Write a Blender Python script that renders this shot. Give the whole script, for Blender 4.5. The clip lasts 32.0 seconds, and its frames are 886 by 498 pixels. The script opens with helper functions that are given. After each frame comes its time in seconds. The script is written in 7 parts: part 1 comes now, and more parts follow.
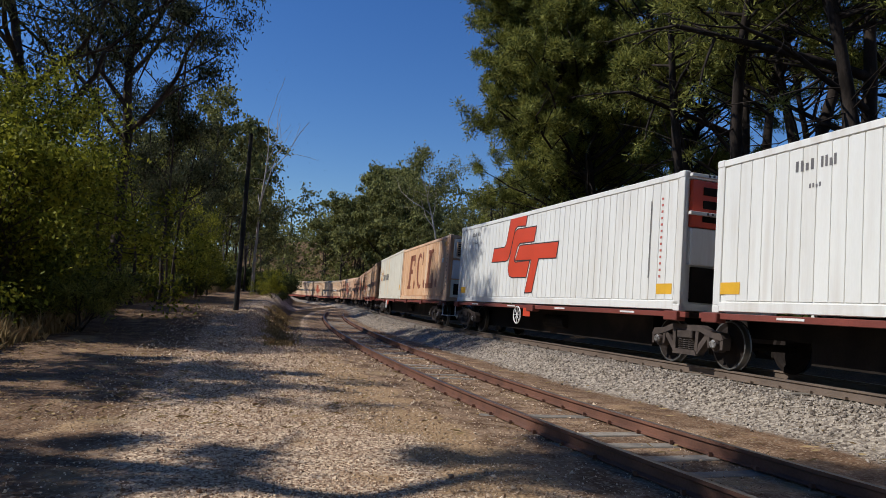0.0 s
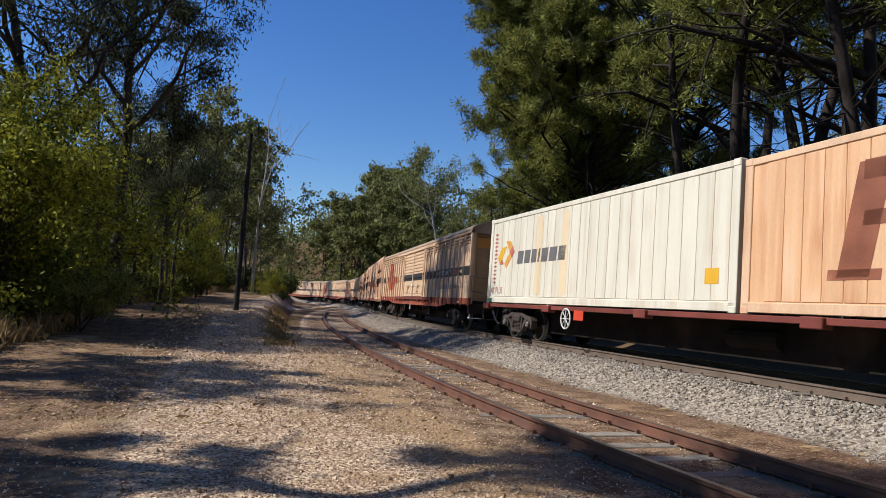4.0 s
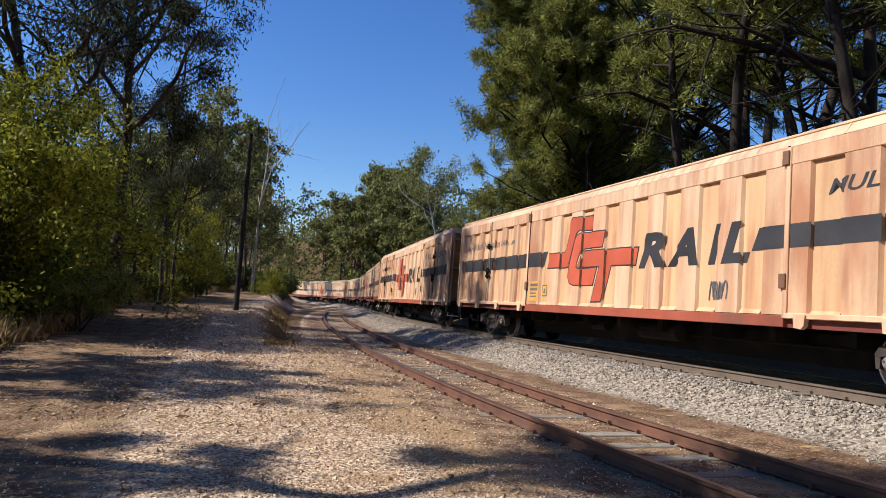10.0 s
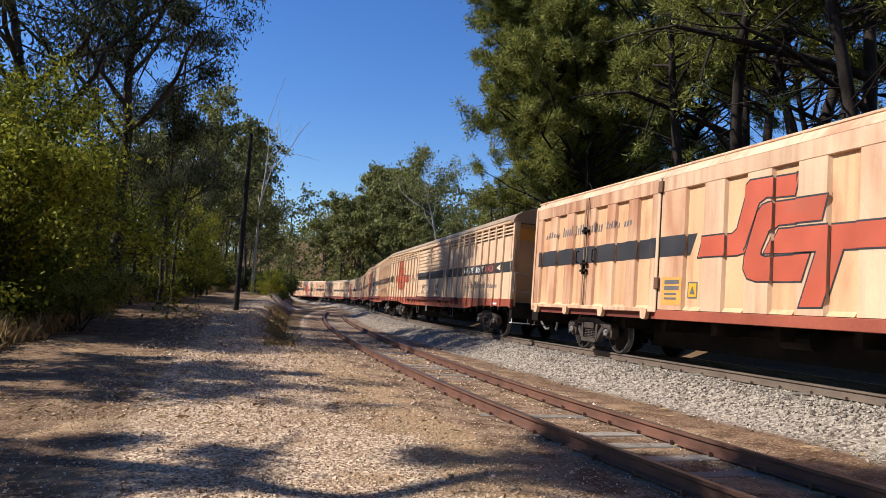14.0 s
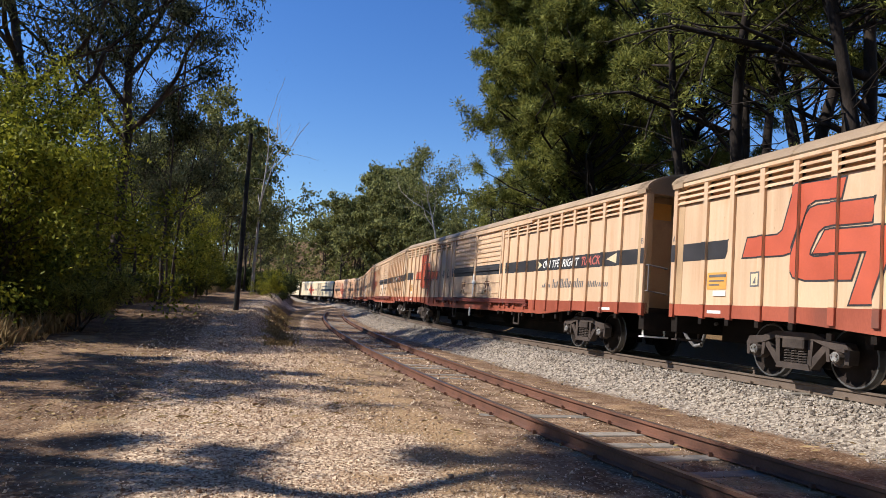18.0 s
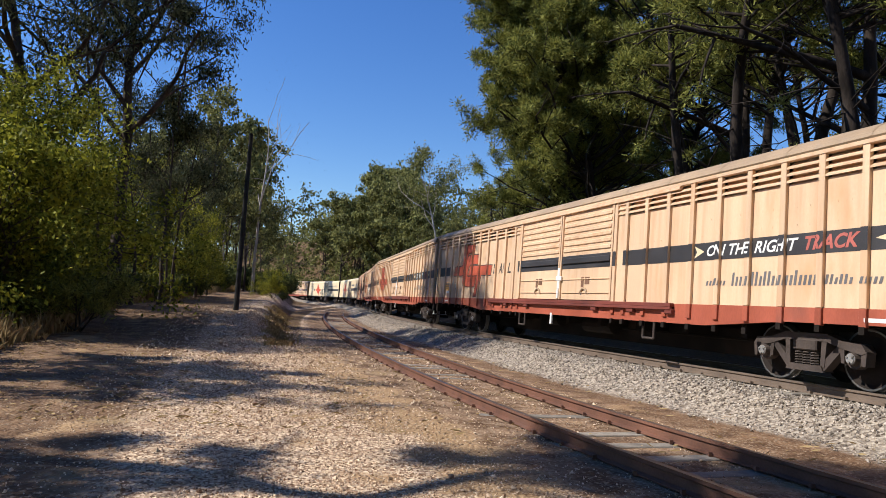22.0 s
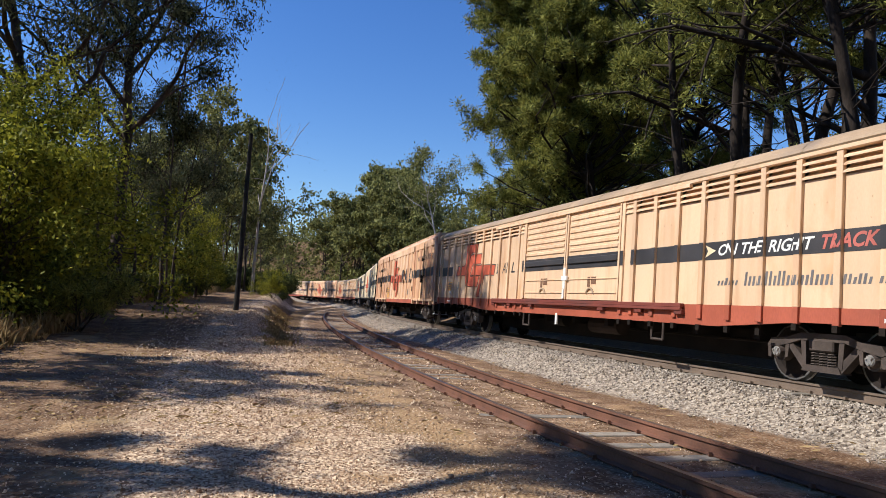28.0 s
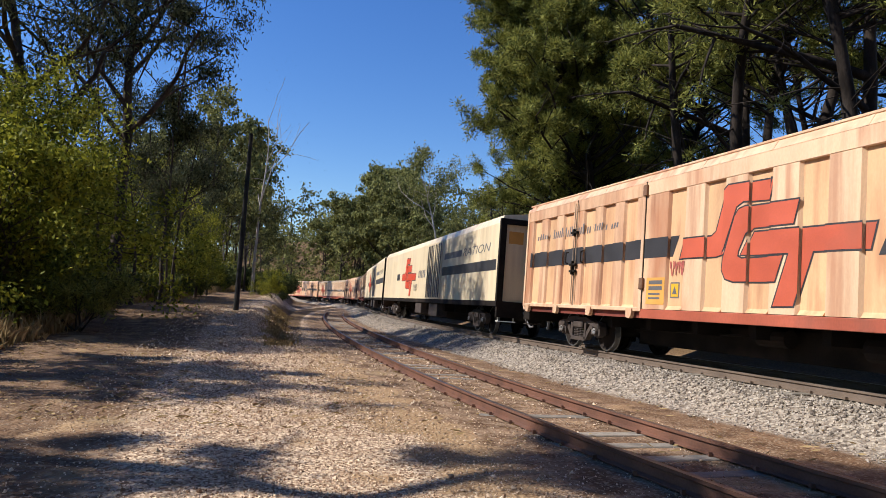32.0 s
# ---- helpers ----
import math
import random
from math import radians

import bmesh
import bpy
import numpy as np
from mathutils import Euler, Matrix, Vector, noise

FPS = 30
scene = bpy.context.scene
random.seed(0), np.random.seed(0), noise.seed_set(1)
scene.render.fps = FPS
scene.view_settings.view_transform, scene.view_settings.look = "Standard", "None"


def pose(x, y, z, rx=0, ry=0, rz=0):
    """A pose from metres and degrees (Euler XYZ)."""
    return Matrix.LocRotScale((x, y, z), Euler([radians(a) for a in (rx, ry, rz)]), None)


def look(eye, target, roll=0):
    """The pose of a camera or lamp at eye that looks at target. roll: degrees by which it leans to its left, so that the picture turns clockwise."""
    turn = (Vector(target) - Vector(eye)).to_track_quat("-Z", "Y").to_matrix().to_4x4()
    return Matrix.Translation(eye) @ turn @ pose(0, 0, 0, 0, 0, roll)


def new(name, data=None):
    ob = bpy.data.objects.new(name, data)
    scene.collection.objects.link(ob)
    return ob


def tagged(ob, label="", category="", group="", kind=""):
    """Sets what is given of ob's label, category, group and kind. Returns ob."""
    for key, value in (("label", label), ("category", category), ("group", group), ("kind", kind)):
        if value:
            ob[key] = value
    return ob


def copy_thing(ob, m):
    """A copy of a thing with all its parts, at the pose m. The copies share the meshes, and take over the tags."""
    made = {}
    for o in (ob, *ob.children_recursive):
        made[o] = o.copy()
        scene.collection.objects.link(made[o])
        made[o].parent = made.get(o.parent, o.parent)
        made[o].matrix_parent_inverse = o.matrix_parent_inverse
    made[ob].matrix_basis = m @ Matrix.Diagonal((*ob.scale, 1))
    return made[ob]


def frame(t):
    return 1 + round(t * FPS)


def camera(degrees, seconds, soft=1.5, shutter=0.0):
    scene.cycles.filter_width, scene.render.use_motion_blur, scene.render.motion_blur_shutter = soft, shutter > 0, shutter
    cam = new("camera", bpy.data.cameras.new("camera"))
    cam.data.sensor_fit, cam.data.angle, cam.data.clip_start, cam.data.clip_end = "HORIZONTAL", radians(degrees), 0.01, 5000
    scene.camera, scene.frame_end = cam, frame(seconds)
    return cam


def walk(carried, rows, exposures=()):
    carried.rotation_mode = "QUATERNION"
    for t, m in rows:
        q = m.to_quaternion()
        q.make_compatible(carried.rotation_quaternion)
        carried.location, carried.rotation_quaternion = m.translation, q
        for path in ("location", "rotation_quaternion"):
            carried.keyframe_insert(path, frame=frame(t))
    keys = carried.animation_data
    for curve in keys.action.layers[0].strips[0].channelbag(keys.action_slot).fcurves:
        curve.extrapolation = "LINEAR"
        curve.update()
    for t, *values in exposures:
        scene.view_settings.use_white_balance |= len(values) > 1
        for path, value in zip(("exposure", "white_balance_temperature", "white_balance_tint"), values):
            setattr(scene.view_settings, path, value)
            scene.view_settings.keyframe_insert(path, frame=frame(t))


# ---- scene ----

# ---------------------------------------------------------------- camera
EYE = 1.522            # height of the eye over the ground beside the siding
RAIL_S = 0.160         # top of the siding's rails
RAIL_M = 0.583         # top of the main line's rails
cam = camera(64.2, 32.0, soft=0.5)
PITCH, ROLL = 0.0778, 0.058
eye_at = look((0, 0, EYE), (0, math.cos(PITCH), EYE + math.sin(PITCH)), math.degrees(ROLL))
walk(cam, [(0.0, eye_at), (32.0, eye_at)], [(0.0, -0.42, 5800, 8), (1.5, -0.36, 5800, 8), (2.6, -0.22, 5820, 8), (3.5, -0.14, 5820, 8), (6.0, 0.02, 5880, 8), (8.0, 0.11, 5920, 9),
     (10.0, 0.16, 5960, 9), (12.0, 0.18, 5960, 9), (32.0, 0.19, 5960, 9)])

# ---------------------------------------------------------------- light
SUN_FROM = Vector((-1.0, -0.12, 0.95)).normalized()
world = bpy.data.worlds.new("sky")
world.use_nodes = True
scene.world = world
wn, wl = world.node_tree.nodes, world.node_tree.links
sky = wn.new("ShaderNodeTexSky")
sky.sky_type = 'NISHITA'
sky.sun_disc = False
sky.sun_elevation = math.asin(SUN_FROM.z)
sky.sun_rotation = math.atan2(SUN_FROM.x, SUN_FROM.y)
sky.altitude = 600
sky.air_density = 1.25
sky.dust_density = 0.0
sky.ozone_density = 4.0
wn["Background"].inputs[1].default_value = 0.122
deep = wn.new("ShaderNodeHueSaturation")      # clear, dry, deep blue air
deep.inputs["Hue"].default_value = 0.514
deep.inputs["Saturation"].default_value = 1.24
wl.new(sky.outputs[0], deep.inputs["Color"])
wl.new(deep.outputs[0], wn["Background"].inputs[0])
sun = new("sun", bpy.data.lights.new("sun", 'SUN'))
sun.data.energy = 5.9
sun.data.angle = radians(0.53)
sun.data.color = (1.0, 0.905, 0.77)
sun.matrix_world = look((0, 0, 60), Vector((0, 0, 60)) - SUN_FROM)

# ---------------------------------------------------------------- materials
MATS = {}


def material(name, base, rough=0.6, metal=0.0, vary=0.12, scale=3.0, dirt=None, dirt_amount=0.0, dirt_scale=0.6,
             fine=40.0, bump=0.15, streak=1.0, rand=0.0, lens="Object", spec=0.5, translucent=0.0, stain=None, stain_amount=0.0):
    """Base colour with a coarse and a fine variation, stains of a second colour, and relief."""
    m = bpy.data.materials.new(name)
    m.use_nodes = True
    n, l = m.node_tree.nodes, m.node_tree.links
    b = n["Principled BSDF"]
    b.inputs["Roughness"].default_value = rough
    b.inputs["Metallic"].default_value = metal
    b.inputs["Specular IOR Level"].default_value = spec
    co = n.new("ShaderNodeTexCoord") if lens == "Object" else n.new("ShaderNodeNewGeometry")
    src = co.outputs["Object"] if lens == "Object" else co.outputs["Position"]
    if lens == "Object":     # every piece gets its own stretch of the pattern
        own, far_off, shift = n.new("ShaderNodeObjectInfo"), n.new("ShaderNodeMath"), n.new("ShaderNodeVectorMath")
        far_off.operation = 'MULTIPLY'
        far_off.inputs[1].default_value = 61.0
        l.new(own.outputs["Random"], far_off.inputs[0])
        l.new(src, shift.inputs[0])
        l.new(far_off.outputs[0], shift.inputs[1])
        src = shift.outputs[0]
    mp = n.new("ShaderNodeMapping")
    mp.inputs["Scale"].default_value = (1, 1, streak)
    l.new(src, mp.inputs[0])

    def tex(sc, detail=4.0):
        t = n.new("ShaderNodeTexNoise")
        t.inputs["Scale"].default_value = sc
        t.inputs["Detail"].default_value = detail
        l.new(mp.outputs[0], t.inputs["Vector"])
        return t

    def ramp(out, lo, hi):
        r = n.new("ShaderNodeMapRange")
        r.inputs[1].default_value, r.inputs[2].default_value = lo, hi
        l.new(out, r.inputs[0])
        return r.outputs[0]

    def mixc(fac, a, c, mode='MIX'):
        x = n.new("ShaderNodeMix")
        x.data_type, x.blend_type = 'RGBA', mode
        for sock, v in ((x.inputs[0], fac), (x.inputs[6], a), (x.inputs[7], c)):
            if isinstance(v, (int, float, tuple)):
                sock.default_value = v if not isinstance(v, tuple) else (*v, 1)
            else:
                l.new(v, sock)
        return x.outputs[2]

    coarse, small = tex(scale), tex(fine, 2.0)
    dark = tuple(c * (1 - 2.2 * vary) for c in base)
    light = tuple(min(1, c * (1 + vary)) for c in base)
    col = mixc(ramp(coarse.outputs[0], 0.3, 0.7), dark, light)
    col = mixc(ramp(small.outputs[0], 0.35, 0.65), col, mixc(1.0, col, (1 - vary, 1 - vary, 1 - vary), 'MULTIPLY'))
    if dirt:
        d = tex(dirt_scale, 6.0)
        col = mixc(ramp(d.outputs[0], 0.72 - dirt_amount * 0.4, 0.86 - dirt_amount * 0.3), col, dirt)
    if stain:       # thin runs of rust and water down the sheet
        m2 = n.new("ShaderNodeMapping")
        m2.inputs["Scale"].default_value = (5.5, 5.5, 0.30)
        l.new(src, m2.inputs[0])
        d2 = n.new("ShaderNodeTexNoise")
        d2.inputs["Scale"].default_value = 1.0
        d2.inputs["Detail"].default_value = 5.0
        l.new(m2.outputs[0], d2.inputs["Vector"])
        m3 = n.new("ShaderNodeMapping")
        m3.inputs["Scale"].default_value = (0.45, 0.45, 0.5)
        l.new(src, m3.inputs[0])
        d3 = n.new("ShaderNodeTexNoise")
        d3.inputs["Scale"].default_value = 1.0
        l.new(m3.outputs[0], d3.inputs["Vector"])
        both = n.new("ShaderNodeMath")
        both.operation = 'MULTIPLY'
        l.new(ramp(d2.outputs[0], 0.42, 0.66), both.inputs[0])
        l.new(ramp(d3.outputs[0], 0.32, 0.60), both.inputs[1])
        amt = n.new("ShaderNodeMath")
        amt.operation = 'MULTIPLY'
        amt.inputs[1].default_value = stain_amount
        l.new(both.outputs[0], amt.inputs[0])
        col = mixc(amt.outputs[0], col, stain)
    if rand:
        oi = n.new("ShaderNodeObjectInfo")
        hs = n.new("ShaderNodeHueSaturation")
        l.new(ramp(oi.outputs["Random"], 0, 1), hs.inputs["Value"])
        vr = n.new("ShaderNodeMapRange")
        vr.inputs[3].default_value, vr.inputs[4].default_value = 1 - rand, 1 + rand
        l.new(oi.outputs["Random"], vr.inputs[0])
        l.new(vr.outputs[0], hs.inputs["Value"])
        l.new(col, hs.inputs["Color"])
        col = hs.outputs[0]
    l.new(col, b.inputs["Base Color"])
    rr = n.new("ShaderNodeMapRange")
    rr.inputs[3].default_value, rr.inputs[4].default_value = max(0.05, rough - 0.1), min(1, rough + 0.1)
    l.new(coarse.outputs[0], rr.inputs[0])
    l.new(rr.outputs[0], b.inputs["Roughness"])
    if bump:
        bp = n.new("ShaderNodeBump")
        bp.inputs["Strength"].default_value = bump
        bp.inputs["Distance"].default_value = 0.02
        l.new(small.outputs[0], bp.inputs["Height"])
        l.new(bp.outputs[0], b.inputs["Normal"])
    if translucent:
        tr, ms = n.new("ShaderNodeBsdfTranslucent"), n.new("ShaderNodeMixShader")
        l.new(col, tr.inputs[0])
        ms.inputs[0].default_value = translucent
        l.new(b.outputs[0], ms.inputs[1])
        l.new(tr.outputs[0], ms.inputs[2])
        l.new(ms.outputs[0], n["Material Output"].inputs[0])
    MATS[name] = m
    return m


def leaf_material(name, a, b2, rough=0.6, translucent=0.28):
    """Leaves that differ from one another between two colours."""
    m = material(name, a, rough=rough, vary=0.1, scale=0.6, fine=8.0, bump=0, translucent=translucent, lens="World", spec=0.10)
    n, l = m.node_tree.nodes, m.node_tree.links
    g = n.new("ShaderNodeNewGeometry")
    x = n.new("ShaderNodeMix")
    x.data_type = 'RGBA'
    x.inputs[6].default_value, x.inputs[7].default_value = (*a, 1), (*b2, 1)
    l.new(g.outputs["Random Per Island"], x.inputs[0])
    for nd in list(n):
        if nd.type == 'BSDF_PRINCIPLED':
            l.new(x.outputs[2], nd.inputs["Base Color"])
        if nd.type == 'BSDF_TRANSLUCENT':
            l.new(x.outputs[2], nd.inputs[0])
    return m


CREAM = material("cream_paint", (0.72, 0.507, 0.325), rough=0.5, vary=0.05, scale=0.7, dirt=(0.62, 0.37, 0.20), dirt_amount=0.36, dirt_scale=1.6, streak=0.4, bump=0.05, rand=0.06, stain=(0.44, 0.20, 0.09), stain_amount=0.38)
CREAM_WORN = material("cream_paint_rust_streaked", (0.76, 0.515, 0.325), rough=0.55, vary=0.08, scale=0.8, dirt=(0.58, 0.29, 0.155), dirt_amount=0.50, dirt_scale=1.1, streak=0.35, bump=0.06, rand=0.03, stain=(0.40, 0.16, 0.08), stain_amount=0.62)
CREAM_RUSTED = material("rust_browned_cream_paint", (0.70, 0.435, 0.26), rough=0.6, vary=0.10, scale=0.9, dirt=(0.47, 0.215, 0.11), dirt_amount=0.62, dirt_scale=1.4, streak=0.3, bump=0.08, rand=0.06, stain=(0.30, 0.12, 0.06), stain_amount=0.75)
CREAM_PALE = material("pale_cream_paint", (0.80, 0.645, 0.42), rough=0.4, vary=0.05, scale=0.6, dirt=(0.5, 0.33, 0.2), dirt_amount=0.12, dirt_scale=1.0, streak=0.3, bump=0.03, stain=(0.4, 0.25, 0.14), stain_amount=0.3)
# recessed pockets take a deeper, more orange paint than the ribs
CREAM_POCKET = material("orange_tan_pocket_paint", (0.75, 0.455, 0.24), rough=0.6, vary=0.08, scale=0.9, dirt=(0.52, 0.26, 0.13), dirt_amount=0.4, dirt_scale=2.0, streak=0.3, bump=0.06, rand=0.05, stain=(0.38, 0.15, 0.07), stain_amount=0.65)
ROOF = material("weathered_roof_paint", (0.37, 0.26, 0.16), rough=0.65, vary=0.12, scale=0.8, dirt=(0.20, 0.15, 0.11), dirt_amount=0.3, bump=0.1, rand=0.15)
ROOF_RUST = material("sooty_rust_brown", (0.22, 0.11, 0.06), rough=0.75, vary=0.2, scale=1.2, dirt=(0.08, 0.05, 0.04), dirt_amount=0.4, bump=0.15)
RED = material("faded_red_paint", (0.40, 0.10, 0.055), rough=0.5, vary=0.12, scale=0.9, dirt=(0.16, 0.07, 0.05), dirt_amount=0.3, streak=0.4, bump=0.05, rand=0.06)
RED_LOGO = material("red_logo_paint", (0.56, 0.115, 0.06), rough=0.45, vary=0.07, scale=1.5, dirt=(0.40, 0.12, 0.07), dirt_amount=0.25, bump=0.03, rand=0.05)
RED_BRIGHT = material("bright_red_logo_paint", (0.62, 0.07, 0.03), rough=0.4, vary=0.05, scale=1.5, bump=0.02)
BLACK = material("charcoal_band_paint", (0.045, 0.042, 0.045), rough=0.5, vary=0.15, scale=1.5, dirt=(0.12, 0.09, 0.07), dirt_amount=0.25, bump=0.04)
UNDER = material("grimy_black_underframe", (0.020, 0.015, 0.012), spec=0.15, rough=0.85, vary=0.25, scale=2.0, dirt=(0.06, 0.04, 0.03), dirt_amount=0.4, bump=0.2)
BOGIE = material("dusty_cast_steel", (0.080, 0.060, 0.050), spec=0.3, rough=0.75, vary=0.2, scale=3.0, dirt=(0.06, 0.045, 0.04), dirt_amount=0.45, dirt_scale=4.0, bump=0.2)
STEEL = material("polished_wheel_steel", (0.24, 0.23, 0.22), rough=0.45, metal=0.8, vary=0.1, scale=4.0, dirt=(0.12, 0.09, 0.07), dirt_amount=0.4, bump=0.05)
CAP = material("worn_axle_cap_steel", (0.42, 0.40, 0.38), rough=0.45, metal=0.5, vary=0.2, scale=9.0, dirt=(0.10, 0.08, 0.07), dirt_amount=0.4, dirt_scale=7.0, bump=0.1)
WHEEL = material("brown_wheel_disc", (0.026, 0.019, 0.016), spec=0.15, rough=0.8, vary=0.2, scale=4.0, bump=0.15)
DARKRED = material("oxide_red_deck", (0.20, 0.045, 0.03), rough=0.6, vary=0.15, scale=1.0, dirt=(0.05, 0.03, 0.025), dirt_amount=0.4, bump=0.1)
WHITE = material("white_container_paint", (0.78, 0.77, 0.73), rough=0.4, vary=0.03, scale=0.8, dirt=(0.55, 0.5, 0.42), dirt_amount=0.1, streak=0.2, bump=0.03, stain=(0.45, 0.38, 0.3), stain_amount=0.3)
IVORY = material("ivory_container_paint", (0.78, 0.73, 0.60), rough=0.45, vary=0.04, scale=0.8, dirt=(0.55, 0.42, 0.25), dirt_amount=0.15, streak=0.2, bump=0.03, stain=(0.42, 0.28, 0.14), stain_amount=0.4)
PEACH = material("peach_container_paint", (0.79, 0.485, 0.27), rough=0.5, vary=0.07, scale=0.7, dirt=(0.72, 0.62, 0.47), dirt_amount=0.34, dirt_scale=0.7, streak=0.3, bump=0.05, stain=(0.42, 0.14, 0.05), stain_amount=0.6)
BROWN_MARK = material("faded_brown_marking", (0.30, 0.105, 0.055), rough=0.5, vary=0.12, scale=2.0, dirt=(0.55, 0.3, 0.16), dirt_amount=0.22, dirt_scale=2.0, bump=0.03)
YELLOW = material("yellow_decal", (0.75, 0.42, 0.03), rough=0.45, vary=0.05, bump=0)
AMBER = material("amber_data_panel", (0.72, 0.36, 0.08), rough=0.5, vary=0.06, bump=0)
GREYMARK = material("grey_marking", (0.16, 0.15, 0.15), rough=0.5, vary=0.08, bump=0)
WHITEMARK = material("white_marking", (0.8, 0.78, 0.74), rough=0.5, vary=0.05, bump=0)
PINKMARK = material("faded_pink_marking", (0.50, 0.14, 0.11), rough=0.5, vary=0.1, bump=0)
GREENMARK = material("green_marking", (0.10, 0.28, 0.14), rough=0.5, vary=0.1, bump=0)
# end tan: dirt, and the shade of the unlit ends mixed into the colour
ENDWALL = material("dirty_shaded_tan_paint", (0.55, 0.36, 0.20), rough=0.6, vary=0.12, scale=1.0, dirt=(0.15, 0.08, 0.05), dirt_amount=0.4, bump=0.08)
RAILRUST = material("rusty_rail", (0.165, 0.072, 0.043), rough=0.75, vary=0.18, scale=2.0, dirt=(0.10, 0.06, 0.045), dirt_amount=0.3, bump=0.15, lens="World")
RAILTOP = material("dull_rail_head", (0.10, 0.075, 0.065), rough=0.45, metal=0.4, vary=0.15, scale=3.0, bump=0.05, lens="World")
RAILGREY = material("dusty_rail", (0.16, 0.115, 0.085), rough=0.7, vary=0.12, scale=2.0, bump=0.1, lens="World")
RAILBRIGHT = material("bright_rail_head", (0.5, 0.48, 0.46), rough=0.3, metal=1.0, vary=0.06, scale=2.0, bump=0.02, lens="World")
SLEEPER = material("grey_weathered_sleeper", (0.30, 0.26, 0.21), rough=0.9, vary=0.2, scale=3.0, dirt=(0.12, 0.08, 0.06), dirt_amount=0.35, dirt_scale=3.0, bump=0.3, rand=0.2, lens="World")
STONE = material("ballast_stone", (0.40, 0.34, 0.28), rough=0.9, vary=0.2, scale=5.0, bump=0.2, lens="World")
GRAVEL = material("gravel_chip", (0.36, 0.25, 0.19), rough=0.9, vary=0.2, scale=5.0, bump=0.2, lens="World")
for nm, pal in (("ballast_stone", ((0.11, 0.086, 0.068), (0.50, 0.425, 0.345))), ("gravel_chip", ((0.20, 0.108, 0.058), (0.82, 0.645, 0.46)))):
    nn, ll = MATS[nm].node_tree.nodes, MATS[nm].node_tree.links
    gg, mm = nn.new("ShaderNodeNewGeometry"), nn.new("ShaderNodeMix")
    mm.data_type = 'RGBA'
    mm.inputs[6].default_value, mm.inputs[7].default_value = (*pal[0], 1), (*pal[1], 1)
    ll.new(gg.outputs["Random Per Island"], mm.inputs[0])
    ll.new(mm.outputs[2], nn["Principled BSDF"].inputs["Base Color"])
BARK = material("grey_brown_bark", (0.085, 0.065, 0.05), rough=0.9, vary=0.3, scale=2.0, streak=0.25, dirt=(0.25, 0.21, 0.17), dirt_amount=0.25, dirt_scale=1.5, fine=25, bump=0.6, spec=0.15)
BARK_DARK = material("dark_pine_bark", (0.046, 0.036, 0.030), rough=0.95, vary=0.3, scale=2.5, streak=0.3, fine=20, bump=0.8, spec=0.1)
BARK_PALE = material("pale_gum_bark", (0.46, 0.40, 0.33), rough=0.8, vary=0.2, scale=1.2, streak=0.3, dirt=(0.16, 0.12, 0.09), dirt_amount=0.3, bump=0.3)
POLE = material("black_timber_pole", (0.02, 0.017, 0.015), rough=0.9, vary=0.2, scale=2.0, bump=0.3)
GUM = leaf_material("gum_leaves", (0.020, 0.026, 0.012), (0.15, 0.155, 0.07), translucent=0.22)
GUM_FAR = leaf_material("olive_gum_foliage", (0.055, 0.062, 0.020), (0.31, 0.30, 0.098), translucent=0.25)
WATTLE = leaf_material("yellow_green_wattle_leaves", (0.05, 0.066, 0.008), (0.40, 0.385, 0.040), translucent=0.30)
SHRUB = leaf_material("dull_green_shrub_leaves", (0.038, 0.052, 0.016), (0.16, 0.17, 0.045))
NEEDLE = leaf_material("pine_needles", (0.045, 0.060, 0.015), (0.38, 0.37, 0.085), translucent=0.28)
DEADLEAF = leaf_material("rusty_dead_needles", (0.16, 0.08, 0.03), (0.28, 0.15, 0.06))
STRAW = leaf_material("dry_straw_grass", (0.24, 0.165, 0.075), (0.46, 0.34, 0.17), rough=0.8)
INSUL = material("white_porcelain", (0.75, 0.75, 0.72), rough=0.25, vary=0.03, bump=0)

# ---------------------------------------------------------------- the two tracks in plan
STEP = 0.5
RUN = np.arange(-420.0, 560.0, STEP)


def plan(x0, y0, heading, knots, bends):
    """A line in plan by its curvature: places and headings along RUN (0 is at x0, y0; it runs away from the camera)."""
    k = np.interp(RUN, knots, bends)
    i0 = int(np.searchsorted(RUN, 0.0))
    a = np.concatenate([[0], np.cumsum((k[1:] + k[:-1]) / 2 * STEP)])
    a = heading + a - a[i0]
    dx, dy = -np.sin(a), np.cos(a)
    x = np.concatenate([[0], np.cumsum((dx[1:] + dx[:-1]) / 2 * STEP)])
    y = np.concatenate([[0], np.cumsum((dy[1:] + dy[:-1]) / 2 * STEP)])
    return x0 + x - x[i0], y0 + y - y[i0], a


MAIN = plan(6.06, 12.0, 0.299, [-40, -16, 0, 15, 30, 50, 75, 100, 125, 150, 200, 240], [0.0, 0.00456, 0.00461, -0.00737, -0.00292, -0.00212, 0.00169, 0.00563, 0.00654, 0.006, 0.00566, 0.0])
SIDE = plan(3.2531, 8.0, 0.3515, [-40, -16, 0, 15, 30, 50, 70, 200], [0.0, -0.01146, -0.01197, -0.00304, -0.00242, -0.00251, -0.00155, -0.00129])


def along(line, s, left=0.0):
    """Place and heading s metres along a line, moved to its left."""
    x, y, a = (float(np.interp(s, RUN, c)) for c in line)
    return x - left * math.cos(a), y - left * math.sin(a), a


GAUGE = 1.505
MAIN_MID, SIDE_MID = -GAUGE / 2, GAUGE / 2    # the lines above are one rail each


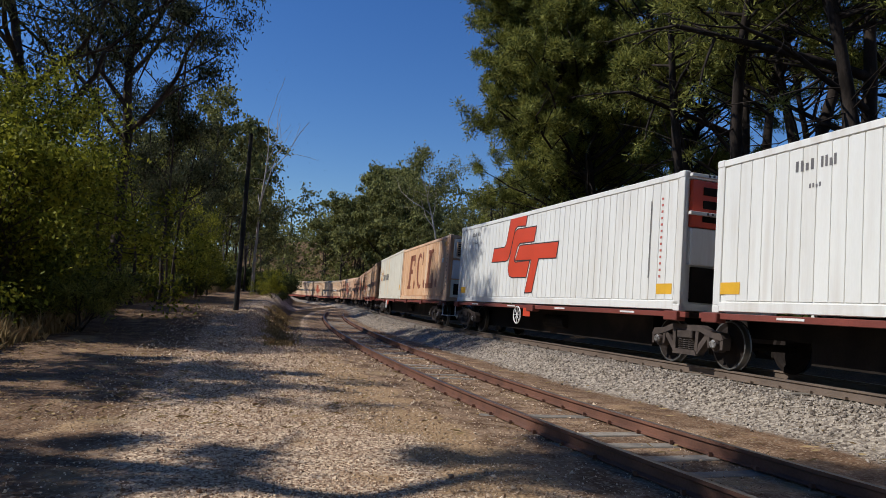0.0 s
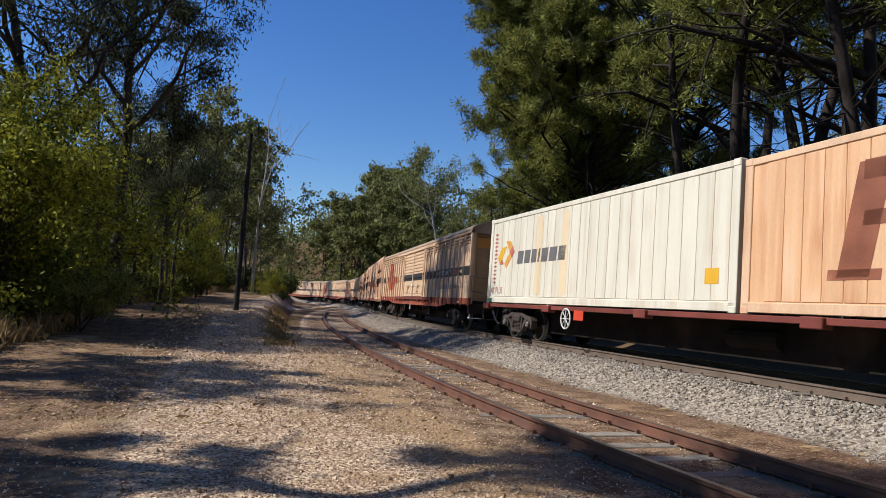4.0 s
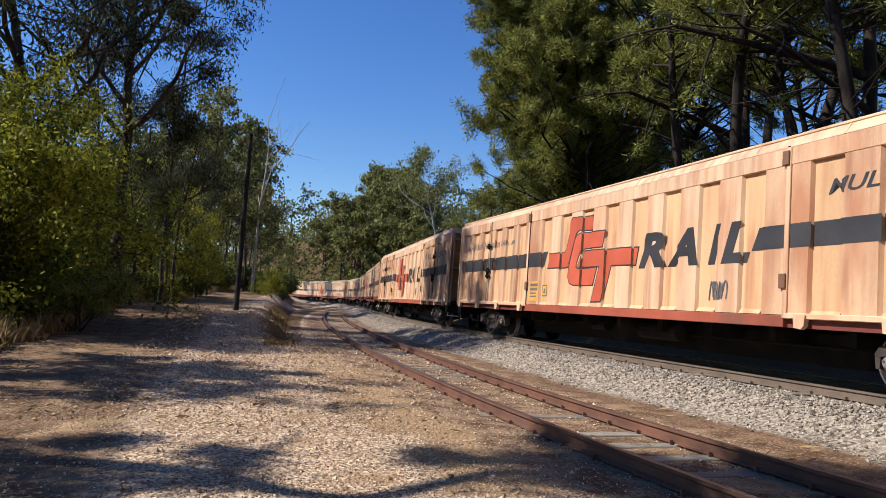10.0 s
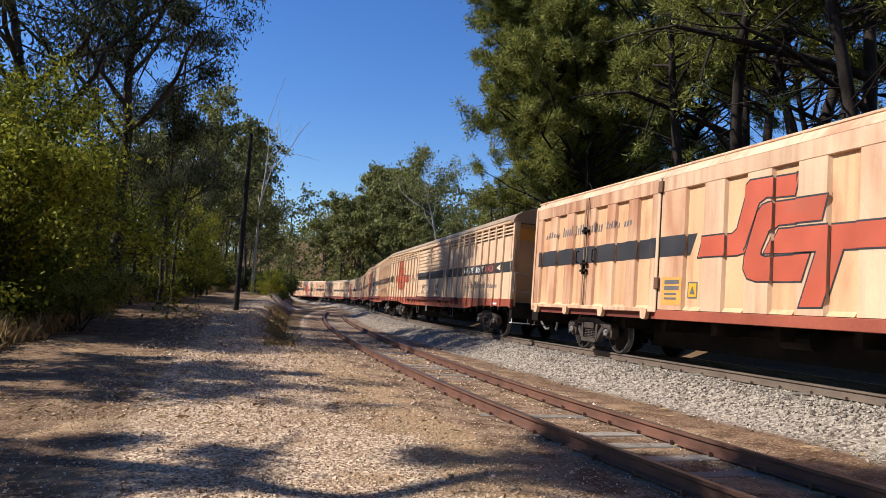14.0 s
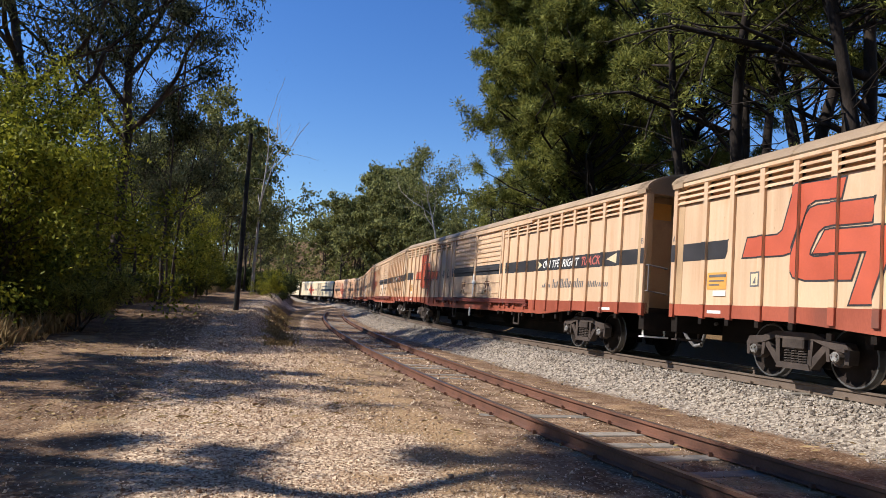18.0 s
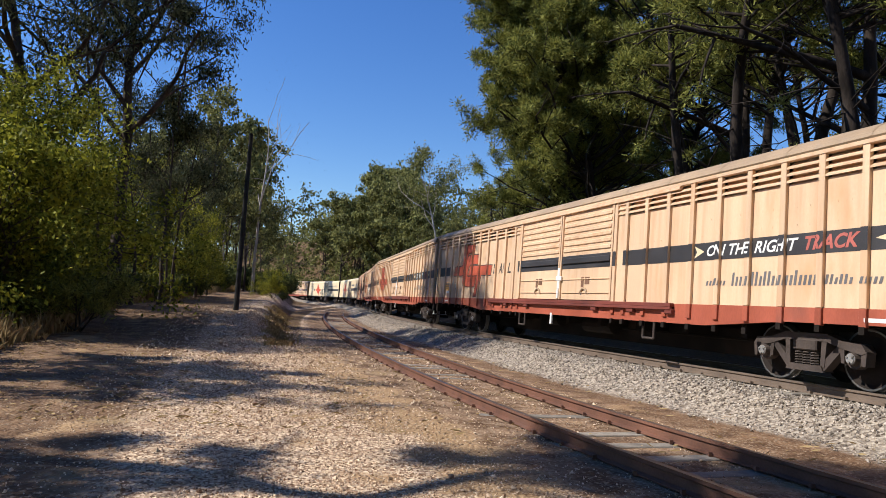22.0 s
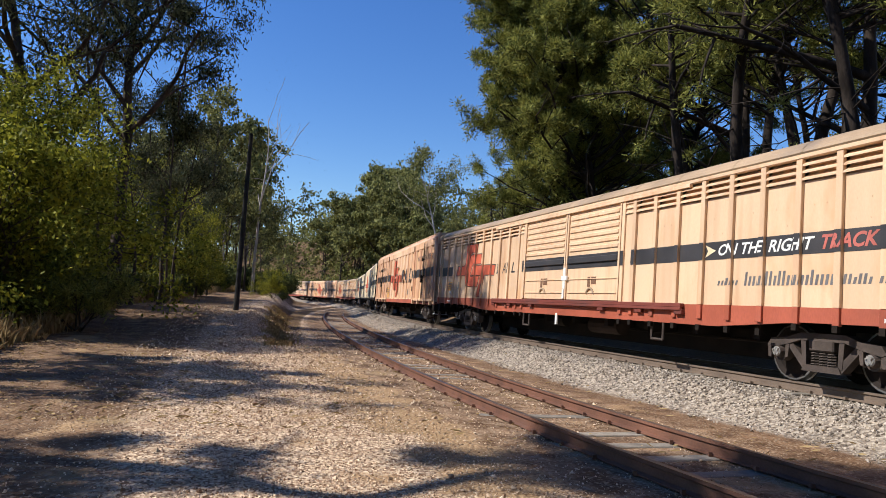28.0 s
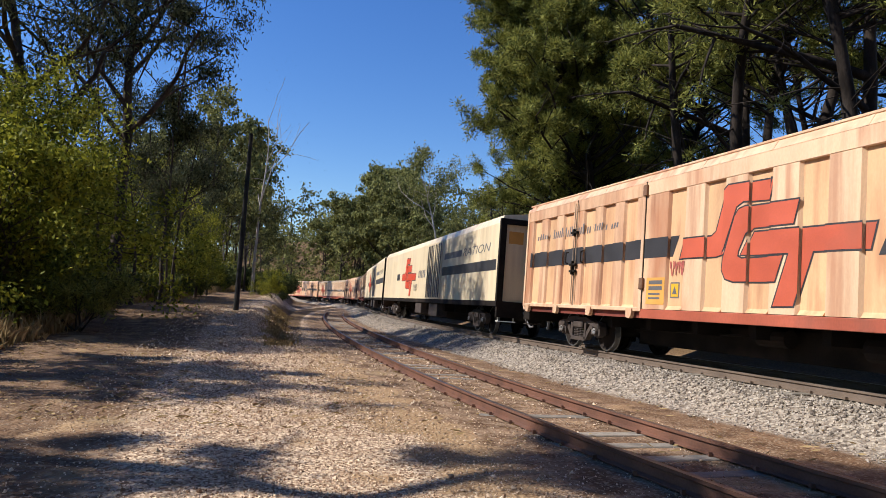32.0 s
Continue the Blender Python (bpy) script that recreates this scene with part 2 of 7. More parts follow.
def lateral(line, x, y, mid):
    """Signed distance of places to the left of a track's middle, for places abreast of the view."""
    o = (RUN > -60) & (RUN < 260)
    lx, ly, la = line[0][o], line[1][o], line[2][o]
    xi, ai = np.interp(y, ly, lx), np.interp(y, ly, la)
    return (xi - x) * np.cos(ai) - mid


def smooth(v, lo, hi):
    t = np.clip((v - lo) / (hi - lo), 0, 1)
    return t * t * (3 - 2 * t)


def ground_z(x, y):
    x, y = np.asarray(x, float), np.asarray(y, float)
    dm, dsd = lateral(MAIN, x, y, MAIN_MID), lateral(SIDE, x, y, SIDE_MID)
    near = smooth(-np.abs(y - 60), -190, -150)
    bed = (RAIL_M - 0.19) * (1 - smooth(np.abs(dm), 1.5, 2.75))
    # raised ground right of the line, added so the view under wagons stays dark
    right = 0.22 * smooth(-dm, 2.0, 4.0) + 1.7 * smooth(-dm, 3.4, 7.5)
    z = np.maximum(bed, right) * near
    # the dirt road climbs to the left of the siding, above a low cut bank
    rise = (0.8 * smooth(y, 18, 29) + 0.8 * smooth(y, 31, 70)) * smooth(dsd, 2.75, 3.12 + 0.9 * smooth(-y, -25, -20)) * smooth(-x - 0.205 * y, 0.0, 1.8)
    verge = 0.35 * smooth(dsd, 9, 16) * smooth(y, -10, 30)
    z = z + np.where(dsd > 0, rise + verge, 0)
    hill = 18.0 * smooth(y, 95, 230) * smooth(-dm, 6, 40) + 5 * smooth(x, 30, 120)
    z = z - 0.03 * (1 - smooth(np.abs(dsd), 0.72, 0.95))
    z = z + hill
    wob = 0.03 * np.sin(x * 1.7 + 0.6 * np.sin(y * 0.9)) * np.sin(y * 1.3 + 0.5 * x) + 0.05 * np.sin(x * 0.31 + 1) * np.sin(y * 0.27)
    return z + wob * smooth(np.minimum(np.abs(dm) - 1.4, np.abs(dsd) - 1.3), 0.0, 1.5)


# ---------------------------------------------------------------- mesh helpers
def mesh_of(name, verts, faces, mat, smooth_shade=False):
    me = bpy.data.meshes.new(name)
    me.from_pydata([tuple(v) for v in verts] if not isinstance(verts, np.ndarray) else verts.tolist(), [],
                   faces if not isinstance(faces, np.ndarray) else faces.tolist())
    for m in (mat if isinstance(mat, (list, tuple)) else [mat]):
        me.materials.append(m)
    if smooth_shade:
        me.polygons.foreach_set("use_smooth", [True] * len(me.polygons))
    me.update()
    return me


def part(name, bm, mat, parent, label="", smooth_shade=False):
    """One mesh object under a thing or a part."""
    if isinstance(bm, bpy.types.Mesh):
        me = bm
    else:
        me = bpy.data.meshes.new(name)
        bmesh.ops.recalc_face_normals(bm, faces=bm.faces)
        bm.to_mesh(me)
        bm.free()
        me.materials.append(mat)
        if smooth_shade:
            me.polygons.foreach_set("use_smooth", [True] * len(me.polygons))
    ob = new(name, me)
    ob.parent = parent
    if label:
        tagged(ob, label)
    return ob


def box(bm, x0, x1, y0, y1, z0, z1, bevel=0.0):
    vs = [bm.verts.new((x, y, z)) for x in (x0, x1) for y in (y0, y1) for z in (z0, z1)]
    fs = [bm.faces.new([vs[i] for i in q]) for q in ((0, 1, 3, 2), (4, 6, 7, 5), (0, 4, 5, 1), (2, 3, 7, 6), (0, 2, 6, 4), (1, 5, 7, 3))]
    if bevel:
        es = list({e for f in fs for e in f.edges})
        bmesh.ops.bevel(bm, geom=es, offset=bevel, segments=1, affect='EDGES')
    return bm


def boxes(*items, bevel=0.0):
    bm = bmesh.new()
    for b in items:
        box(bm, *b, bevel=bevel)
    return bm


def prism(bm, pts, y0, y1, axis="y"):
    """A polygon given in (x, z), drawn out along y (or in (y, z) along x)."""
    put = (lambda a, b, c: (a, c, b)) if axis == "y" else (lambda a, b, c: (c, a, b))
    lo = [bm.verts.new(put(a, b, y0)) for a, b in pts]
    hi = [bm.verts.new(put(a, b, y1)) for a, b in pts]
    bm.faces.new(lo)
    bm.faces.new(hi[::-1])
    k = len(pts)
    for i in range(k):
        bm.faces.new((lo[i], hi[i], hi[(i + 1) % k], lo[(i + 1) % k]))
    return bm


def rod(bm, p, q, r, n=10, r2=None):
    p, q = Vector(p), Vector(q)
    r2 = r if r2 is None else r2
    d = (q - p).normalized()
    u = d.orthogonal().normalized()
    w = d.cross(u)
    ring = [[bm.verts.new(c + rr * (math.cos(t) * u + math.sin(t) * w)) for t in (2 * math.pi * i / n for i in range(n))] for c, rr in ((p, r), (q, r2))]
    for i in range(n):
        bm.faces.new((ring[0][i], ring[0][(i + 1) % n], ring[1][(i + 1) % n], ring[1][i]))
    bm.faces.new(ring[0][::-1])
    bm.faces.new(ring[1])
    return bm


def hose(bm, pts, r, n=8):
    for a, b in zip(pts, pts[1:]):
        rod(bm, a, b, r, n)
    return bm


# ---------------------------------------------------------------- ground, one sheet to the horizon
def build_ground():
    xs = np.concatenate([-np.geomspace(1500, 30, 26), np.arange(-29, -12, 0.6), np.arange(-12, 12, 0.2), np.arange(12, 30, 0.8), np.geomspace(30, 1500, 26)])
    ys = np.concatenate([-np.geomspace(900, 12, 16), np.arange(-11, 3, 0.6), np.arange(3, 26, 0.22), np.arange(26, 70, 0.4), np.arange(70, 200, 1.6), np.geomspace(201, 2500, 24)])
    gx, gy = np.meshgrid(xs, ys)
    gz = ground_z(gx.ravel(), gy.ravel())
    v = np.stack([gx.ravel(), gy.ravel(), gz], -1)
    w = len(xs)
    i = (np.arange(len(ys) - 1)[:, None] * w + np.arange(w - 1)[None]).ravel()
    f = np.stack([i, i + 1, i + w + 1, i + w], -1)
    me = mesh_of("ground", v, f, GROUND, True)
    # what lies where: gravel of the road, ballast, leaf litter, and the bank's painted shade
    x, y = v[:, 0], v[:, 1]
    dm, dsd = lateral(MAIN, x, y, MAIN_MID), lateral(SIDE, x, y, SIDE_MID)
    ballast = 1 - smooth(np.abs(dm), 2.3, 3.3)
    road = smooth(dsd, 1.3, 2.4) * (1 - smooth(dsd, 4.9, 6.1))
    road = np.maximum(road, 0.36 * (1 - smooth(np.abs(dsd), 1.5, 2.6)))
    litter = smooth(dsd, 8.5, 11) + smooth(-dm, 3.0, 5.0)
    # the bank face gets the litter colour too, darkened in place of its shade
    litter = litter + smooth(y, 22, 30) * smooth(dsd, 1.9, 2.5) * (1 - smooth(dsd, 3.4, 4.6))
    four = np.stack([ballast, road, np.clip(litter, 0, 1), smooth(dsd, 1.4, 2.0) * (1 - smooth(dsd, 2.4, 3.2)) * (1 - smooth(y, 20, 26))], -1)
    at = me.color_attributes.new("cover", 'FLOAT_COLOR', 'POINT')
    at.data.foreach_set("color", four.astype(np.float32).ravel())
    return tagged(new("ground", me), "dry dirt ground with gravel road, ballast and leaf litter", "ground", kind="structure")


def ground_material():
    m = bpy.data.materials.new("dirt_gravel_ground")
    m.use_nodes = True
    n, l = m.node_tree.nodes, m.node_tree.links
    b = n["Principled BSDF"]
    b.inputs["Roughness"].default_value = 0.95
    b.inputs["Specular IOR Level"].default_value = 0.2
    geo, att = n.new("ShaderNodeNewGeometry"), n.new("ShaderNodeAttribute")
    att.attribute_name = "cover"
    sep = n.new("ShaderNodeSeparateColor")
    l.new(att.outputs["Color"], sep.inputs[0])

    def tex(kind, sc, det=4.0):
        t = n.new(kind)
        t.inputs["Scale"].default_value = sc
        if kind == "ShaderNodeTexNoise":
            t.inputs["Detail"].default_value = det
        l.new(geo.outputs["Position"], t.inputs["Vector"])
        return t

    def ramp(out, lo, hi, a=0.0, c=1.0):
        r = n.new("ShaderNodeMapRange")
        for i, val in enumerate((lo, hi, a, c)):
            r.inputs[i + 1].default_value = val
        l.new(out, r.inputs[0])
        return r.outputs[0]

    def mixc(fac, a, c):
        x = n.new("ShaderNodeMix")
        x.data_type = 'RGBA'
        for sock, v in ((x.inputs[0], fac), (x.inputs[6], a), (x.inputs[7], c)):
            if isinstance(v, tuple):
                sock.default_value = (*v, 1)
            else:
                l.new(v, sock)
        return x.outputs[2]

    def sharpen(mask, noise_out, k=0.9):
        add = n.new("ShaderNodeMath")
        add.operation = 'MULTIPLY_ADD'
        l.new(noise_out, add.inputs[0])
        add.inputs[1].default_value = k
        l.new(mask, add.inputs[2])
        return ramp(add.outputs[0], 0.5 + k * 0.5 - 0.2, 0.5 + k * 0.5 + 0.2)

    big, mid, fine = tex("ShaderNodeTexNoise", 0.45), tex("ShaderNodeTexNoise", 2.2), tex("ShaderNodeTexNoise", 30.0)
    patch = tex("ShaderNodeTexNoise", 1.1)
    peb, chip = tex("ShaderNodeTexVoronoi", 22.0), tex("ShaderNodeTexVoronoi", 34.0)
    pv = n.new("ShaderNodeSeparateColor")
    l.new(peb.outputs["Color"], pv.inputs[0])
    cv = n.new("ShaderNodeSeparateColor")
    l.new(chip.outputs["Color"], cv.inputs[0])
    dirt = mixc(ramp(mid.outputs[0], 0.35, 0.7), (0.112, 0.062, 0.034), (0.245, 0.148, 0.082))
    dirt = mixc(ramp(big.outputs[0], 0.60, 0.72), dirt, (0.38, 0.27, 0.145))
    dirt = mixc(ramp(cv.outputs[0], 0.72, 0.95), dirt, (0.30, 0.215, 0.14))
    gravel = mixc(ramp(cv.outputs[1], 0.05, 0.95), (0.20, 0.112, 0.064), (0.78, 0.60, 0.415))
    gravel = mixc(ramp(mid.outputs[0], 0.48, 0.7, 0.0, 0.55), gravel, (0.25, 0.145, 0.082))
    stones = mixc(ramp(pv.outputs[0], 0.0, 1.0), (0.13, 0.10, 0.075), (0.47, 0.40, 0.315))
    leaf = mixc(ramp(fine.outputs[0], 0.35, 0.65), (0.07, 0.042, 0.022), (0.20, 0.125, 0.062))
    col = mixc(sharpen(sep.outputs[1], mid.outputs[0], 0.8), dirt, gravel)
    col = mixc(sharpen(att.outputs["Alpha"], patch.outputs[0], 3.4), col, mixc(ramp(fine.outputs[0], 0.35, 0.65), (0.27, 0.165, 0.085), (0.46, 0.315, 0.175)))
    col = mixc(sharpen(sep.outputs[2], mid.outputs[0], 0.8), col, leaf)
    col = mixc(sharpen(sep.outputs[0], mid.outputs[0], 0.6), col, stones)
    l.new(col, b.inputs["Base Color"])
    hsum = n.new("ShaderNodeMath")
    hsum.operation = 'ADD'
    l.new(peb.outputs["Distance"], hsum.inputs[0])
    l.new(fine.outputs[0], hsum.inputs[1])
    bp = n.new("ShaderNodeBump")
    bp.inputs["Strength"].default_value = 0.7
    bp.inputs["Distance"].default_value = 0.03
    l.new(hsum.outputs[0], bp.inputs["Height"])
    l.new(bp.outputs[0], b.inputs["Normal"])
    return m


GROUND = ground_material()
ground = build_ground()

# ---------------------------------------------------------------- rails and sleepers
RAIL_PROFILE = [(-0.036, 0.0), (0.036, 0.0), (0.036, -0.035), (0.010, -0.05), (0.010, -0.135), (0.065, -0.15), (0.065, -0.165), (-0.065, -0.165), (-0.065, -0.15), (-0.010, -0.135), (-0.010, -0.05), (-0.036, -0.035)]


def build_rail(line, left, top, s0, s1, web, head, parent, label):
    ss = np.arange(s0, s1, 1.0)
    k = len(RAIL_PROFILE)
    verts, faces, mats = [], [], []
    for s in ss:
        x, y, a = along(line, s, left)
        ca, sa = math.cos(a), math.sin(a)
        for u, w in RAIL_PROFILE:
            verts.append((x + u * ca, y + u * sa, top + w))
    for i in range(len(ss) - 1):
        for j in range(k):
            faces.append((i * k + j, i * k + (j + 1) % k, (i + 1) * k + (j + 1) % k, (i + 1) * k + j))
            mats.append(1 if j == 0 else 0)
    me = mesh_of("rail", verts, faces, [web, head])
    me.polygons.foreach_set("material_index", mats)
    return part("rail", me, None, parent, label)


def build_track(name, line, mid, top, s0, s1, web, head, label, buried, span):
    root = tagged(new(name), label, "railway track", kind="structure")
    lo, hi = (0.0, GAUGE) if mid > 0 else (-GAUGE, 0.0)
    for left in (lo, hi):
        build_rail(line, left, top, s0, s1, web, head, root, "steel rail")
    rnd = random.Random(5)
    me = None
    for i in range(int((span[1] - span[0]) / 0.68)):
        s = span[0] + i * 0.68
        x, y, a = along(line, s, mid)
        if me is None:
            bm = bmesh.new()
            box(bm, -1.27, 1.27, -0.115, 0.115, -0.14, 0.0, bevel=0.012)
            me = bpy.data.meshes.new("sleeper")
            bm.to_mesh(me)
            bm.free()
            me.materials.append(SLEEPER)
        ob = part("sleeper", me, None, root)
        ob.matrix_basis = pose(x, y, top - 0.158 - buried + rnd.uniform(-0.022, 0.014), 0, rnd.uniform(-0.6, 0.6), math.degrees(a) + rnd.uniform(-1.5, 1.5))
    # rail spikes and plates beside each rail, joined
    bm = bmesh.new()
    for i in range(int((span[1] - span[0]) / 0.68)):
        s = span[0] + i * 0.68
        for left in (lo, hi):
            for off in (-0.085, 0.085):
                x, y, a = along(line, s, left + off)
                box(bm, x - 0.02, x + 0.02, y - 0.025, y + 0.025, top - 0.165, top - 0.118)
    part("rail_fastenings", bm, web, root, "small rusty spring clips beside the rails")
    return root


build_track("siding_track", SIDE, SIDE_MID, RAIL_S, -30, 64, RAILRUST, RAILTOP, "rusty siding track with half-buried grey sleepers", 0.027, (-6, 52))
build_track("main_track", MAIN, MAIN_MID, RAIL_M, -120, 210, RAILGREY, RAILBRIGHT, "main line track on grey stone ballast", 0.015, (-14, 62))

# ---------------------------------------------------------------- lettering and paint on ribbed sides
def clip_x(poly, lo, hi):
    """A polygon of (x, z) cut to lo <= x <= hi."""
    for lim, keep_less in ((lo, False), (hi, True)):
        out = []
        for (ax, az), (bx, bz) in zip(poly, poly[1:] + poly[:1]):
            ina, inb = (ax <= lim) == keep_less or ax == lim, (bx <= lim) == keep_less or bx == lim
            if ina:
                out.append((ax, az))
            if ina != inb:
                t = (lim - ax) / (bx - ax)
                out.append((lim, az + t * (bz - az)))
        poly = out
        if len(poly) < 3:
            return []
    return poly


def paint(name, polys, profile, mat, parent, label="", lift=0.004):
    """Paint in (x, z) laid on a side whose depth changes with x: profile rows are x0, x1, y."""
    bm = bmesh.new()
    for poly in polys:
        for x0, x1, y in profile:
            p = clip_x(list(poly), x0, x1)
            if len(p) >= 3:
                vs = [bm.verts.new((a, y + lift, b)) for a, b in p]
                try:
                    bm.faces.new(vs)
                except ValueError:
                    pass
    for f in list(bm.faces):
        f.normal_update()
        if f.normal.y < 0:
            f.normal_flip()
    me = bpy.data.meshes.new(name)
    bm.to_mesh(me)
    bm.free()
    me.materials.append(mat)
    ob = new(name, me)
    ob.parent = parent
    if label:
        tagged(ob, label)
    return ob


LETTERS = {}


def letters(body, shear=0.0, bold=0.0):
    """The faces of a word, as polygons of a height of about one."""
    key = (body, shear, bold)
    if key not in LETTERS:
        cu = bpy.data.curves.new("word", 'FONT')
        cu.body, cu.shear, cu.offset, cu.resolution_u = body, shear, bold, 3
        ob = new("word", cu)
        me = bpy.data.meshes.new_from_object(ob.evaluated_get(bpy.context.evaluated_depsgraph_get()))
        polys = [[(me.vertices[i].co.x, me.vertices[i].co.y) for i in p.vertices] for p in me.polygons]
        bpy.data.objects.remove(ob)
        bpy.data.meshes.remove(me)
        xs = [x for p in polys for x, _ in p]
        ys = [y for p in polys for _, y in p]
        LETTERS[key] = (polys, min(xs), max(xs), min(ys), max(ys))
    return LETTERS[key]


def word(body, xl, xr, z0, z1, shear=0.0, bold=0.0):
    """Polygons of a word that fills xl (where it begins) to xr, on the side seen with x running leftward."""
    polys, x0, x1, y0, y1 = letters(body, shear, bold)
    return [[(xl + (x - x0) / (x1 - x0) * (xr - xl), z0 + (y - y0) / (y1 - y0) * (z1 - z0)) for x, y in p] for p in polys]


def dashes(xl, xr, z0, z1, n, seed=1, lean=0.03):
    """A row of small upright bars in place of lettering that is not spelled out."""
    rnd, out = random.Random(seed), []
    for i in range(n):
        a = xl + (xr - xl) * i / n
        b = a + (xr - xl) / n * 0.55
        top = z1 if rnd.random() < 0.35 else z0 + (z1 - z0) * 0.68
        out.append([(a, z0), (b, z0), (b - lean, top), (a - lean, top)])
    return out


def rect(x0, x1, z0, z1, lean=0.0):
    return [(x0, z0), (x1, z0), (x1 - lean, z1), (x0 - lean, z1)]


# slanted interlocking strokes of the red emblem, from its left tip
EMBLEM = ([(0.0, 2.05), (-0.11, 2.38), (-0.84, 2.38), (-0.96, 2.45), (-1.18, 3.10), (-1.28, 3.17), (-2.23, 3.14), (-2.15, 2.84), (-1.65, 2.87), (-1.49, 2.80), (-1.21, 2.15), (-1.14, 2.07), (-0.98, 2.04)],
          [(-2.79, 2.76), (-2.70, 2.43), (-1.85, 2.44), (-1.72, 2.36), (-1.57, 2.09), (-1.56, 2.01), (-1.65, 1.97), (-2.51, 1.98), (-2.37, 1.61), (-1.48, 1.62), (-1.29, 1.67), (-1.20, 1.81), (-1.22, 2.00), (-1.46, 2.65), (-1.55, 2.75), (-1.69, 2.78)],
          [(-1.86, 2.37), (-4.02, 2.33), (-3.94, 2.00), (-3.02, 2.02), (-2.74, 1.26), (-2.35, 1.25), (-2.63, 2.01), (-1.63, 2.03)])


def paint_emblem(strokes, profile, mat, parent, label, edge=0.03):
    """Each stroke of the emblem with its dark outline."""
    for stroke in strokes:
        paint("emblem_outline", grown([stroke], edge), profile, BLACK, parent)
        paint("emblem_stroke", [stroke], profile, mat, parent, label, lift=0.008)


def emblem(x, dz=0.0, k=1.0, kx=1.0):
    return [[(x + a * kx, (b - 2.2) * k + 2.2 + dz) for a, b in p] for p in EMBLEM]


def grown(polys, d):
    """The same shapes, a little larger: their dark outline."""
    out = []
    for p in polys:
        cx, cz = sum(a for a, _ in p) / len(p), sum(b for _, b in p) / len(p)
        q = []
        for i, (a, b) in enumerate(p):
            (ax, az), (bx, bz) = p[i - 1], p[(i + 1) % len(p)]
            e1, e2 = Vector((a - ax, b - az)), Vector((bx - a, bz - b))
            e1.normalize(), e2.normalize()
            n1, n2 = Vector((e1.y, -e1.x)), Vector((e2.y, -e2.x))
            m = n1 + n2
            m = m / max(0.6, m.dot(n1)) if m.length > 1e-6 else n1
            q.append((a, b, m))
        area = sum(p[i][0] * p[(i + 1) % len(p)][1] - p[(i + 1) % len(p)][0] * p[i][1] for i in range(len(p)))
        sg = 1 if area > 0 else -1
        out.append([(a + sg * d * m.x, b + sg * d * m.y) for a, b, m in q])
    return out


# ---------------------------------------------------------------- running gear
WHEEL_R = 0.46
FRAME_SIDE = [(-1.12, 0.56), (-1.05, 0.66), (-0.72, 0.70), (-0.42, 0.80), (0.42, 0.80), (0.72, 0.70), (1.05, 0.66), (1.12, 0.56),
              (1.08, 0.40), (0.74, 0.40), (0.66, 0.44), (0.40, 0.22), (-0.40, 0.22), (-0.66, 0.44), (-0.74, 0.40), (-1.08, 0.40)]


def side_frame_mesh():
    """A cast side frame: top and bottom members, pillars and axle-box jaws round open windows."""
    bm = bmesh.new()
    top = [(-1.13, 0.56), (-1.05, 0.68), (-0.70, 0.71), (-0.42, 0.80), (0.42, 0.80), (0.70, 0.71), (1.05, 0.68), (1.13, 0.56), (1.05, 0.53), (0.72, 0.59), (0.42, 0.68), (-0.42, 0.68), (-0.72, 0.59), (-1.05, 0.53)]
    prism(bm, top, -0.10, 0.10)
    prism(bm, [(-0.72, 0.60), (-0.60, 0.62), (-0.30, 0.33), (-0.36, 0.21)], -0.08, 0.08)
    prism(bm, [(0.72, 0.60), (0.60, 0.62), (0.30, 0.33), (0.36, 0.21)], -0.08, 0.08)
    prism(bm, [(-0.38, 0.20), (0.38, 0.20), (0.33, 0.30), (-0.33, 0.30)], -0.11, 0.11)
    for sx in (-1, 1):
        prism(bm, [(sx * 0.30, 0.28), (sx * 0.38, 0.28), (sx * 0.42, 0.72), (sx * 0.32, 0.72)], -0.09, 0.09)
        prism(bm, [(sx * 1.13, 0.58), (sx * 1.03, 0.58), (sx * 1.05, 0.36), (sx * 1.11, 0.36)], -0.09, 0.09)
        prism(bm, [(sx * 0.74, 0.60), (sx * 0.66, 0.60), (sx * 0.69, 0.38), (sx * 0.75, 0.38)], -0.09, 0.09)
    return bm


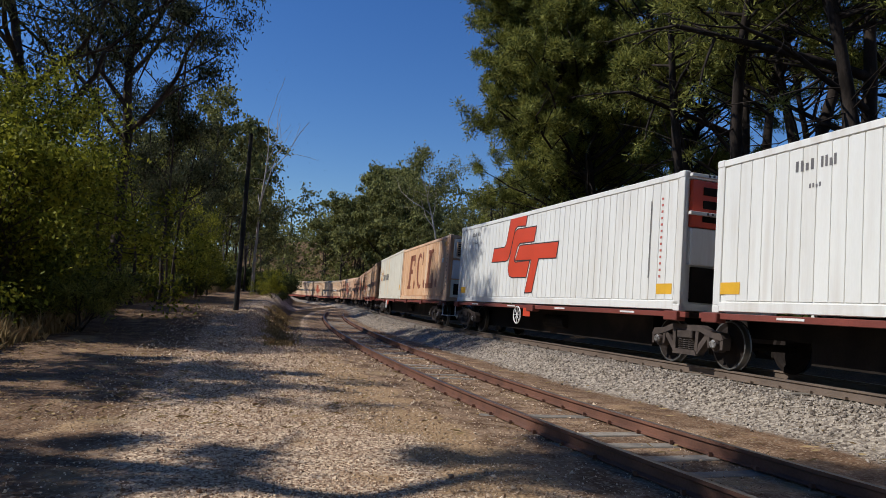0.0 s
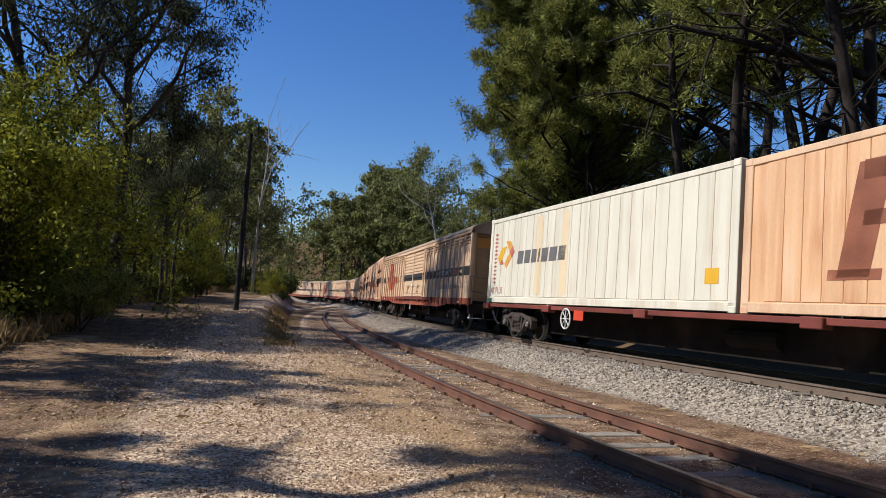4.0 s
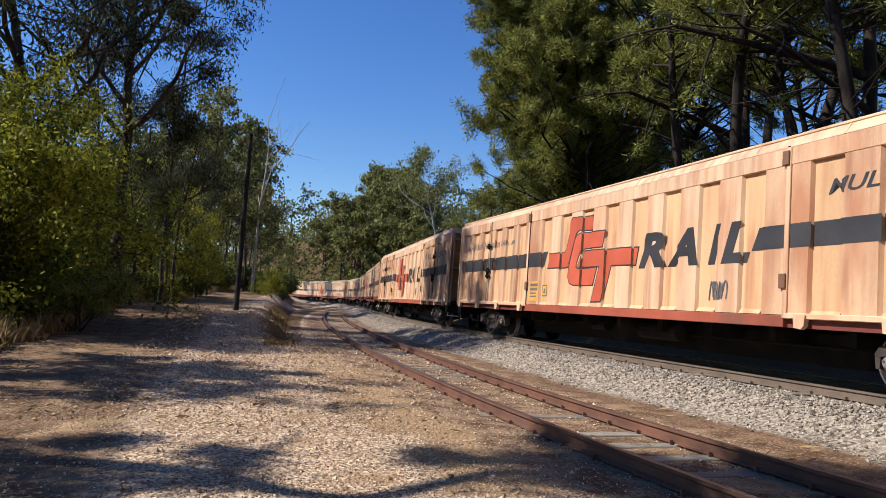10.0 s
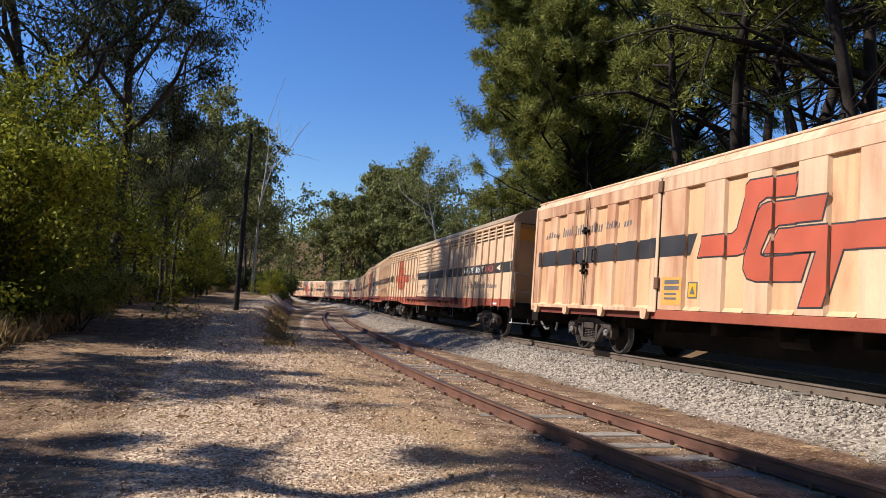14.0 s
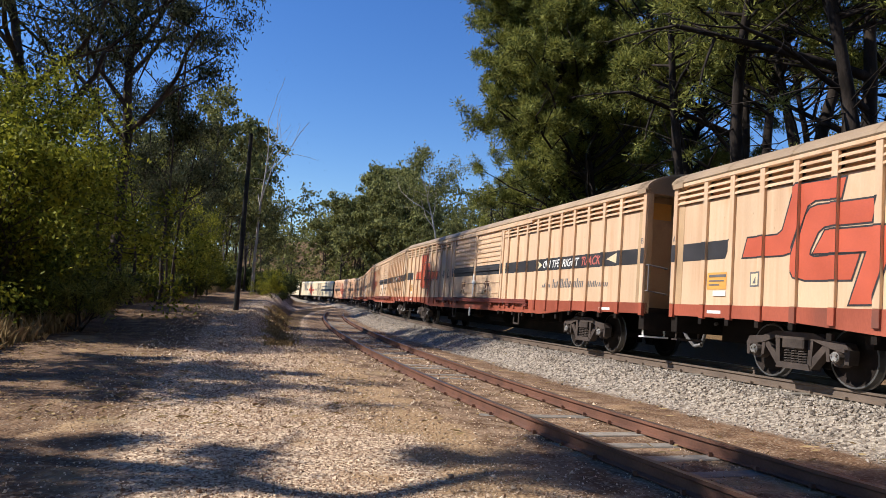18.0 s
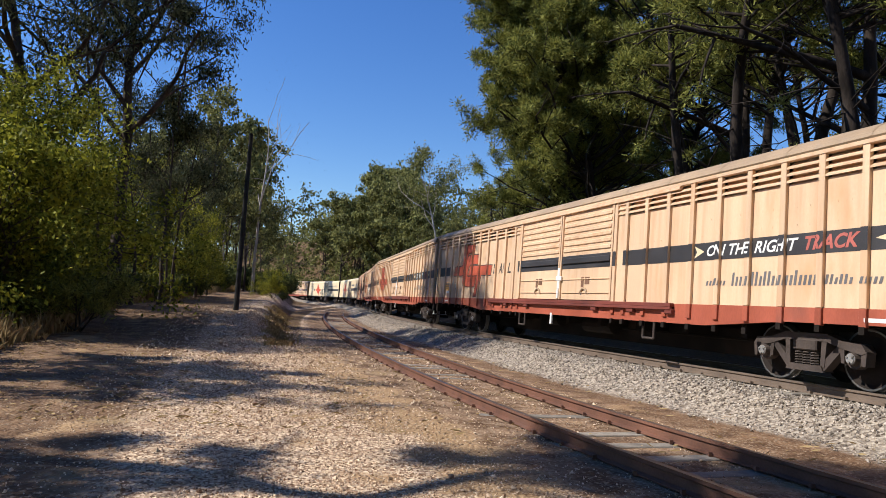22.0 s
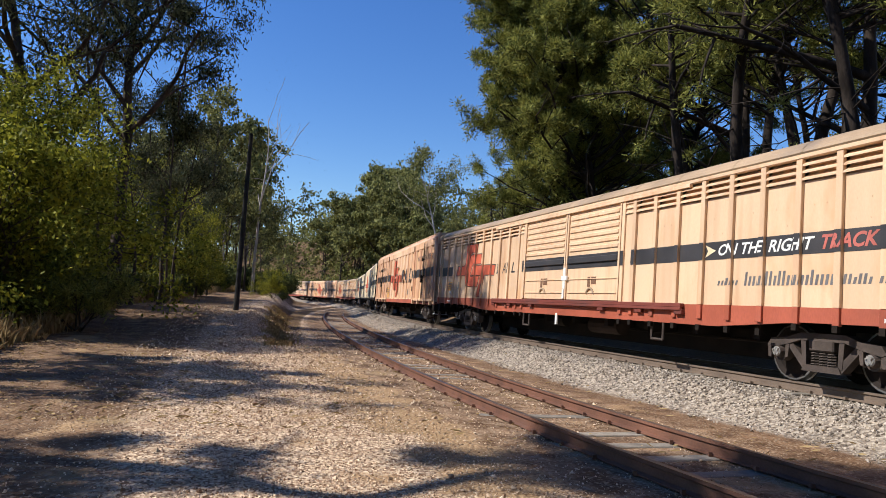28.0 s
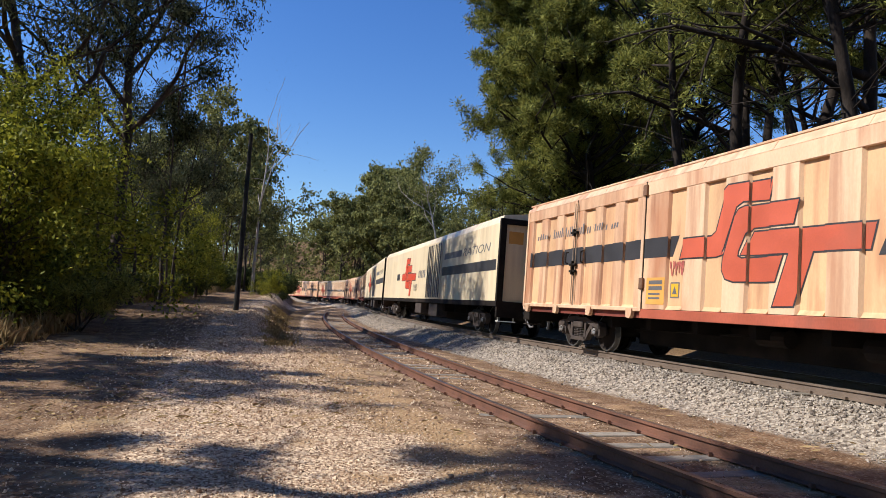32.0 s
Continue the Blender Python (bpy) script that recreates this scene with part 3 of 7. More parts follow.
def build_bogie(root, x):
    bogie = part("bogie", boxes((-0.24, 0.24, -1.16, 1.16, 0.52, 0.70), (-0.16, 0.16, -0.3, 0.3, 0.70, 0.86), bevel=0.02), BOGIE, root, "dusty grey cast-steel bogie")
    bogie.matrix_basis = pose(x, 0, 0)
    if "frame" not in BOGIE_MESH:
        bm = side_frame_mesh()
        bmesh.ops.recalc_face_normals(bm, faces=bm.faces)
        me = bpy.data.meshes.new("side_frame")
        bm.to_mesh(me)
        bm.free()
        me.materials.append(BOGIE)
        BOGIE_MESH["frame"] = me
        bm = bmesh.new()
        for cx in (-0.16, 0.0, 0.16):
            pts = [(cx + 0.065 * math.cos(t), 0.065 * math.sin(t), 0.31 + 0.21 * t / (2 * math.pi * 5)) for t in np.linspace(0, 2 * math.pi * 5, 31)]
            hose(bm, pts, 0.014, 3)
        me = bpy.data.meshes.new("springs")
        bm.to_mesh(me)
        bm.free()
        me.materials.append(BOGIE)
        BOGIE_MESH["springs"] = me
        bm = bmesh.new()
        rod(bm, (0, -0.10, 0), (0, 0.05, 0), 0.15, 14)
        rod(bm, (0, 0.05, 0), (0, 0.13, 0), 0.11, 14, 0.09)
        for i in range(3):
            t = 2 * math.pi * i / 3 + 0.5
            rod(bm, (0.06 * math.cos(t), 0.12, 0.06 * math.sin(t)), (0.06 * math.cos(t), 0.15, 0.06 * math.sin(t)), 0.018, 6)
        me = bpy.data.meshes.new("axle_box")
        bmesh.ops.recalc_face_normals(bm, faces=bm.faces)
        bm.to_mesh(me)
        bm.free()
        me.materials.append(BOGIE)
        BOGIE_MESH["axle_box"] = me
        bm = bmesh.new()
        rod(bm, (0, 0.128, 0), (0, 0.150, 0), 0.085, 12, 0.07)
        for i in range(3):
            t = 2 * math.pi * i / 3 + 0.5
            rod(bm, (0.05 * math.cos(t), 0.15, 0.05 * math.sin(t)), (0.05 * math.cos(t), 0.17, 0.05 * math.sin(t)), 0.016, 6)
        me = bpy.data.meshes.new("axle_cap")
        bmesh.ops.recalc_face_normals(bm, faces=bm.faces)
        bm.to_mesh(me)
        bm.free()
        me.materials.append(CAP)
        BOGIE_MESH["axle_cap"] = me
        bm = bmesh.new()
        for sy in (-1, 1):
            prof = [(0.10, 0.0), (0.10, 0.055), (0.36, 0.03), (0.43, 0.065), (WHEEL_R, 0.065), (WHEEL_R, -0.045), (0.487, -0.055), (0.487, -0.075), (0.41, -0.075), (0.36, -0.02), (0.10, -0.03)]
            n = 28
            rings = [[bm.verts.new((r * math.cos(2 * math.pi * i / n), sy * (0.745 + w), r * math.sin(2 * math.pi * i / n))) for i in range(n)] for r, w in prof]
            for j in range(len(prof)):
                a, b = rings[j], rings[(j + 1) % len(prof)]
                for i in range(n):
                    f = bm.faces.new((a[i], a[(i + 1) % n], b[(i + 1) % n], b[i]))
                    f.material_index = 1 if j in (3, 4, 5) else 0
        rod(bm, (0, -1.1, 0), (0, 1.1, 0), 0.075, 12)
        bmesh.ops.recalc_face_normals(bm, faces=bm.faces)
        me = bpy.data.meshes.new("wheelset")
        bm.to_mesh(me)
        bm.free()
        me.materials.append(WHEEL)
        me.materials.append(STEEL)
        BOGIE_MESH["wheelset"] = me
        bm = bmesh.new()
        box(bm, -0.06, 0.06, -0.06, 0.06, 0.24, 0.50, bevel=0.02)
        me = bpy.data.meshes.new("brake_shoe")
        bm.to_mesh(me)
        bm.free()
        me.materials.append(UNDER)
        BOGIE_MESH["brake"] = me
    for sy in (-1, 1):
        f = part("side_frame", BOGIE_MESH["frame"], None, bogie)
        f.matrix_basis = pose(0, sy * 1.04, 0)
        f = part("spring_nest", BOGIE_MESH["springs"], None, bogie)
        f.matrix_basis = pose(0, sy * 1.08, 0)
        for sx in (-0.38, 0.38):
            f = part("brake_shoe", BOGIE_MESH["brake"], None, bogie)
            f.matrix_basis = pose(sx, sy * 0.75, 0)
        for sx in (-0.89, 0.89):
            f = part("axle_box", BOGIE_MESH["axle_box"], None, bogie)
            f.matrix_basis = pose(sx, sy * 1.04, WHEEL_R, 0, 0, 0 if sy > 0 else 180)
            if sy > 0:
                f = part("axle_cap", BOGIE_MESH["axle_cap"], None, bogie, "bright worn steel axle cap")
                f.matrix_basis = pose(sx, 1.04, WHEEL_R)
    for sx in (-0.89, 0.89):
        f = part("wheelset", BOGIE_MESH["wheelset"], None, bogie, "steel wheel pair with bright worn treads")
        f.matrix_basis = pose(sx, 0, WHEEL_R)
    return bogie


BOGIE_MESH = {}


def build_ends(root, half, reach=0.52):
    """Couplers, hoses, steps and hand rails at both ends."""
    for s in (-1, 1):
        bm = bmesh.new()
        box(bm, min(s * (half - 1.2), s * (half + reach - 0.2)), max(s * (half - 1.2), s * (half + reach - 0.2)), -0.12, 0.12, 0.72, 0.98, bevel=0.02)
        x0, x1 = sorted((s * (half + reach - 0.25), s * (half + reach + 0.02)))
        box(bm, x0, x1, -0.19, 0.15, 0.68, 1.0, bevel=0.04)
        part("coupler", bm, UNDER, root, "grimy automatic knuckle coupler")
        bm = bmesh.new()
        hose(bm, [(s * (half - 0.25), 0.45, 0.86), (s * (half + 0.05), 0.47, 0.78), (s * (half + 0.22), 0.42, 0.52), (s * (half + 0.38), 0.36, 0.36), (s * (half + 0.52), 0.3, 0.40)], 0.035, 8)
        part("brake_hose", bm, GREYMARK, root, "drooping grey rubber brake hose")
        bm = bmesh.new()
        for y in (1.30, 0.78):
            rod(bm, (s * (half - 0.14), y, 0.95), (s * (half - 0.10), y, 0.48), 0.02, 6)
        box(bm, s * (half - 0.10) - 0.10, s * (half - 0.10) + 0.10, 0.74, 1.34, 0.46, 0.49)
        part("step", bm, WHITEMARK if s < 0 else BOGIE, root, "hanging foot step below the end")


def build_under(root, half, sill=0.36):
    """Centre sill, cross members, air tank and brake rods below the floor."""
    bm = boxes((-half + 0.2, half - 0.2, -0.28, 0.28, 0.50, 0.98))
    for i in range(9):
        x = -half + 4.6 + i * (2 * half - 9.2) / 8
        box(bm, x - 0.08, x + 0.08, -1.1, 1.1, 0.62, 0.93)
    part("centre_sill", bm, UNDER, root)
    bm = bmesh.new()
    rod(bm, (-1.9, 0.75, 0.62), (-0.5, 0.75, 0.62), 0.20, 12)
    part("air_tank", bm, UNDER, root)
    # belly made deep and black to stop light and view under the floor
    part("fish_belly", boxes((-half + 4.7, half - 4.7, -0.34, 0.34, 0.27, 0.80)), UNDER, root)
    bm = bmesh.new()
    rod(bm, (1.2, 0.65, 0.66), (1.9, 0.65, 0.66), 0.16, 12)
    rod(bm, (1.9, 0.65, 0.66), (half - 4.4, 0.30, 0.60), 0.025, 6)
    rod(bm, (-0.5, 0.65, 0.58), (-half + 4.4, 0.30, 0.58), 0.025, 6)
    part("brake_gear", bm, UNDER, root)


# ---------------------------------------------------------------- louvred van
LV, END = 22.35, 0.16      # between the outer panel lines, and the rim past them


def louvre_van(roof_mat, wall_mat):
    half = LV / 2
    X = lambda d: d - LV / 2
    half += END
    root = new("louvred_van")
    right = [0.91 + 0.785 * i for i in range(10)]
    posts = [0.07 - END] + right + [8.42] + [13.93] + sorted(LV - r for r in right) + [LV - 0.07 + END]
    pw, y_panel, y_post = 0.062, 1.375, 1.435
    profile, cur = [], -END
    for p in posts:
        w = pw if 0.2 < p < LV - 0.2 else 0.07
        if p - w > cur:
            profile.append((X(cur), X(p - w), y_panel))
        profile.append((X(p - w), X(p + w), y_post))
        cur = p + w
    door = [(X(8.485), X(13.865), 1.405)]
    profile = [r for r in profile if not (X(8.45) < (r[0] + r[1]) / 2 < X(13.9))] + door
    profile.sort()
    # wall panels, louvre slats and posts of the near side
    post_me, slat_cache, panel_cache = None, {}, {}
    bm = boxes((-pw, pw, 1.36, y_post, 1.19, 3.57), bevel=0.006)
    post_me = bpy.data.meshes.new("post")
    bm.to_mesh(post_me)
    bm.free()
    post_me.materials.append(wall_mat)
    tab = boxes((-pw * 0.8, pw * 0.8, 1.38, 1.445, 0.82, 0.93))
    tab_me = bpy.data.meshes.new("post_foot")
    tab.to_mesh(tab_me)
    tab.free()
    tab_me.materials.append(UNDER)
    bm = boxes((-pw, pw, 1.36, y_post, 0.92, 1.186), bevel=0.006)
    base_me = bpy.data.meshes.new("post_base")
    bm.to_mesh(base_me)
    bm.free()
    base_me.materials.append(RED)
    for p in posts:
        ob = part("post", post_me, None, root)
        ob.matrix_basis = pose(X(p), 0, 0)
        ob = part("post_base", base_me, None, root)
        ob.matrix_basis = pose(X(p), 0, 0)
        if 0.8 < p < LV - 0.8:
            ob2 = part("post_foot", tab_me, None, root)
            ob2.matrix_basis = pose(X(p), 0, 0 if 4 > min(p, LV - p) else -0.12)
    for a, b in zip(posts, posts[1:]):
        if a > 8 and b < 14.2:
            continue
        w = round(b - a - 2 * pw, 3)
        if w not in panel_cache:
            bm = bmesh.new()
            box(bm, 0, w, 1.335, y_panel, 1.18, 3.20)
            box(bm, 0, w, 1.25, 1.30, 3.20, 3.57)
            for z in (3.05, 2.75):      # small rivets and straps
                for i in range(2):
                    box(bm, w * 0.30 + i * w * 0.38, w * 0.30 + i * w * 0.38 + 0.018, y_panel, y_panel + 0.004, z - 0.25, z - 0.225)
            me = bpy.data.meshes.new("wall_panel")
            bmesh.ops.recalc_face_normals(bm, faces=bm.faces)
            bm.to_mesh(me)
            bm.free()
            me.materials.append(wall_mat)
            bm = bmesh.new()
            prism(bm, [(1.28, 0.055), (1.425, -0.045), (1.425, -0.075), (1.27, 0.03)], 0, w, axis="x")
            sm = bpy.data.meshes.new("slat")
            bmesh.ops.recalc_face_normals(bm, faces=bm.faces)
            bm.to_mesh(sm)
            bm.free()
            sm.materials.append(wall_mat)
            panel_cache[w], slat_cache[w] = me, sm
        ob = part("wall_panel", panel_cache[w], None, root)
        ob.matrix_basis = pose(X(a + pw), 0, 0)
        for z in (3.29, 3.405, 3.52):
            ob = part("slat", slat_cache[w], None, root)
            ob.matrix_basis = pose(X(a + pw), 0, z)
    # red sole plate, deeper between the bogies
    bm = bmesh.new()
    prism(bm, [(X(-END), 0.96), (X(3.2), 0.95), (X(5.2), 0.80), (X(LV - 5.2), 0.80), (X(LV - 3.2), 0.95), (X(LV + END), 0.96), (X(LV + END), 1.19), (X(-END), 1.19)], 1.30, 1.392)
    part("sole_plate", bm, RED, root, "faded red lower side plate")
    bm = bmesh.new()
    prism(bm, [(X(-END), 0.96), (X(3.2), 0.95), (X(5.2), 0.80), (X(LV - 5.2), 0.80), (X(LV - 3.2), 0.95), (X(LV + END), 0.96), (X(LV + END), 3.60), (X(-END), 3.60)], -1.42, -1.36)
    part("far_wall", bm, wall_mat, root)
    part("floor", boxes((X(0.05 - END), X(LV - 0.05 + END), -1.36, 1.30, 0.98, 1.10)), UNDER, root)
    # eave strip and curved roof
    part("eave", boxes((X(-END), X(LV + END), 1.33, 1.45, 3.57, 3.685), bevel=0.008), wall_mat, root)
    part("eave", boxes((X(-END), X(LV + END), -1.45, -1.33, 3.57, 3.685), bevel=0.008), wall_mat, root)
    arc = [(1.47 * math.cos(t), 3.665 + 0.44 * math.sin(t) ** 1.15) for t in np.linspace(0, math.pi, 17)]
    bm = bmesh.new()
    prism(bm, arc + [(y * 0.98, z - 0.04) for y, z in arc[::-1]], X(-END - 0.06), X(LV + END + 0.06), axis="x")
    for i in range(1, 14):
        x = X(LV * i / 14)
        ring = [[bm.verts.new((x + dx, y * 1.004, z + 0.006)) for y, z in arc] for dx in (-0.02, 0.02)]
        for j in range(len(arc) - 1):
            bm.faces.new((ring[0][j], ring[0][j + 1], ring[1][j + 1], ring[1][j]))
    part("roof", bm, roof_mat, root, "curved weathered sheet roof", smooth_shade=False)
    # ends
    for s, n in ((-1, "right"), (1, "left")):
        bm = bmesh.new()
        xe = s * (half - 0.30)
        x0, x1 = sorted((xe, xe - s * 0.06))
        box(bm, x0, x1, -1.36, 1.36, 1.0, 3.62)
        part("end_wall", bm, ENDWALL, root, "tan end wall with dirt and peeling paint, colour darkened as shade")
        xe0, xe1 = sorted((s * half, s * (half - 0.34)))
        # inner posts cream as if sunlit, corner posts in the darker shade tan
        for y0, y1 in ((1.25, 1.385), (0.38, 0.50), (-0.50, -0.38), (-1.385, -1.25)):
            part("end_post", boxes((xe0, xe1, y0, y1, 0.96, 3.60), bevel=0.01), CREAM if abs(y0) < 1 else ENDWALL, root)
        bm = bmesh.new()
        prism(bm, arc + [(-1.47, 3.56), (1.47, 3.56)], xe0, xe1, axis="x")
        part("roof_end", bm, ROOF if roof_mat is not ROOF_RUST else ROOF_RUST, root, "weathered brown curved end panel")
        bm = bmesh.new()
        for zz in (2.0, 1.45):
            hose(bm, [(s * half, 1.36, zz), (s * (half + 0.09), 1.36, zz), (s * (half + 0.09), 0.9, zz - 0.05), (s * (half - 0.02), 0.9, zz - 0.05)], 0.016, 6)
        rod(bm, (s * (half + 0.09), 1.36, 2.0), (s * (half + 0.09), 1.36, 1.45), 0.016, 6)
        part("hand_rail", bm, GREYMARK, root, "bent steel hand rails")
        part("headstock", boxes((min(s * half, s * (half - 0.2)), max(s * half, s * (half - 0.2)), -1.36, 1.36, 0.62, 1.0), bevel=0.01), UNDER, root)
        bm = bmesh.new()
        paintx = xe + s * 0.004
        vs = [bm.verts.new((paintx, y, z)) for y, z in ((1.15, 3.05), (0.62, 3.05), (0.62, 3.42), (1.15, 3.42))]
        bm.faces.new(vs)
        part("end_sign", bm, AMBER, root, "amber painted square on the end wall")
    # doors: two plug leaves with pressed ribs, bars and rings
    for i, (d0, d1) in enumerate(((8.50, 11.14), (11.18, 13.86))):
        bm = boxes((X(d0), X(d1), 1.33, 1.402, 1.22, 3.50), bevel=0.008)
        leaf = part("door", bm, wall_mat, root, "sliding door with pressed horizontal ribs")
        for k in range(6):
            z = 2.52 + k * 0.165
            bm = bmesh.new()
            prism(bm, [(1.40, z - 0.052), (1.432, z - 0.035), (1.432, z + 0.03), (1.40, z + 0.05)], X(d0 + 0.12), X(d1 - 0.12), axis="x")
            part("door_rib", bm, wall_mat, leaf)
        for z in (1.75, 1.40):
            bm = bmesh.new()
            prism(bm, [(1.40, z - 0.012), (1.425, z - 0.008), (1.425, z + 0.008), (1.40, z + 0.012)], X(d0 + 0.12), X(d1 - 0.12), axis="x")
            part("door_rib", bm, wall_mat, leaf)
        part("door_edge", boxes((X(d0), X(d0 + 0.07), 1.40, 1.445, 1.22, 3.50), bevel=0.006), wall_mat, leaf)
        part("door_edge", boxes((X(d1 - 0.07), X(d1), 1.40, 1.445, 1.22, 3.50), bevel=0.006), wall_mat, leaf)
        bm = boxes((X(d0 + 0.1), X(d1 - 0.1), 1.425, 1.455, 2.16, 2.30), bevel=0.008)
        part("door_bar", bm, BLACK, leaf, "charcoal locking bar")
        bm = bmesh.new()
        c = (d0 + d1) / 2
        pts = [(X(c) + 0.17 * math.cos(t), 1.42, 1.36 + 0.15 * math.sin(t)) for t in np.linspace(0.15, math.pi - 0.15, 9)]
        hose(bm, pts, 0.028, 6)
        part("lifting_ring", bm, ROOF, leaf, "rusty half ring")
        bm = boxes((X(c) - 0.25, X(c) - 0.02, 1.403, 1.412, 1.62, 1.80), (X(c) + 0.04, X(c) + 0.16, 1.403, 1.412, 1.55, 1.80))
        part("rust_patch", bm, ROOF_RUST, leaf)
    bm = boxes((X(11.10), X(11.23), 1.40, 1.462, 1.5, 2.06), (X(11.0), X(11.3), 1.41, 1.47, 1.72, 1.84), (X(11.12), X(11.2), 1.42, 1.48, 1.24, 1.50), bevel=0.01)
    part("door_lock", bm, WHITEMARK, root, "bright bare-metal door lock")
    part("door_header", boxes((X(6.0), X(16.3), 1.39, 1.47, 3.50, 3.57), (X(8.3), X(14.1), 1.40, 1.455, 3.57, 3.62), bevel=0.006), wall_mat, root)
    part("door_rail", boxes((X(6.1), X(16.2), 1.40, 1.50, 1.12, 1.20), (X(6.1), X(16.2), 1.44, 1.50, 1.06, 1.12), bevel=0.008), DARKRED, root, "dark red lower door rail")
    for d in (6.2, 7.6, 9.2, 13.2, 14.8, 16.1):
        part("rail_bracket", boxes((X(d) - 0.12, X(d) + 0.12, 1.38, 1.48, 0.98, 1.08), bevel=0.01), DARKRED, root)
    part("jamb", boxes((X(7.98), X(8.42), 1.36, 1.395, 1.2, 3.5)), wall_mat, root)
    part("jamb", boxes((X(13.93), X(14.35), 1.36, 1.395, 1.2, 3.5)), wall_mat, root)
    for d in (7.0, 13.6):
        bm = bmesh.new()
        hose(bm, [(X(d) - 0.2, 1.36, 0.85), (X(d) - 0.2, 1.36, 0.45), (X(d) + 0.2, 1.36, 0.45), (X(d) + 0.2, 1.36, 0.85)], 0.028, 6)
        part("hanging_step", bm, BOGIE, root, "hanging rectangular steel step")
    part("axle_lamp_bracket", boxes((X(11.6) - 0.05, X(11.6) + 0.05, 1.36, 1.40, 0.55, 0.85)), WHITEMARK, root, "small white hanging bracket")
    # paint
    band = [rect(X(-END), X(13.95), 2.03, 2.37), [(X(13.95), 2.03), (X(14.33), 2.03), (X(14.18), 2.37), (X(13.95), 2.37)], [(X(20.85), 2.05), (X(LV + END), 2.05), (X(LV + END), 2.40), (X(20.68), 2.40)]]
    paint("black_band", band[:2], profile, BLACK, root, "charcoal painted band")
    paint("black_band", band[2:], profile, BLACK, root, "charcoal painted band")
    paint_emblem(emblem(X(20.36)), profile, RED_LOGO, root, "faded red slanted emblem stroke")
    for c, off in zip("RAIL", (0.0, 0.50, 0.98, 1.25)):
        xl = X(16.20 - off)
        paint("letter", word(c, xl, xl - (0.28 if c != "I" else 0.10), 2.03, 2.36, 0.25, 0.01), profile, BLACK, root)
    paint("lettering", word("ON THE RIGHT", X(5.18), X(2.95), 2.10, 2.31, 0.3, 0.02), profile, WHITEMARK, root, "pale slogan lettering on the band", lift=0.008)
    paint("lettering", word("TRACK", X(2.82), X(1.80), 2.09, 2.32, 0.3, 0.03), profile, PINKMARK, root, "red slogan lettering on the band", lift=0.008)
    paint("arrow", [[(X(5.55), 2.08), (X(5.25), 2.20), (X(5.55), 2.32), (X(5.47), 2.20)]], profile, CREAM_PALE, root, lift=0.008)
    paint("arrow", [[(X(1.55), 2.20), (X(1.08), 2.09), (X(1.08), 2.33)]], profile, CREAM_PALE, root, lift=0.008)
    paint("lettering_bar", dashes(X(5.18), X(4.62), 1.55, 1.68, 6, 2) + dashes(X(4.48), X(2.55), 1.54, 1.78, 20, 3) + dashes(X(2.42), X(1.90), 1.55, 1.70, 6, 4) + dashes(X(1.76), X(1.40), 1.55, 1.70, 4, 5), profile, GREYMARK, root, "grey illegible lettering bars")["kind"] = "stuff"
    paint("data_panel", [rect(X(20.70), X(21.35), 1.48, 1.80)], profile, AMBER, root, "amber data panel")
    paint("data_bar", [rect(X(20.76), X(21.29), 1.71, 1.76), rect(X(20.85), X(21.29), 1.63, 1.655), rect(X(20.98), X(21.29), 1.555, 1.58)], profile, GREYMARK, root, lift=0.008)
    for d0, d1, z0, z1 in ((20.78, 21.15, 1.36, 1.46), (20.9, 21.3, 1.03, 1.09), (1.25, 1.65, 1.00, 1.06)):
        paint("date_panel", [rect(X(d0), X(d1), z0, z1)], profile, WHITEMARK, root, lift=0.018)
    paint("warning_frame", [rect(X(19.85), X(20.15), 1.52, 1.78)], profile, GREYMARK, root)
    paint("warning_face", [rect(X(19.88), X(20.12), 1.55, 1.75)], profile, CREAM_PALE, root, lift=0.007)
    paint("warning_mark", [[(X(19.92), 1.58), (X(20.08), 1.58), (X(20.0), 1.71)]], profile, GREYMARK, root, lift=0.010)
    paint("end_letter", word("B", X(-0.03), X(-0.12), 2.46, 2.58), profile, GREYMARK, root)
    paint("end_letter", word("A", X(LV + 0.12), X(LV + 0.03), 2.46, 2.58), profile, GREYMARK, root)
    for s in (-1, 1):
        build_bogie(root, s * (half - 3.0 - END))
    build_under(root, half)
    build_ends(root, half)
    return root, profile, X


# ---------------------------------------------------------------- plug-door freight van with ribbed sides
MV = 22.0


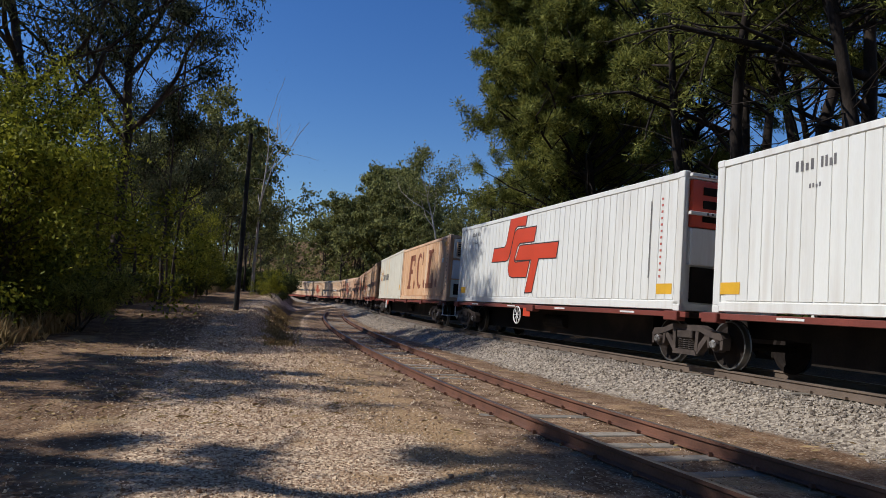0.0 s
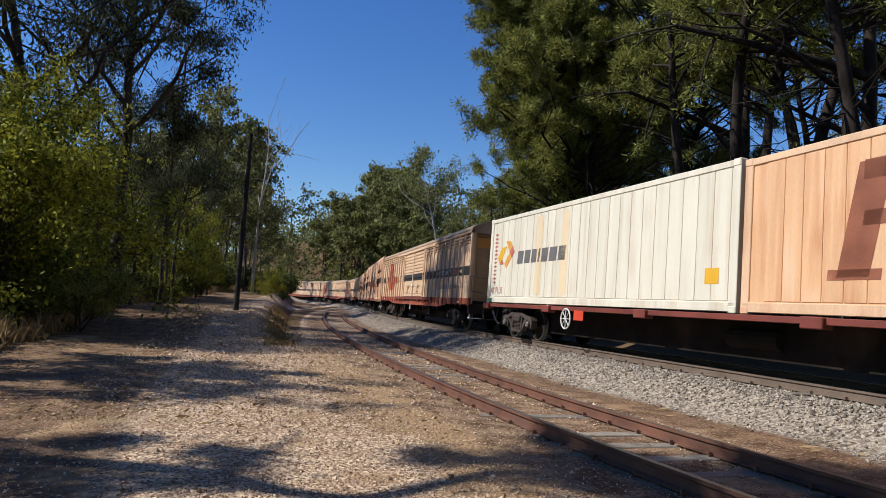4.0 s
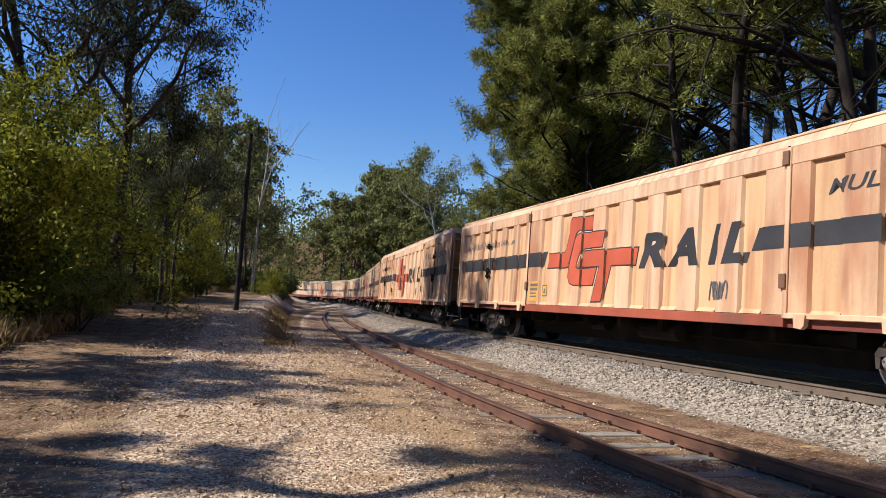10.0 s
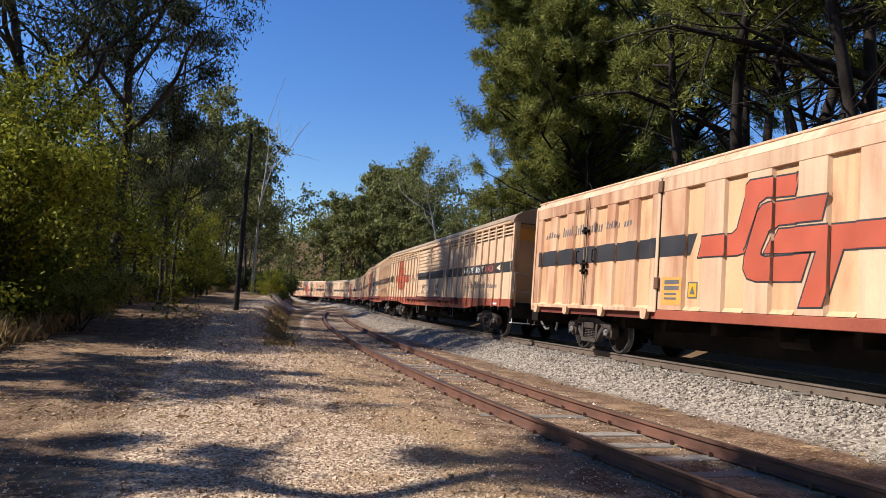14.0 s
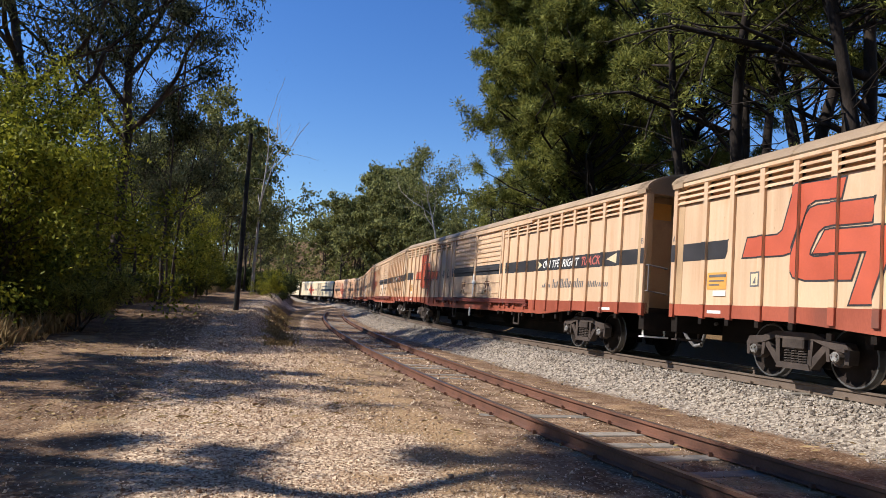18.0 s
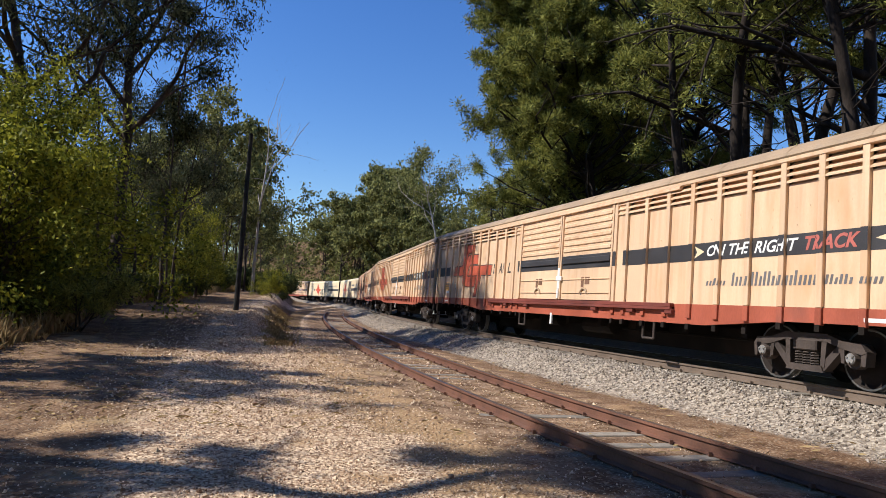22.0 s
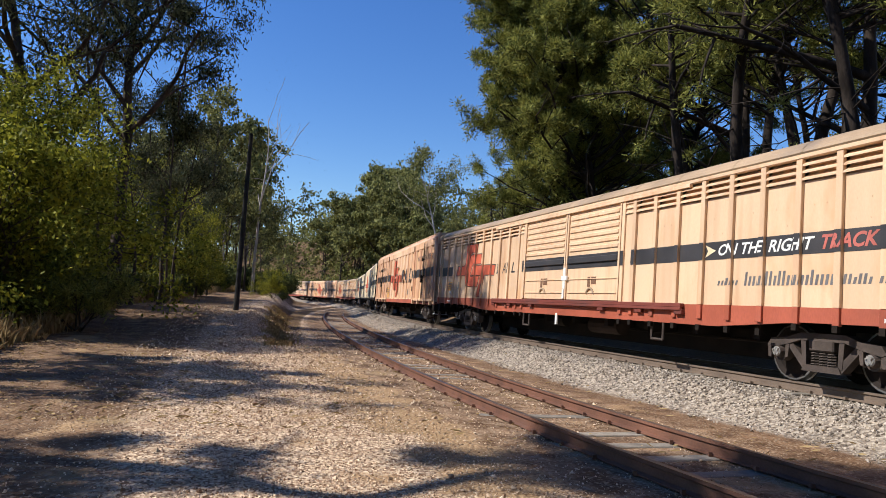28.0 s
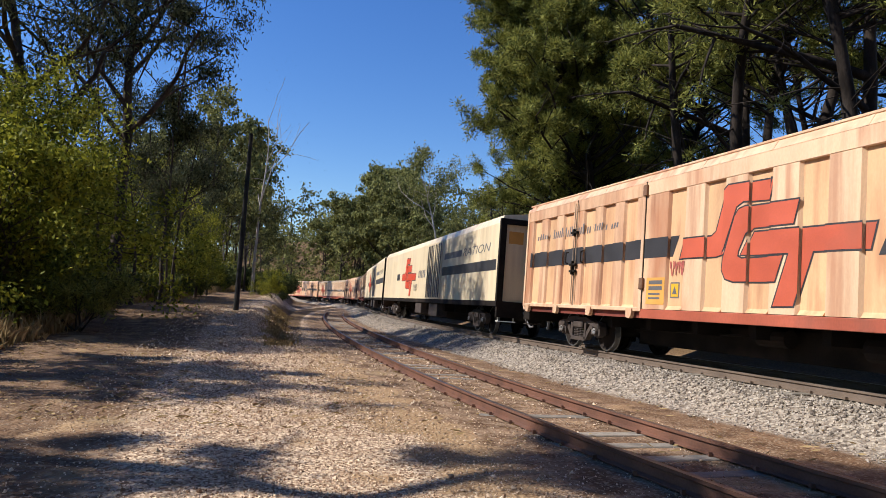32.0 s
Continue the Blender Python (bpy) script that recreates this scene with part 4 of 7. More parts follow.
def ribbed_van(wall_mat):
    half = MV / 2
    X = lambda d: -half + d
    root = new("ribbed_van")
    y_rib, y_pit = 1.425, 1.365
    # pockets along the side: start, end
    pits = []
    for a, b, n, w in ((5.82, 15.08, 8, 0.50), (0.35, 2.80, 2, 0.55), (2.98, 5.45, 2, 0.55), (15.75, 18.6, 3, 0.48), (18.78, 21.7, 3, 0.48)):
        g = (b - a) / n
        pits += [(a + g * (i + 0.5) - w / 2, a + g * (i + 0.5) + w / 2) for i in range(n)]
    pits.sort()
    profile, cur = [], 0.0
    for a, b in pits:
        profile += [(X(cur), X(a), y_rib), (X(a), X(b), y_pit)]
        cur = b
    profile.append((X(cur), X(MV), y_rib))
    cache = {}
    for a, b in [(p[0], p[1]) for p in profile]:
        y = y_rib if any(abs(p[0] - a) < 1e-6 and p[2] == y_rib for p in profile) else y_pit
        w = round(b - a, 3)
        key = (w, y, a < X(5.6) or b > X(15.6))
        if key not in cache:
            bm = bmesh.new()
            if y == y_rib:
                c = 0.045
                vs = [(0, y_pit), (c, y_rib), (w - c, y_rib), (w, y_pit), (w, 1.30), (0, 1.30)]
                lo = [bm.verts.new((p, q, 1.06)) for p, q in vs]
                hi = [bm.verts.new((p, q, 3.50)) for p, q in vs]
                bm.faces.new(lo)
                bm.faces.new(hi[::-1])
                for i in range(6):
                    bm.faces.new((lo[i], hi[i], hi[(i + 1) % 6], lo[(i + 1) % 6]))
            else:
                box(bm, 0, w, 1.30, y_pit, 1.06, 3.50)
                prism(bm, [(y_pit, 1.06), (y_rib, 1.06), (y_pit, 1.14)], 0, w, axis="x")
            bmesh.ops.recalc_face_normals(bm, faces=bm.faces)
            me = bpy.data.meshes.new("rib_panel" if y == y_rib else "pocket_panel")
            bm.to_mesh(me)
            bm.free()
            me.materials.append(CREAM_POCKET if y == y_pit else CREAM_RUSTED if key[2] else wall_mat)
            cache[key] = me
        ob = part("rib_panel" if y == y_rib else "pocket_panel", cache[key], None, root)
        ob.matrix_basis = pose(a, 0, 0)
    for d0, d1 in ((0.1, 5.58), (5.62, 15.60), (15.64, MV - 0.1)):
        part("top_rail", boxes((X(d0), X(d1), 1.30, 1.435, 3.50, 3.80), bevel=0.01), wall_mat if d0 == 5.62 else CREAM_RUSTED, root, "cream top rail above the pockets")
    bm = bmesh.new()
    prof = [(1.435, 3.80), (1.30, 4.0), (0.5, 4.08), (-0.5, 4.08), (-1.30, 4.0), (-1.435, 3.80)]
    prism(bm, prof, X(0.12), X(MV - 0.12), axis="x")
    part("roof", bm, wall_mat, root, "cream sheet-metal roof with bevelled edge")
    bm = bmesh.new()
    for i in range(12):
        x = X(0.8 + i * 1.85)
        prism(bm, [(1.44, 3.80), (1.305, 4.008), (1.27, 4.0), (1.40, 3.80)], x, x + 0.05, axis="x")
    tagged(part("roof_cleat", bm, wall_mat, root), kind="stuff")
    part("roof_edge", boxes((X(0.0), X(MV), 1.26, 1.33, 3.985, 4.03), bevel=0.006), wall_mat, root)
    part("far_wall", boxes((X(0), X(MV), -1.425, -1.36, 1.0, 3.80)), wall_mat, root)
    part("floor", boxes((X(0.05), X(MV - 0.05), -1.36, 1.30, 0.98, 1.07)), UNDER, root)
    part("side_sill", boxes((X(5.6), X(15.65), 1.30, 1.44, 0.86, 1.05), bevel=0.008), RED, root, "faded red side sill")
    part("side_sill", boxes((X(0.0), X(5.6), 1.24, 1.36, 0.86, 1.0)), DARKRED, root)
    part("side_sill", boxes((X(15.65), X(MV), 1.24, 1.36, 0.86, 1.0)), DARKRED, root)
    for a, b in ((0.2, 5.58), (15.66, 21.85)):
        part("door_sill", boxes((X(a), X(b), 1.34, 1.46, 1.00, 1.09), bevel=0.01), wall_mat, root)
        n = 4
        for i in range(n):
            d = a + 0.35 + i * (b - a - 0.7) / (n - 1)
            bm = bmesh.new()
            prism(bm, [(X(d) - 0.12, 1.06), (X(d) + 0.12, 1.06), (X(d) + 0.10, 0.86), (X(d) - 0.04, 0.84), (X(d) - 0.10, 0.90)], 1.40, 1.49)
            part("door_lug", bm, wall_mat, root, "cast lug under the door")
        mid = (a + b) / 2
        bm = boxes((X(mid) - 0.012, X(mid) + 0.012, 1.42, 1.445, 1.08, 3.80))
        part("door_seam", bm, UNDER, root)
        for dx in (-0.07, 0.07):
            part("lock_rod", rod(bmesh.new(), (X(mid) + dx, 1.465, 1.1), (X(mid) + dx, 1.465, 3.72), 0.012, 6), ROOF, root, "rusty vertical locking rod")
        for z in (2.95, 2.12, 1.95):
            part("latch", boxes((X(mid) - 0.14, X(mid) + 0.16, 1.44, 1.52, z - 0.03, z + 0.03), (X(mid) - 0.03, X(mid) + 0.03, 1.44, 1.54, z - 0.09, z + 0.09), bevel=0.008), UNDER, root, "dark rusty door latch")
        for dx in (-0.42, 0.40, ):
            bm = bmesh.new()
            hose(bm, [(X(mid) + dx, 1.43, 2.16), (X(mid) + dx, 1.50, 2.18), (X(mid) + dx, 1.50, 2.44), (X(mid) + dx, 1.43, 2.46)], 0.016, 6)
            part("handle", bm, UNDER, root)
        for d in (a, b):
            part("door_post", boxes((X(d) - 0.05, X(d) + 0.05, 1.36, 1.455, 1.0, 3.80), bevel=0.008), wall_mat, root)
    for d in (5.6, 15.62):
        part("door_gap", boxes((X(d) - 0.03, X(d) + 0.03, 1.40, 1.437, 1.05, 3.82)), UNDER, root)
    for d, z in ((5.62, 3.62), (15.6, 3.62), (15.6, 1.6), (5.62, 1.6)):
        part("hinge", boxes((X(d) - 0.07, X(d) + 0.07, 1.43, 1.49, z - 0.12, z + 0.12), bevel=0.01), ROOF_RUST, root)
    for s in (-1, 1):
        xe = s * (half - 0.42)
        x0, x1 = sorted((xe, xe - s * 0.06))
        part("end_wall", boxes((x0, x1, -1.36, 1.36, 1.0, 3.98)), ENDWALL, root, "recessed tan end wall")
        x0, x1 = sorted((s * half, s * (half - 0.42)))
        part("corner_post", boxes((x0, x1, 1.24, 1.40, 0.9, 3.90), bevel=0.015), wall_mat, root)
        part("corner_post", boxes((x0, x1, -1.40, -1.24, 0.9, 3.90), bevel=0.015), wall_mat, root)
        for k in range(5):
            z = 1.2 + k * 0.58
            part("end_shelf", boxes((x0 + 0.04, x1 - 0.04, -1.24, 1.24, z, z + 0.07)), ENDWALL, root)
        bm = boxes((x0, x1, 0.3, 0.42, 1.0, 3.9), (x0, x1, -0.42, -0.3, 1.0, 3.9))
        part("end_stanchion", bm, ENDWALL, root)
        part("headstock", boxes((x0, x1, -1.36, 1.36, 0.60, 1.0), bevel=0.01), UNDER, root)
        bm = bmesh.new()
        paintx = xe + s * 0.004
        bm.faces.new([bm.verts.new((paintx, y, z)) for y, z in ((1.1, 3.05), (0.6, 3.05), (0.6, 3.42), (1.1, 3.42))])
        part("end_sign", bm, AMBER, root, "amber painted square on the end wall")
    paint_emblem(emblem(X(14.40), 0.06, 1.13, 1.11), profile, RED_LOGO, root, "red slanted emblem stroke")
    for c, xl, xr in (("R", 9.90, 8.86), ("A", 8.85, 7.82), ("I", 7.59, 7.19), ("L", 7.16, 6.48)):
        paint("letter", word(c, X(xl), X(xr), 1.94, 2.69, 0.28, 0.055), profile, BLACK, root, "large charcoal letter")
    paint("black_band", [[(X(0.2), 2.14), (X(6.45), 2.14), (X(6.28), 2.53), (X(0.2), 2.53)]], profile, BLACK, root, "charcoal painted band")
    paint("black_band", [[(X(14.65), 2.14), (X(21.6), 2.14), (X(21.6), 2.56), (X(14.45), 2.56)]], profile, BLACK, root, "charcoal painted band")
    paint("lettering", word("MULTI-FREIGHTER", X(4.85), X(0.95), 2.92, 3.16, 0.3, 0.015), profile, BLACK, root, "charcoal italic lettering")
    paint("lettering_bar", dashes(X(21.3), X(20.4), 2.92, 3.08, 6, 2) + dashes(X(20.25), X(18.1), 2.90, 3.16, 18, 3) + dashes(X(17.95), X(17.3), 2.92, 3.10, 6, 4) + dashes(X(17.15), X(16.7), 2.92, 3.10, 4, 5), profile, GREYMARK, root, "grey illegible lettering bars")["kind"] = "stuff"
    paint("data_panel", [rect(X(14.80), X(15.45), 1.16, 1.72)], profile, AMBER, root, "amber data panel")
    paint("data_bar", [rect(X(14.88), X(15.36), 1.58, 1.66), rect(X(14.88), X(15.36), 1.46, 1.54), rect(X(14.95), X(15.36), 1.36, 1.40), rect(X(14.95), X(15.36), 1.27, 1.31)], profile, GREYMARK, root, lift=0.008)
    paint("warning_frame", [rect(X(14.38), X(14.68), 1.30, 1.62)], profile, GREYMARK, root)
    paint("warning_face", [rect(X(14.41), X(14.65), 1.33, 1.59)], profile, YELLOW, root, lift=0.007)
    paint("warning_mark", [[(X(14.45), 1.38), (X(14.61), 1.38), (X(14.53), 1.54)]], profile, GREYMARK, root, lift=0.010)
    for s in (-1, 1):
        build_bogie(root, s * (half - 3.06))
    build_under(root, half)
    build_ends(root, half)
    return root, profile, X


# ---------------------------------------------------------------- smooth insulated van
IV = 24.0


def insulated_van():
    half = IV / 2
    X = lambda d: -half + d
    root = new("insulated_van")
    profile = [(X(0), X(IV), 1.42)]
    bm = bmesh.new()
    prism(bm, [(1.42, 1.12), (1.42, 3.66), (1.28, 3.92), (0.5, 4.02), (-0.5, 4.02), (-1.28, 3.92), (-1.42, 3.66), (-1.42, 1.12)], X(0.12), X(IV - 0.12), axis="x")
    part("body", bm, CREAM_PALE, root, "smooth pale cream insulated body")
    for y in (1.30, -1.44):
        part("side_sill", boxes((X(0), X(IV), y, y + 0.14, 0.94, 1.12), bevel=0.01), UNDER, root)
    for a, b in ((8.0, 9.4), (9.45, 10.85), (0.9, 1.1), (IV - 1.1, IV - 0.9)):
        if b - a > 1:
            leaf = part("door", boxes((X(a), X(b), 1.40, 1.455, 1.16, 3.60), bevel=0.01), CREAM_PALE, root)
            for k in range(4):
                part("lock_rod", rod(bmesh.new(), (X(a + 0.2 + k * 0.33), 1.475, 1.2), (X(a + 0.2 + k * 0.33), 1.475, 3.56), 0.02, 6), GREYMARK, leaf)
    paint("black_band", [rect(X(0.3), X(7.9), 2.12, 2.48), rect(X(18.3), X(19.2), 2.12, 2.48)], profile, BLACK, root, "charcoal painted band")
    paint_emblem(emblem(X(17.6), 0.05, 1.05), profile, RED_BRIGHT, root, "bright red slanted emblem stroke")
    paint("lettering", word("RATION", X(4.6), X(1.0), 2.78, 3.08, 0.25, 0.0), profile, GREYMARK, root, "dark italic lettering")
    paint("lettering_bar", [rect(X(7.6), X(4.8), 2.80, 3.05, 0.05)], profile, GREYMARK, root)
    paint("stripe", [rect(X(11.4 + k * 0.34), X(11.6 + k * 0.34), 2.14, 2.5) for k in range(5)], profile, GREYMARK, root)
    for s in (-1, 1):
        x0, x1 = sorted((s * half, s * (half - 0.14)))
        part("end_frame", boxes((x0, x1, 1.22, 1.43, 0.94, 3.72), (x0, x1, -1.43, -1.22, 0.94, 3.72), (x0, x1, -1.43, 1.43, 3.62, 3.80), (x0, x1, -1.4, 1.4, 0.60, 1.12), bevel=0.01), UNDER, root)
        xe = s * (half - 0.118)
        bm = bmesh.new()
        bm.faces.new([bm.verts.new((xe, y, z)) for y, z in ((1.1, 3.0), (0.6, 3.0), (0.6, 3.4), (1.1, 3.4))])
        part("end_sign", bm, AMBER, root, "amber painted square on the end wall")
        part("cooling_unit", boxes((min(xe, xe + s * 0.2), max(xe, xe + s * 0.2), -0.6, 0.5, 2.0, 3.5), bevel=0.02), GREYMARK, root)
        build_bogie(root, s * (half - 3.1))
    build_under(root, half)
    part("fuel_tank", boxes((X(8.6), X(10.2), 0.9, 1.38, 0.36, 0.92), bevel=0.02), BOGIE, root, "grey tank slung under the floor")
    part("equipment_box", boxes((X(12), X(13.4), 0.9, 1.38, 0.42, 0.92), bevel=0.02), BOGIE, root, "grey box slung under the floor")
    build_ends(root, half)
    return root


# ---------------------------------------------------------------- containers and their flat wagons
def container(name, length, mat, label, group, z0=1.06, z1=3.95, groove=0.30, unit=None, edge=None):
    """A shipping container: ribbed side, frame rails, corner posts and castings, and a cooling unit at its right end."""
    half = length / 2
    edge = edge or mat
    root = tagged(new(name), label, "container", group)
    body = bmesh.new()
    box(body, -half + 0.08, half - 0.08, -1.19, 1.19, z0 + 0.12, z1 - 0.02)
    part("body", body, mat, root)
    n = int((length - 0.5) / groove)
    me = None
    w = groove - 0.022
    bm = boxes((0, w, 1.18, 1.205, z0 + 0.22, z1 - 0.14), bevel=0.006)
    me = bpy.data.meshes.new("side_panel")
    bm.to_mesh(me)
    bm.free()
    me.materials.append(mat)
    for i in range(n):
        ob = part("side_panel", me, None, root)
        ob.matrix_basis = pose(-half + 0.25 + i * groove, 0, 0)
    for y in (1, -1):
        ys = sorted((y * 1.12, y * 1.22))
        part("top_rail", boxes((-half + 0.05, half - 0.05, *ys, z1 - 0.13, z1), bevel=0.012), edge, root)
        part("bottom_rail", boxes((-half + 0.05, half - 0.05, *ys, z0 + 0.02, z0 + 0.20), bevel=0.012), edge, root)
        for x in (-1, 1):
            xs = sorted((x * half, x * (half - 0.20)))
            part("corner_post", boxes((*xs, *ys, z0 + 0.1, z1 - 0.1), bevel=0.01), edge, root)
            for za, zb in ((z0 - 0.01, z0 + 0.13), (z1 - 0.13, z1 + 0.012)):
                ya, yb = sorted((y * 1.07, y * 1.232))
                part("corner_casting", boxes((min(xs[0], xs[0]), xs[1], ya, yb, za, zb), bevel=0.015), edge, root)
    if unit:
        x = -half
        part("end_beam", boxes((x + 0.0, x + 0.10, -1.16, 1.16, z1 - 0.14, z1 - 0.02)), edge, root)
        part("end_beam", boxes((x, x + 0.10, -1.16, 1.16, z0 + 0.02, z0 + 0.16)), edge, root)
        cu = part("cooling_unit", boxes((x - 0.03, x + 0.09, -1.04, 1.04, z0 + 0.95, z0 + 1.72), bevel=0.02), WHITE, root, "white refrigeration unit in the container end")
        if unit is RED_BRIGHT:
            part("fan_panel", boxes((x - 0.03, x + 0.09, -1.04, 1.04, z0 + 1.74, z1 - 0.16), bevel=0.02), unit, cu, "red fan panel with dark slots")
            for z in (z0 + 1.86, z0 + 2.14, z0 + 2.42):
                part("grille_slot", boxes((x - 0.05, x - 0.02, -0.85, 0.78, z, z + 0.17), bevel=0.012), UNDER, cu)
            for z in (z0 + 1.98, z1 - 0.12):
                part("guard_bar", boxes((x - 0.14, x - 0.05, -1.14, 1.14, z, z + 0.07), bevel=0.008), edge, root)
                for i in range(6):
                    part("hazard_stripe", boxes((x - 0.143, x - 0.139, 0.15 + i * 0.11, 0.20 + i * 0.11, z + 0.01, z + 0.06)), BLACK, root)
            part("motor_box", boxes((x + 0.01, x + 0.09, -0.95, 0.95, z0 + 0.2, z0 + 0.92), bevel=0.01), UNDER, cu)
        else:
            part("fan_panel", boxes((x - 0.03, x + 0.09, -1.04, 1.04, z0 + 1.80, z1 - 0.16), bevel=0.03), unit, cu, "off-white upper panel of the unit")
            part("grille_frame", boxes((x - 0.06, x - 0.02, 0.18, 0.92, z0 + 1.88, z1 - 0.28), bevel=0.015), ENDWALL, cu, "tan grille frame")
            for iy in range(4):
                for iz in range(6):
                    y = 0.23 + iy * 0.165
                    part("grille_opening", boxes((x - 0.066, x - 0.055, y, y + 0.135, z0 + 1.93 + iz * 0.085, z0 + 1.985 + iz * 0.085)), UNDER, cu)
            part("vent_window", boxes((x - 0.04, x - 0.02, -0.72, -0.50, z0 + 2.12, z0 + 2.38)), UNDER, cu)
            part("panel_seam", boxes((x - 0.034, x - 0.026, 0.02, 0.045, z0 + 0.98, z0 + 1.70)), GREYMARK, cu)
            part("side_louvre", boxes((x - 0.036, x - 0.026, 0.32, 0.55, z0 + 1.08, z0 + 1.32)), GREYMARK, cu)
            part("lower_frame", boxes((x - 0.03, x + 0.09, -1.06, 1.06, z0 + 0.16, z0 + 0.90), bevel=0.02), unit, cu, "off-white lower frame of the unit")
            for ya, yb in ((0.12, 0.95), (-0.95, 0.02)):
                part("frame_recess", boxes((x - 0.034, x - 0.026, ya, yb, z0 + 0.28, z0 + 0.74)), UNDER, cu)
    return root


def flat_wagon(x0, x1, bogies, stripes=True):
    """A skeletal container wagon between local x0 and x1."""
    root = new("container_wagon")
    # the lower, wider box is added to block light and view below the deck
    bm = boxes((x0 + 0.1, x1 - 0.1, -0.35, 0.35, 0.62, 1.0), (x0 + 2.2, x1 - 2.2, -0.6, 0.6, 0.26, 0.98))
    part("centre_sill", bm, UNDER, root)
    part("deck", boxes((x0 + 0.3, x1 - 0.3, -1.15, 1.15, 0.94, 1.03)), UNDER, root)
    for y in (1.20, -1.30):
        part("side_sill", boxes((x0 + 0.1, x1 - 0.1, y, y + 0.10, 0.93, 1.04), bevel=0.008), DARKRED, root, "oxide red side sill")
    n = max(3, int((x1 - x0) / 4))
    for i in range(n):
        x = x0 + 0.5 + i * (x1 - x0 - 1.0) / (n - 1)
        part("twistlock_bracket", boxes((x - 0.22, x + 0.22, 1.15, 1.38, 0.86, 1.05), bevel=0.015), DARKRED, root)
    if stripes:
        for i in range(4):
            x = x0 + 2.2 + i * (x1 - x0 - 4) / 3.2
            part("marker_strip", boxes((x - 0.3, x + 0.3, 1.300, 1.306, 0.97, 1.01)), WHITEMARK, root)
    bm = bmesh.new()
    c = (x0 + x1) / 2
    rod(bm, (c - 1, 0.6, 0.62), (c + 0.3, 0.6, 0.62), 0.19, 12)
    part("air_tank", bm, UNDER, root)
    bm = bmesh.new()
    xw = x1 - 6.4
    pts = [(xw + 0.26 * math.cos(t), 1.34, 0.72 + 0.26 * math.sin(t)) for t in np.linspace(0, 2 * math.pi, 21)]
    hose(bm, pts, 0.02, 6)
    for k in range(4):
        t = math.pi * k / 4
        rod(bm, (xw - 0.25 * math.cos(t), 1.34, 0.72 - 0.25 * math.sin(t)), (xw + 0.25 * math.cos(t), 1.34, 0.72 + 0.25 * math.sin(t)), 0.012, 5)
    part("notice_plate", boxes((xw - 0.95, xw - 0.45, 1.335, 1.345, 0.70, 0.95)), RED_BRIGHT, root, "small red notice plate")
    part("brake_wheel", bm, WHITEMARK, root, "white spoked hand-brake wheel")
    for b in bogies:
        build_bogie(root, b)
    half = (x1 - x0) / 2
    return root


# ---------------------------------------------------------------- the train, by places along it at the start
RIDERS = []      # thing, its middle along the train, half distance of its pivots


def ride(ob, u, pivot):
    RIDERS.append((ob, u, pivot))
    return ob


def scribble(root, x, z, w, h, seed, mat, label, profile, strokes=5, pen=0.025):
    """Looping spray-paint strokes that spell nothing."""
    rnd = random.Random(seed)
    for k in range(strokes):
        cx, cz = x - w * (k + 0.5) / strokes, z + h / 2
        a, b, f = w / strokes * rnd.uniform(0.45, 0.75), h * rnd.uniform(0.35, 0.5), rnd.choice((1, 2, 2, 3))
        ph = rnd.uniform(0, 6)
        pts = [(cx + a * math.sin(t + ph), cz + b * math.sin(f * t)) for t in np.linspace(0, rnd.uniform(4.0, 6.3), 22)]
        polys = []
        for (x0, z0), (x1, z1) in zip(pts, pts[1:]):
            d = math.hypot(x1 - x0, z1 - z0) or 1
            nx, nz = -(z1 - z0) / d * pen / 2, (x1 - x0) / d * pen / 2
            polys.append([(x0 + nx, z0 + nz), (x1 + nx, z1 + nz), (x1 - nx, z1 - nz), (x0 - nx, z0 - nz)])
        paint("graffiti_stroke", polys, profile, mat, root, label, lift=0.012)


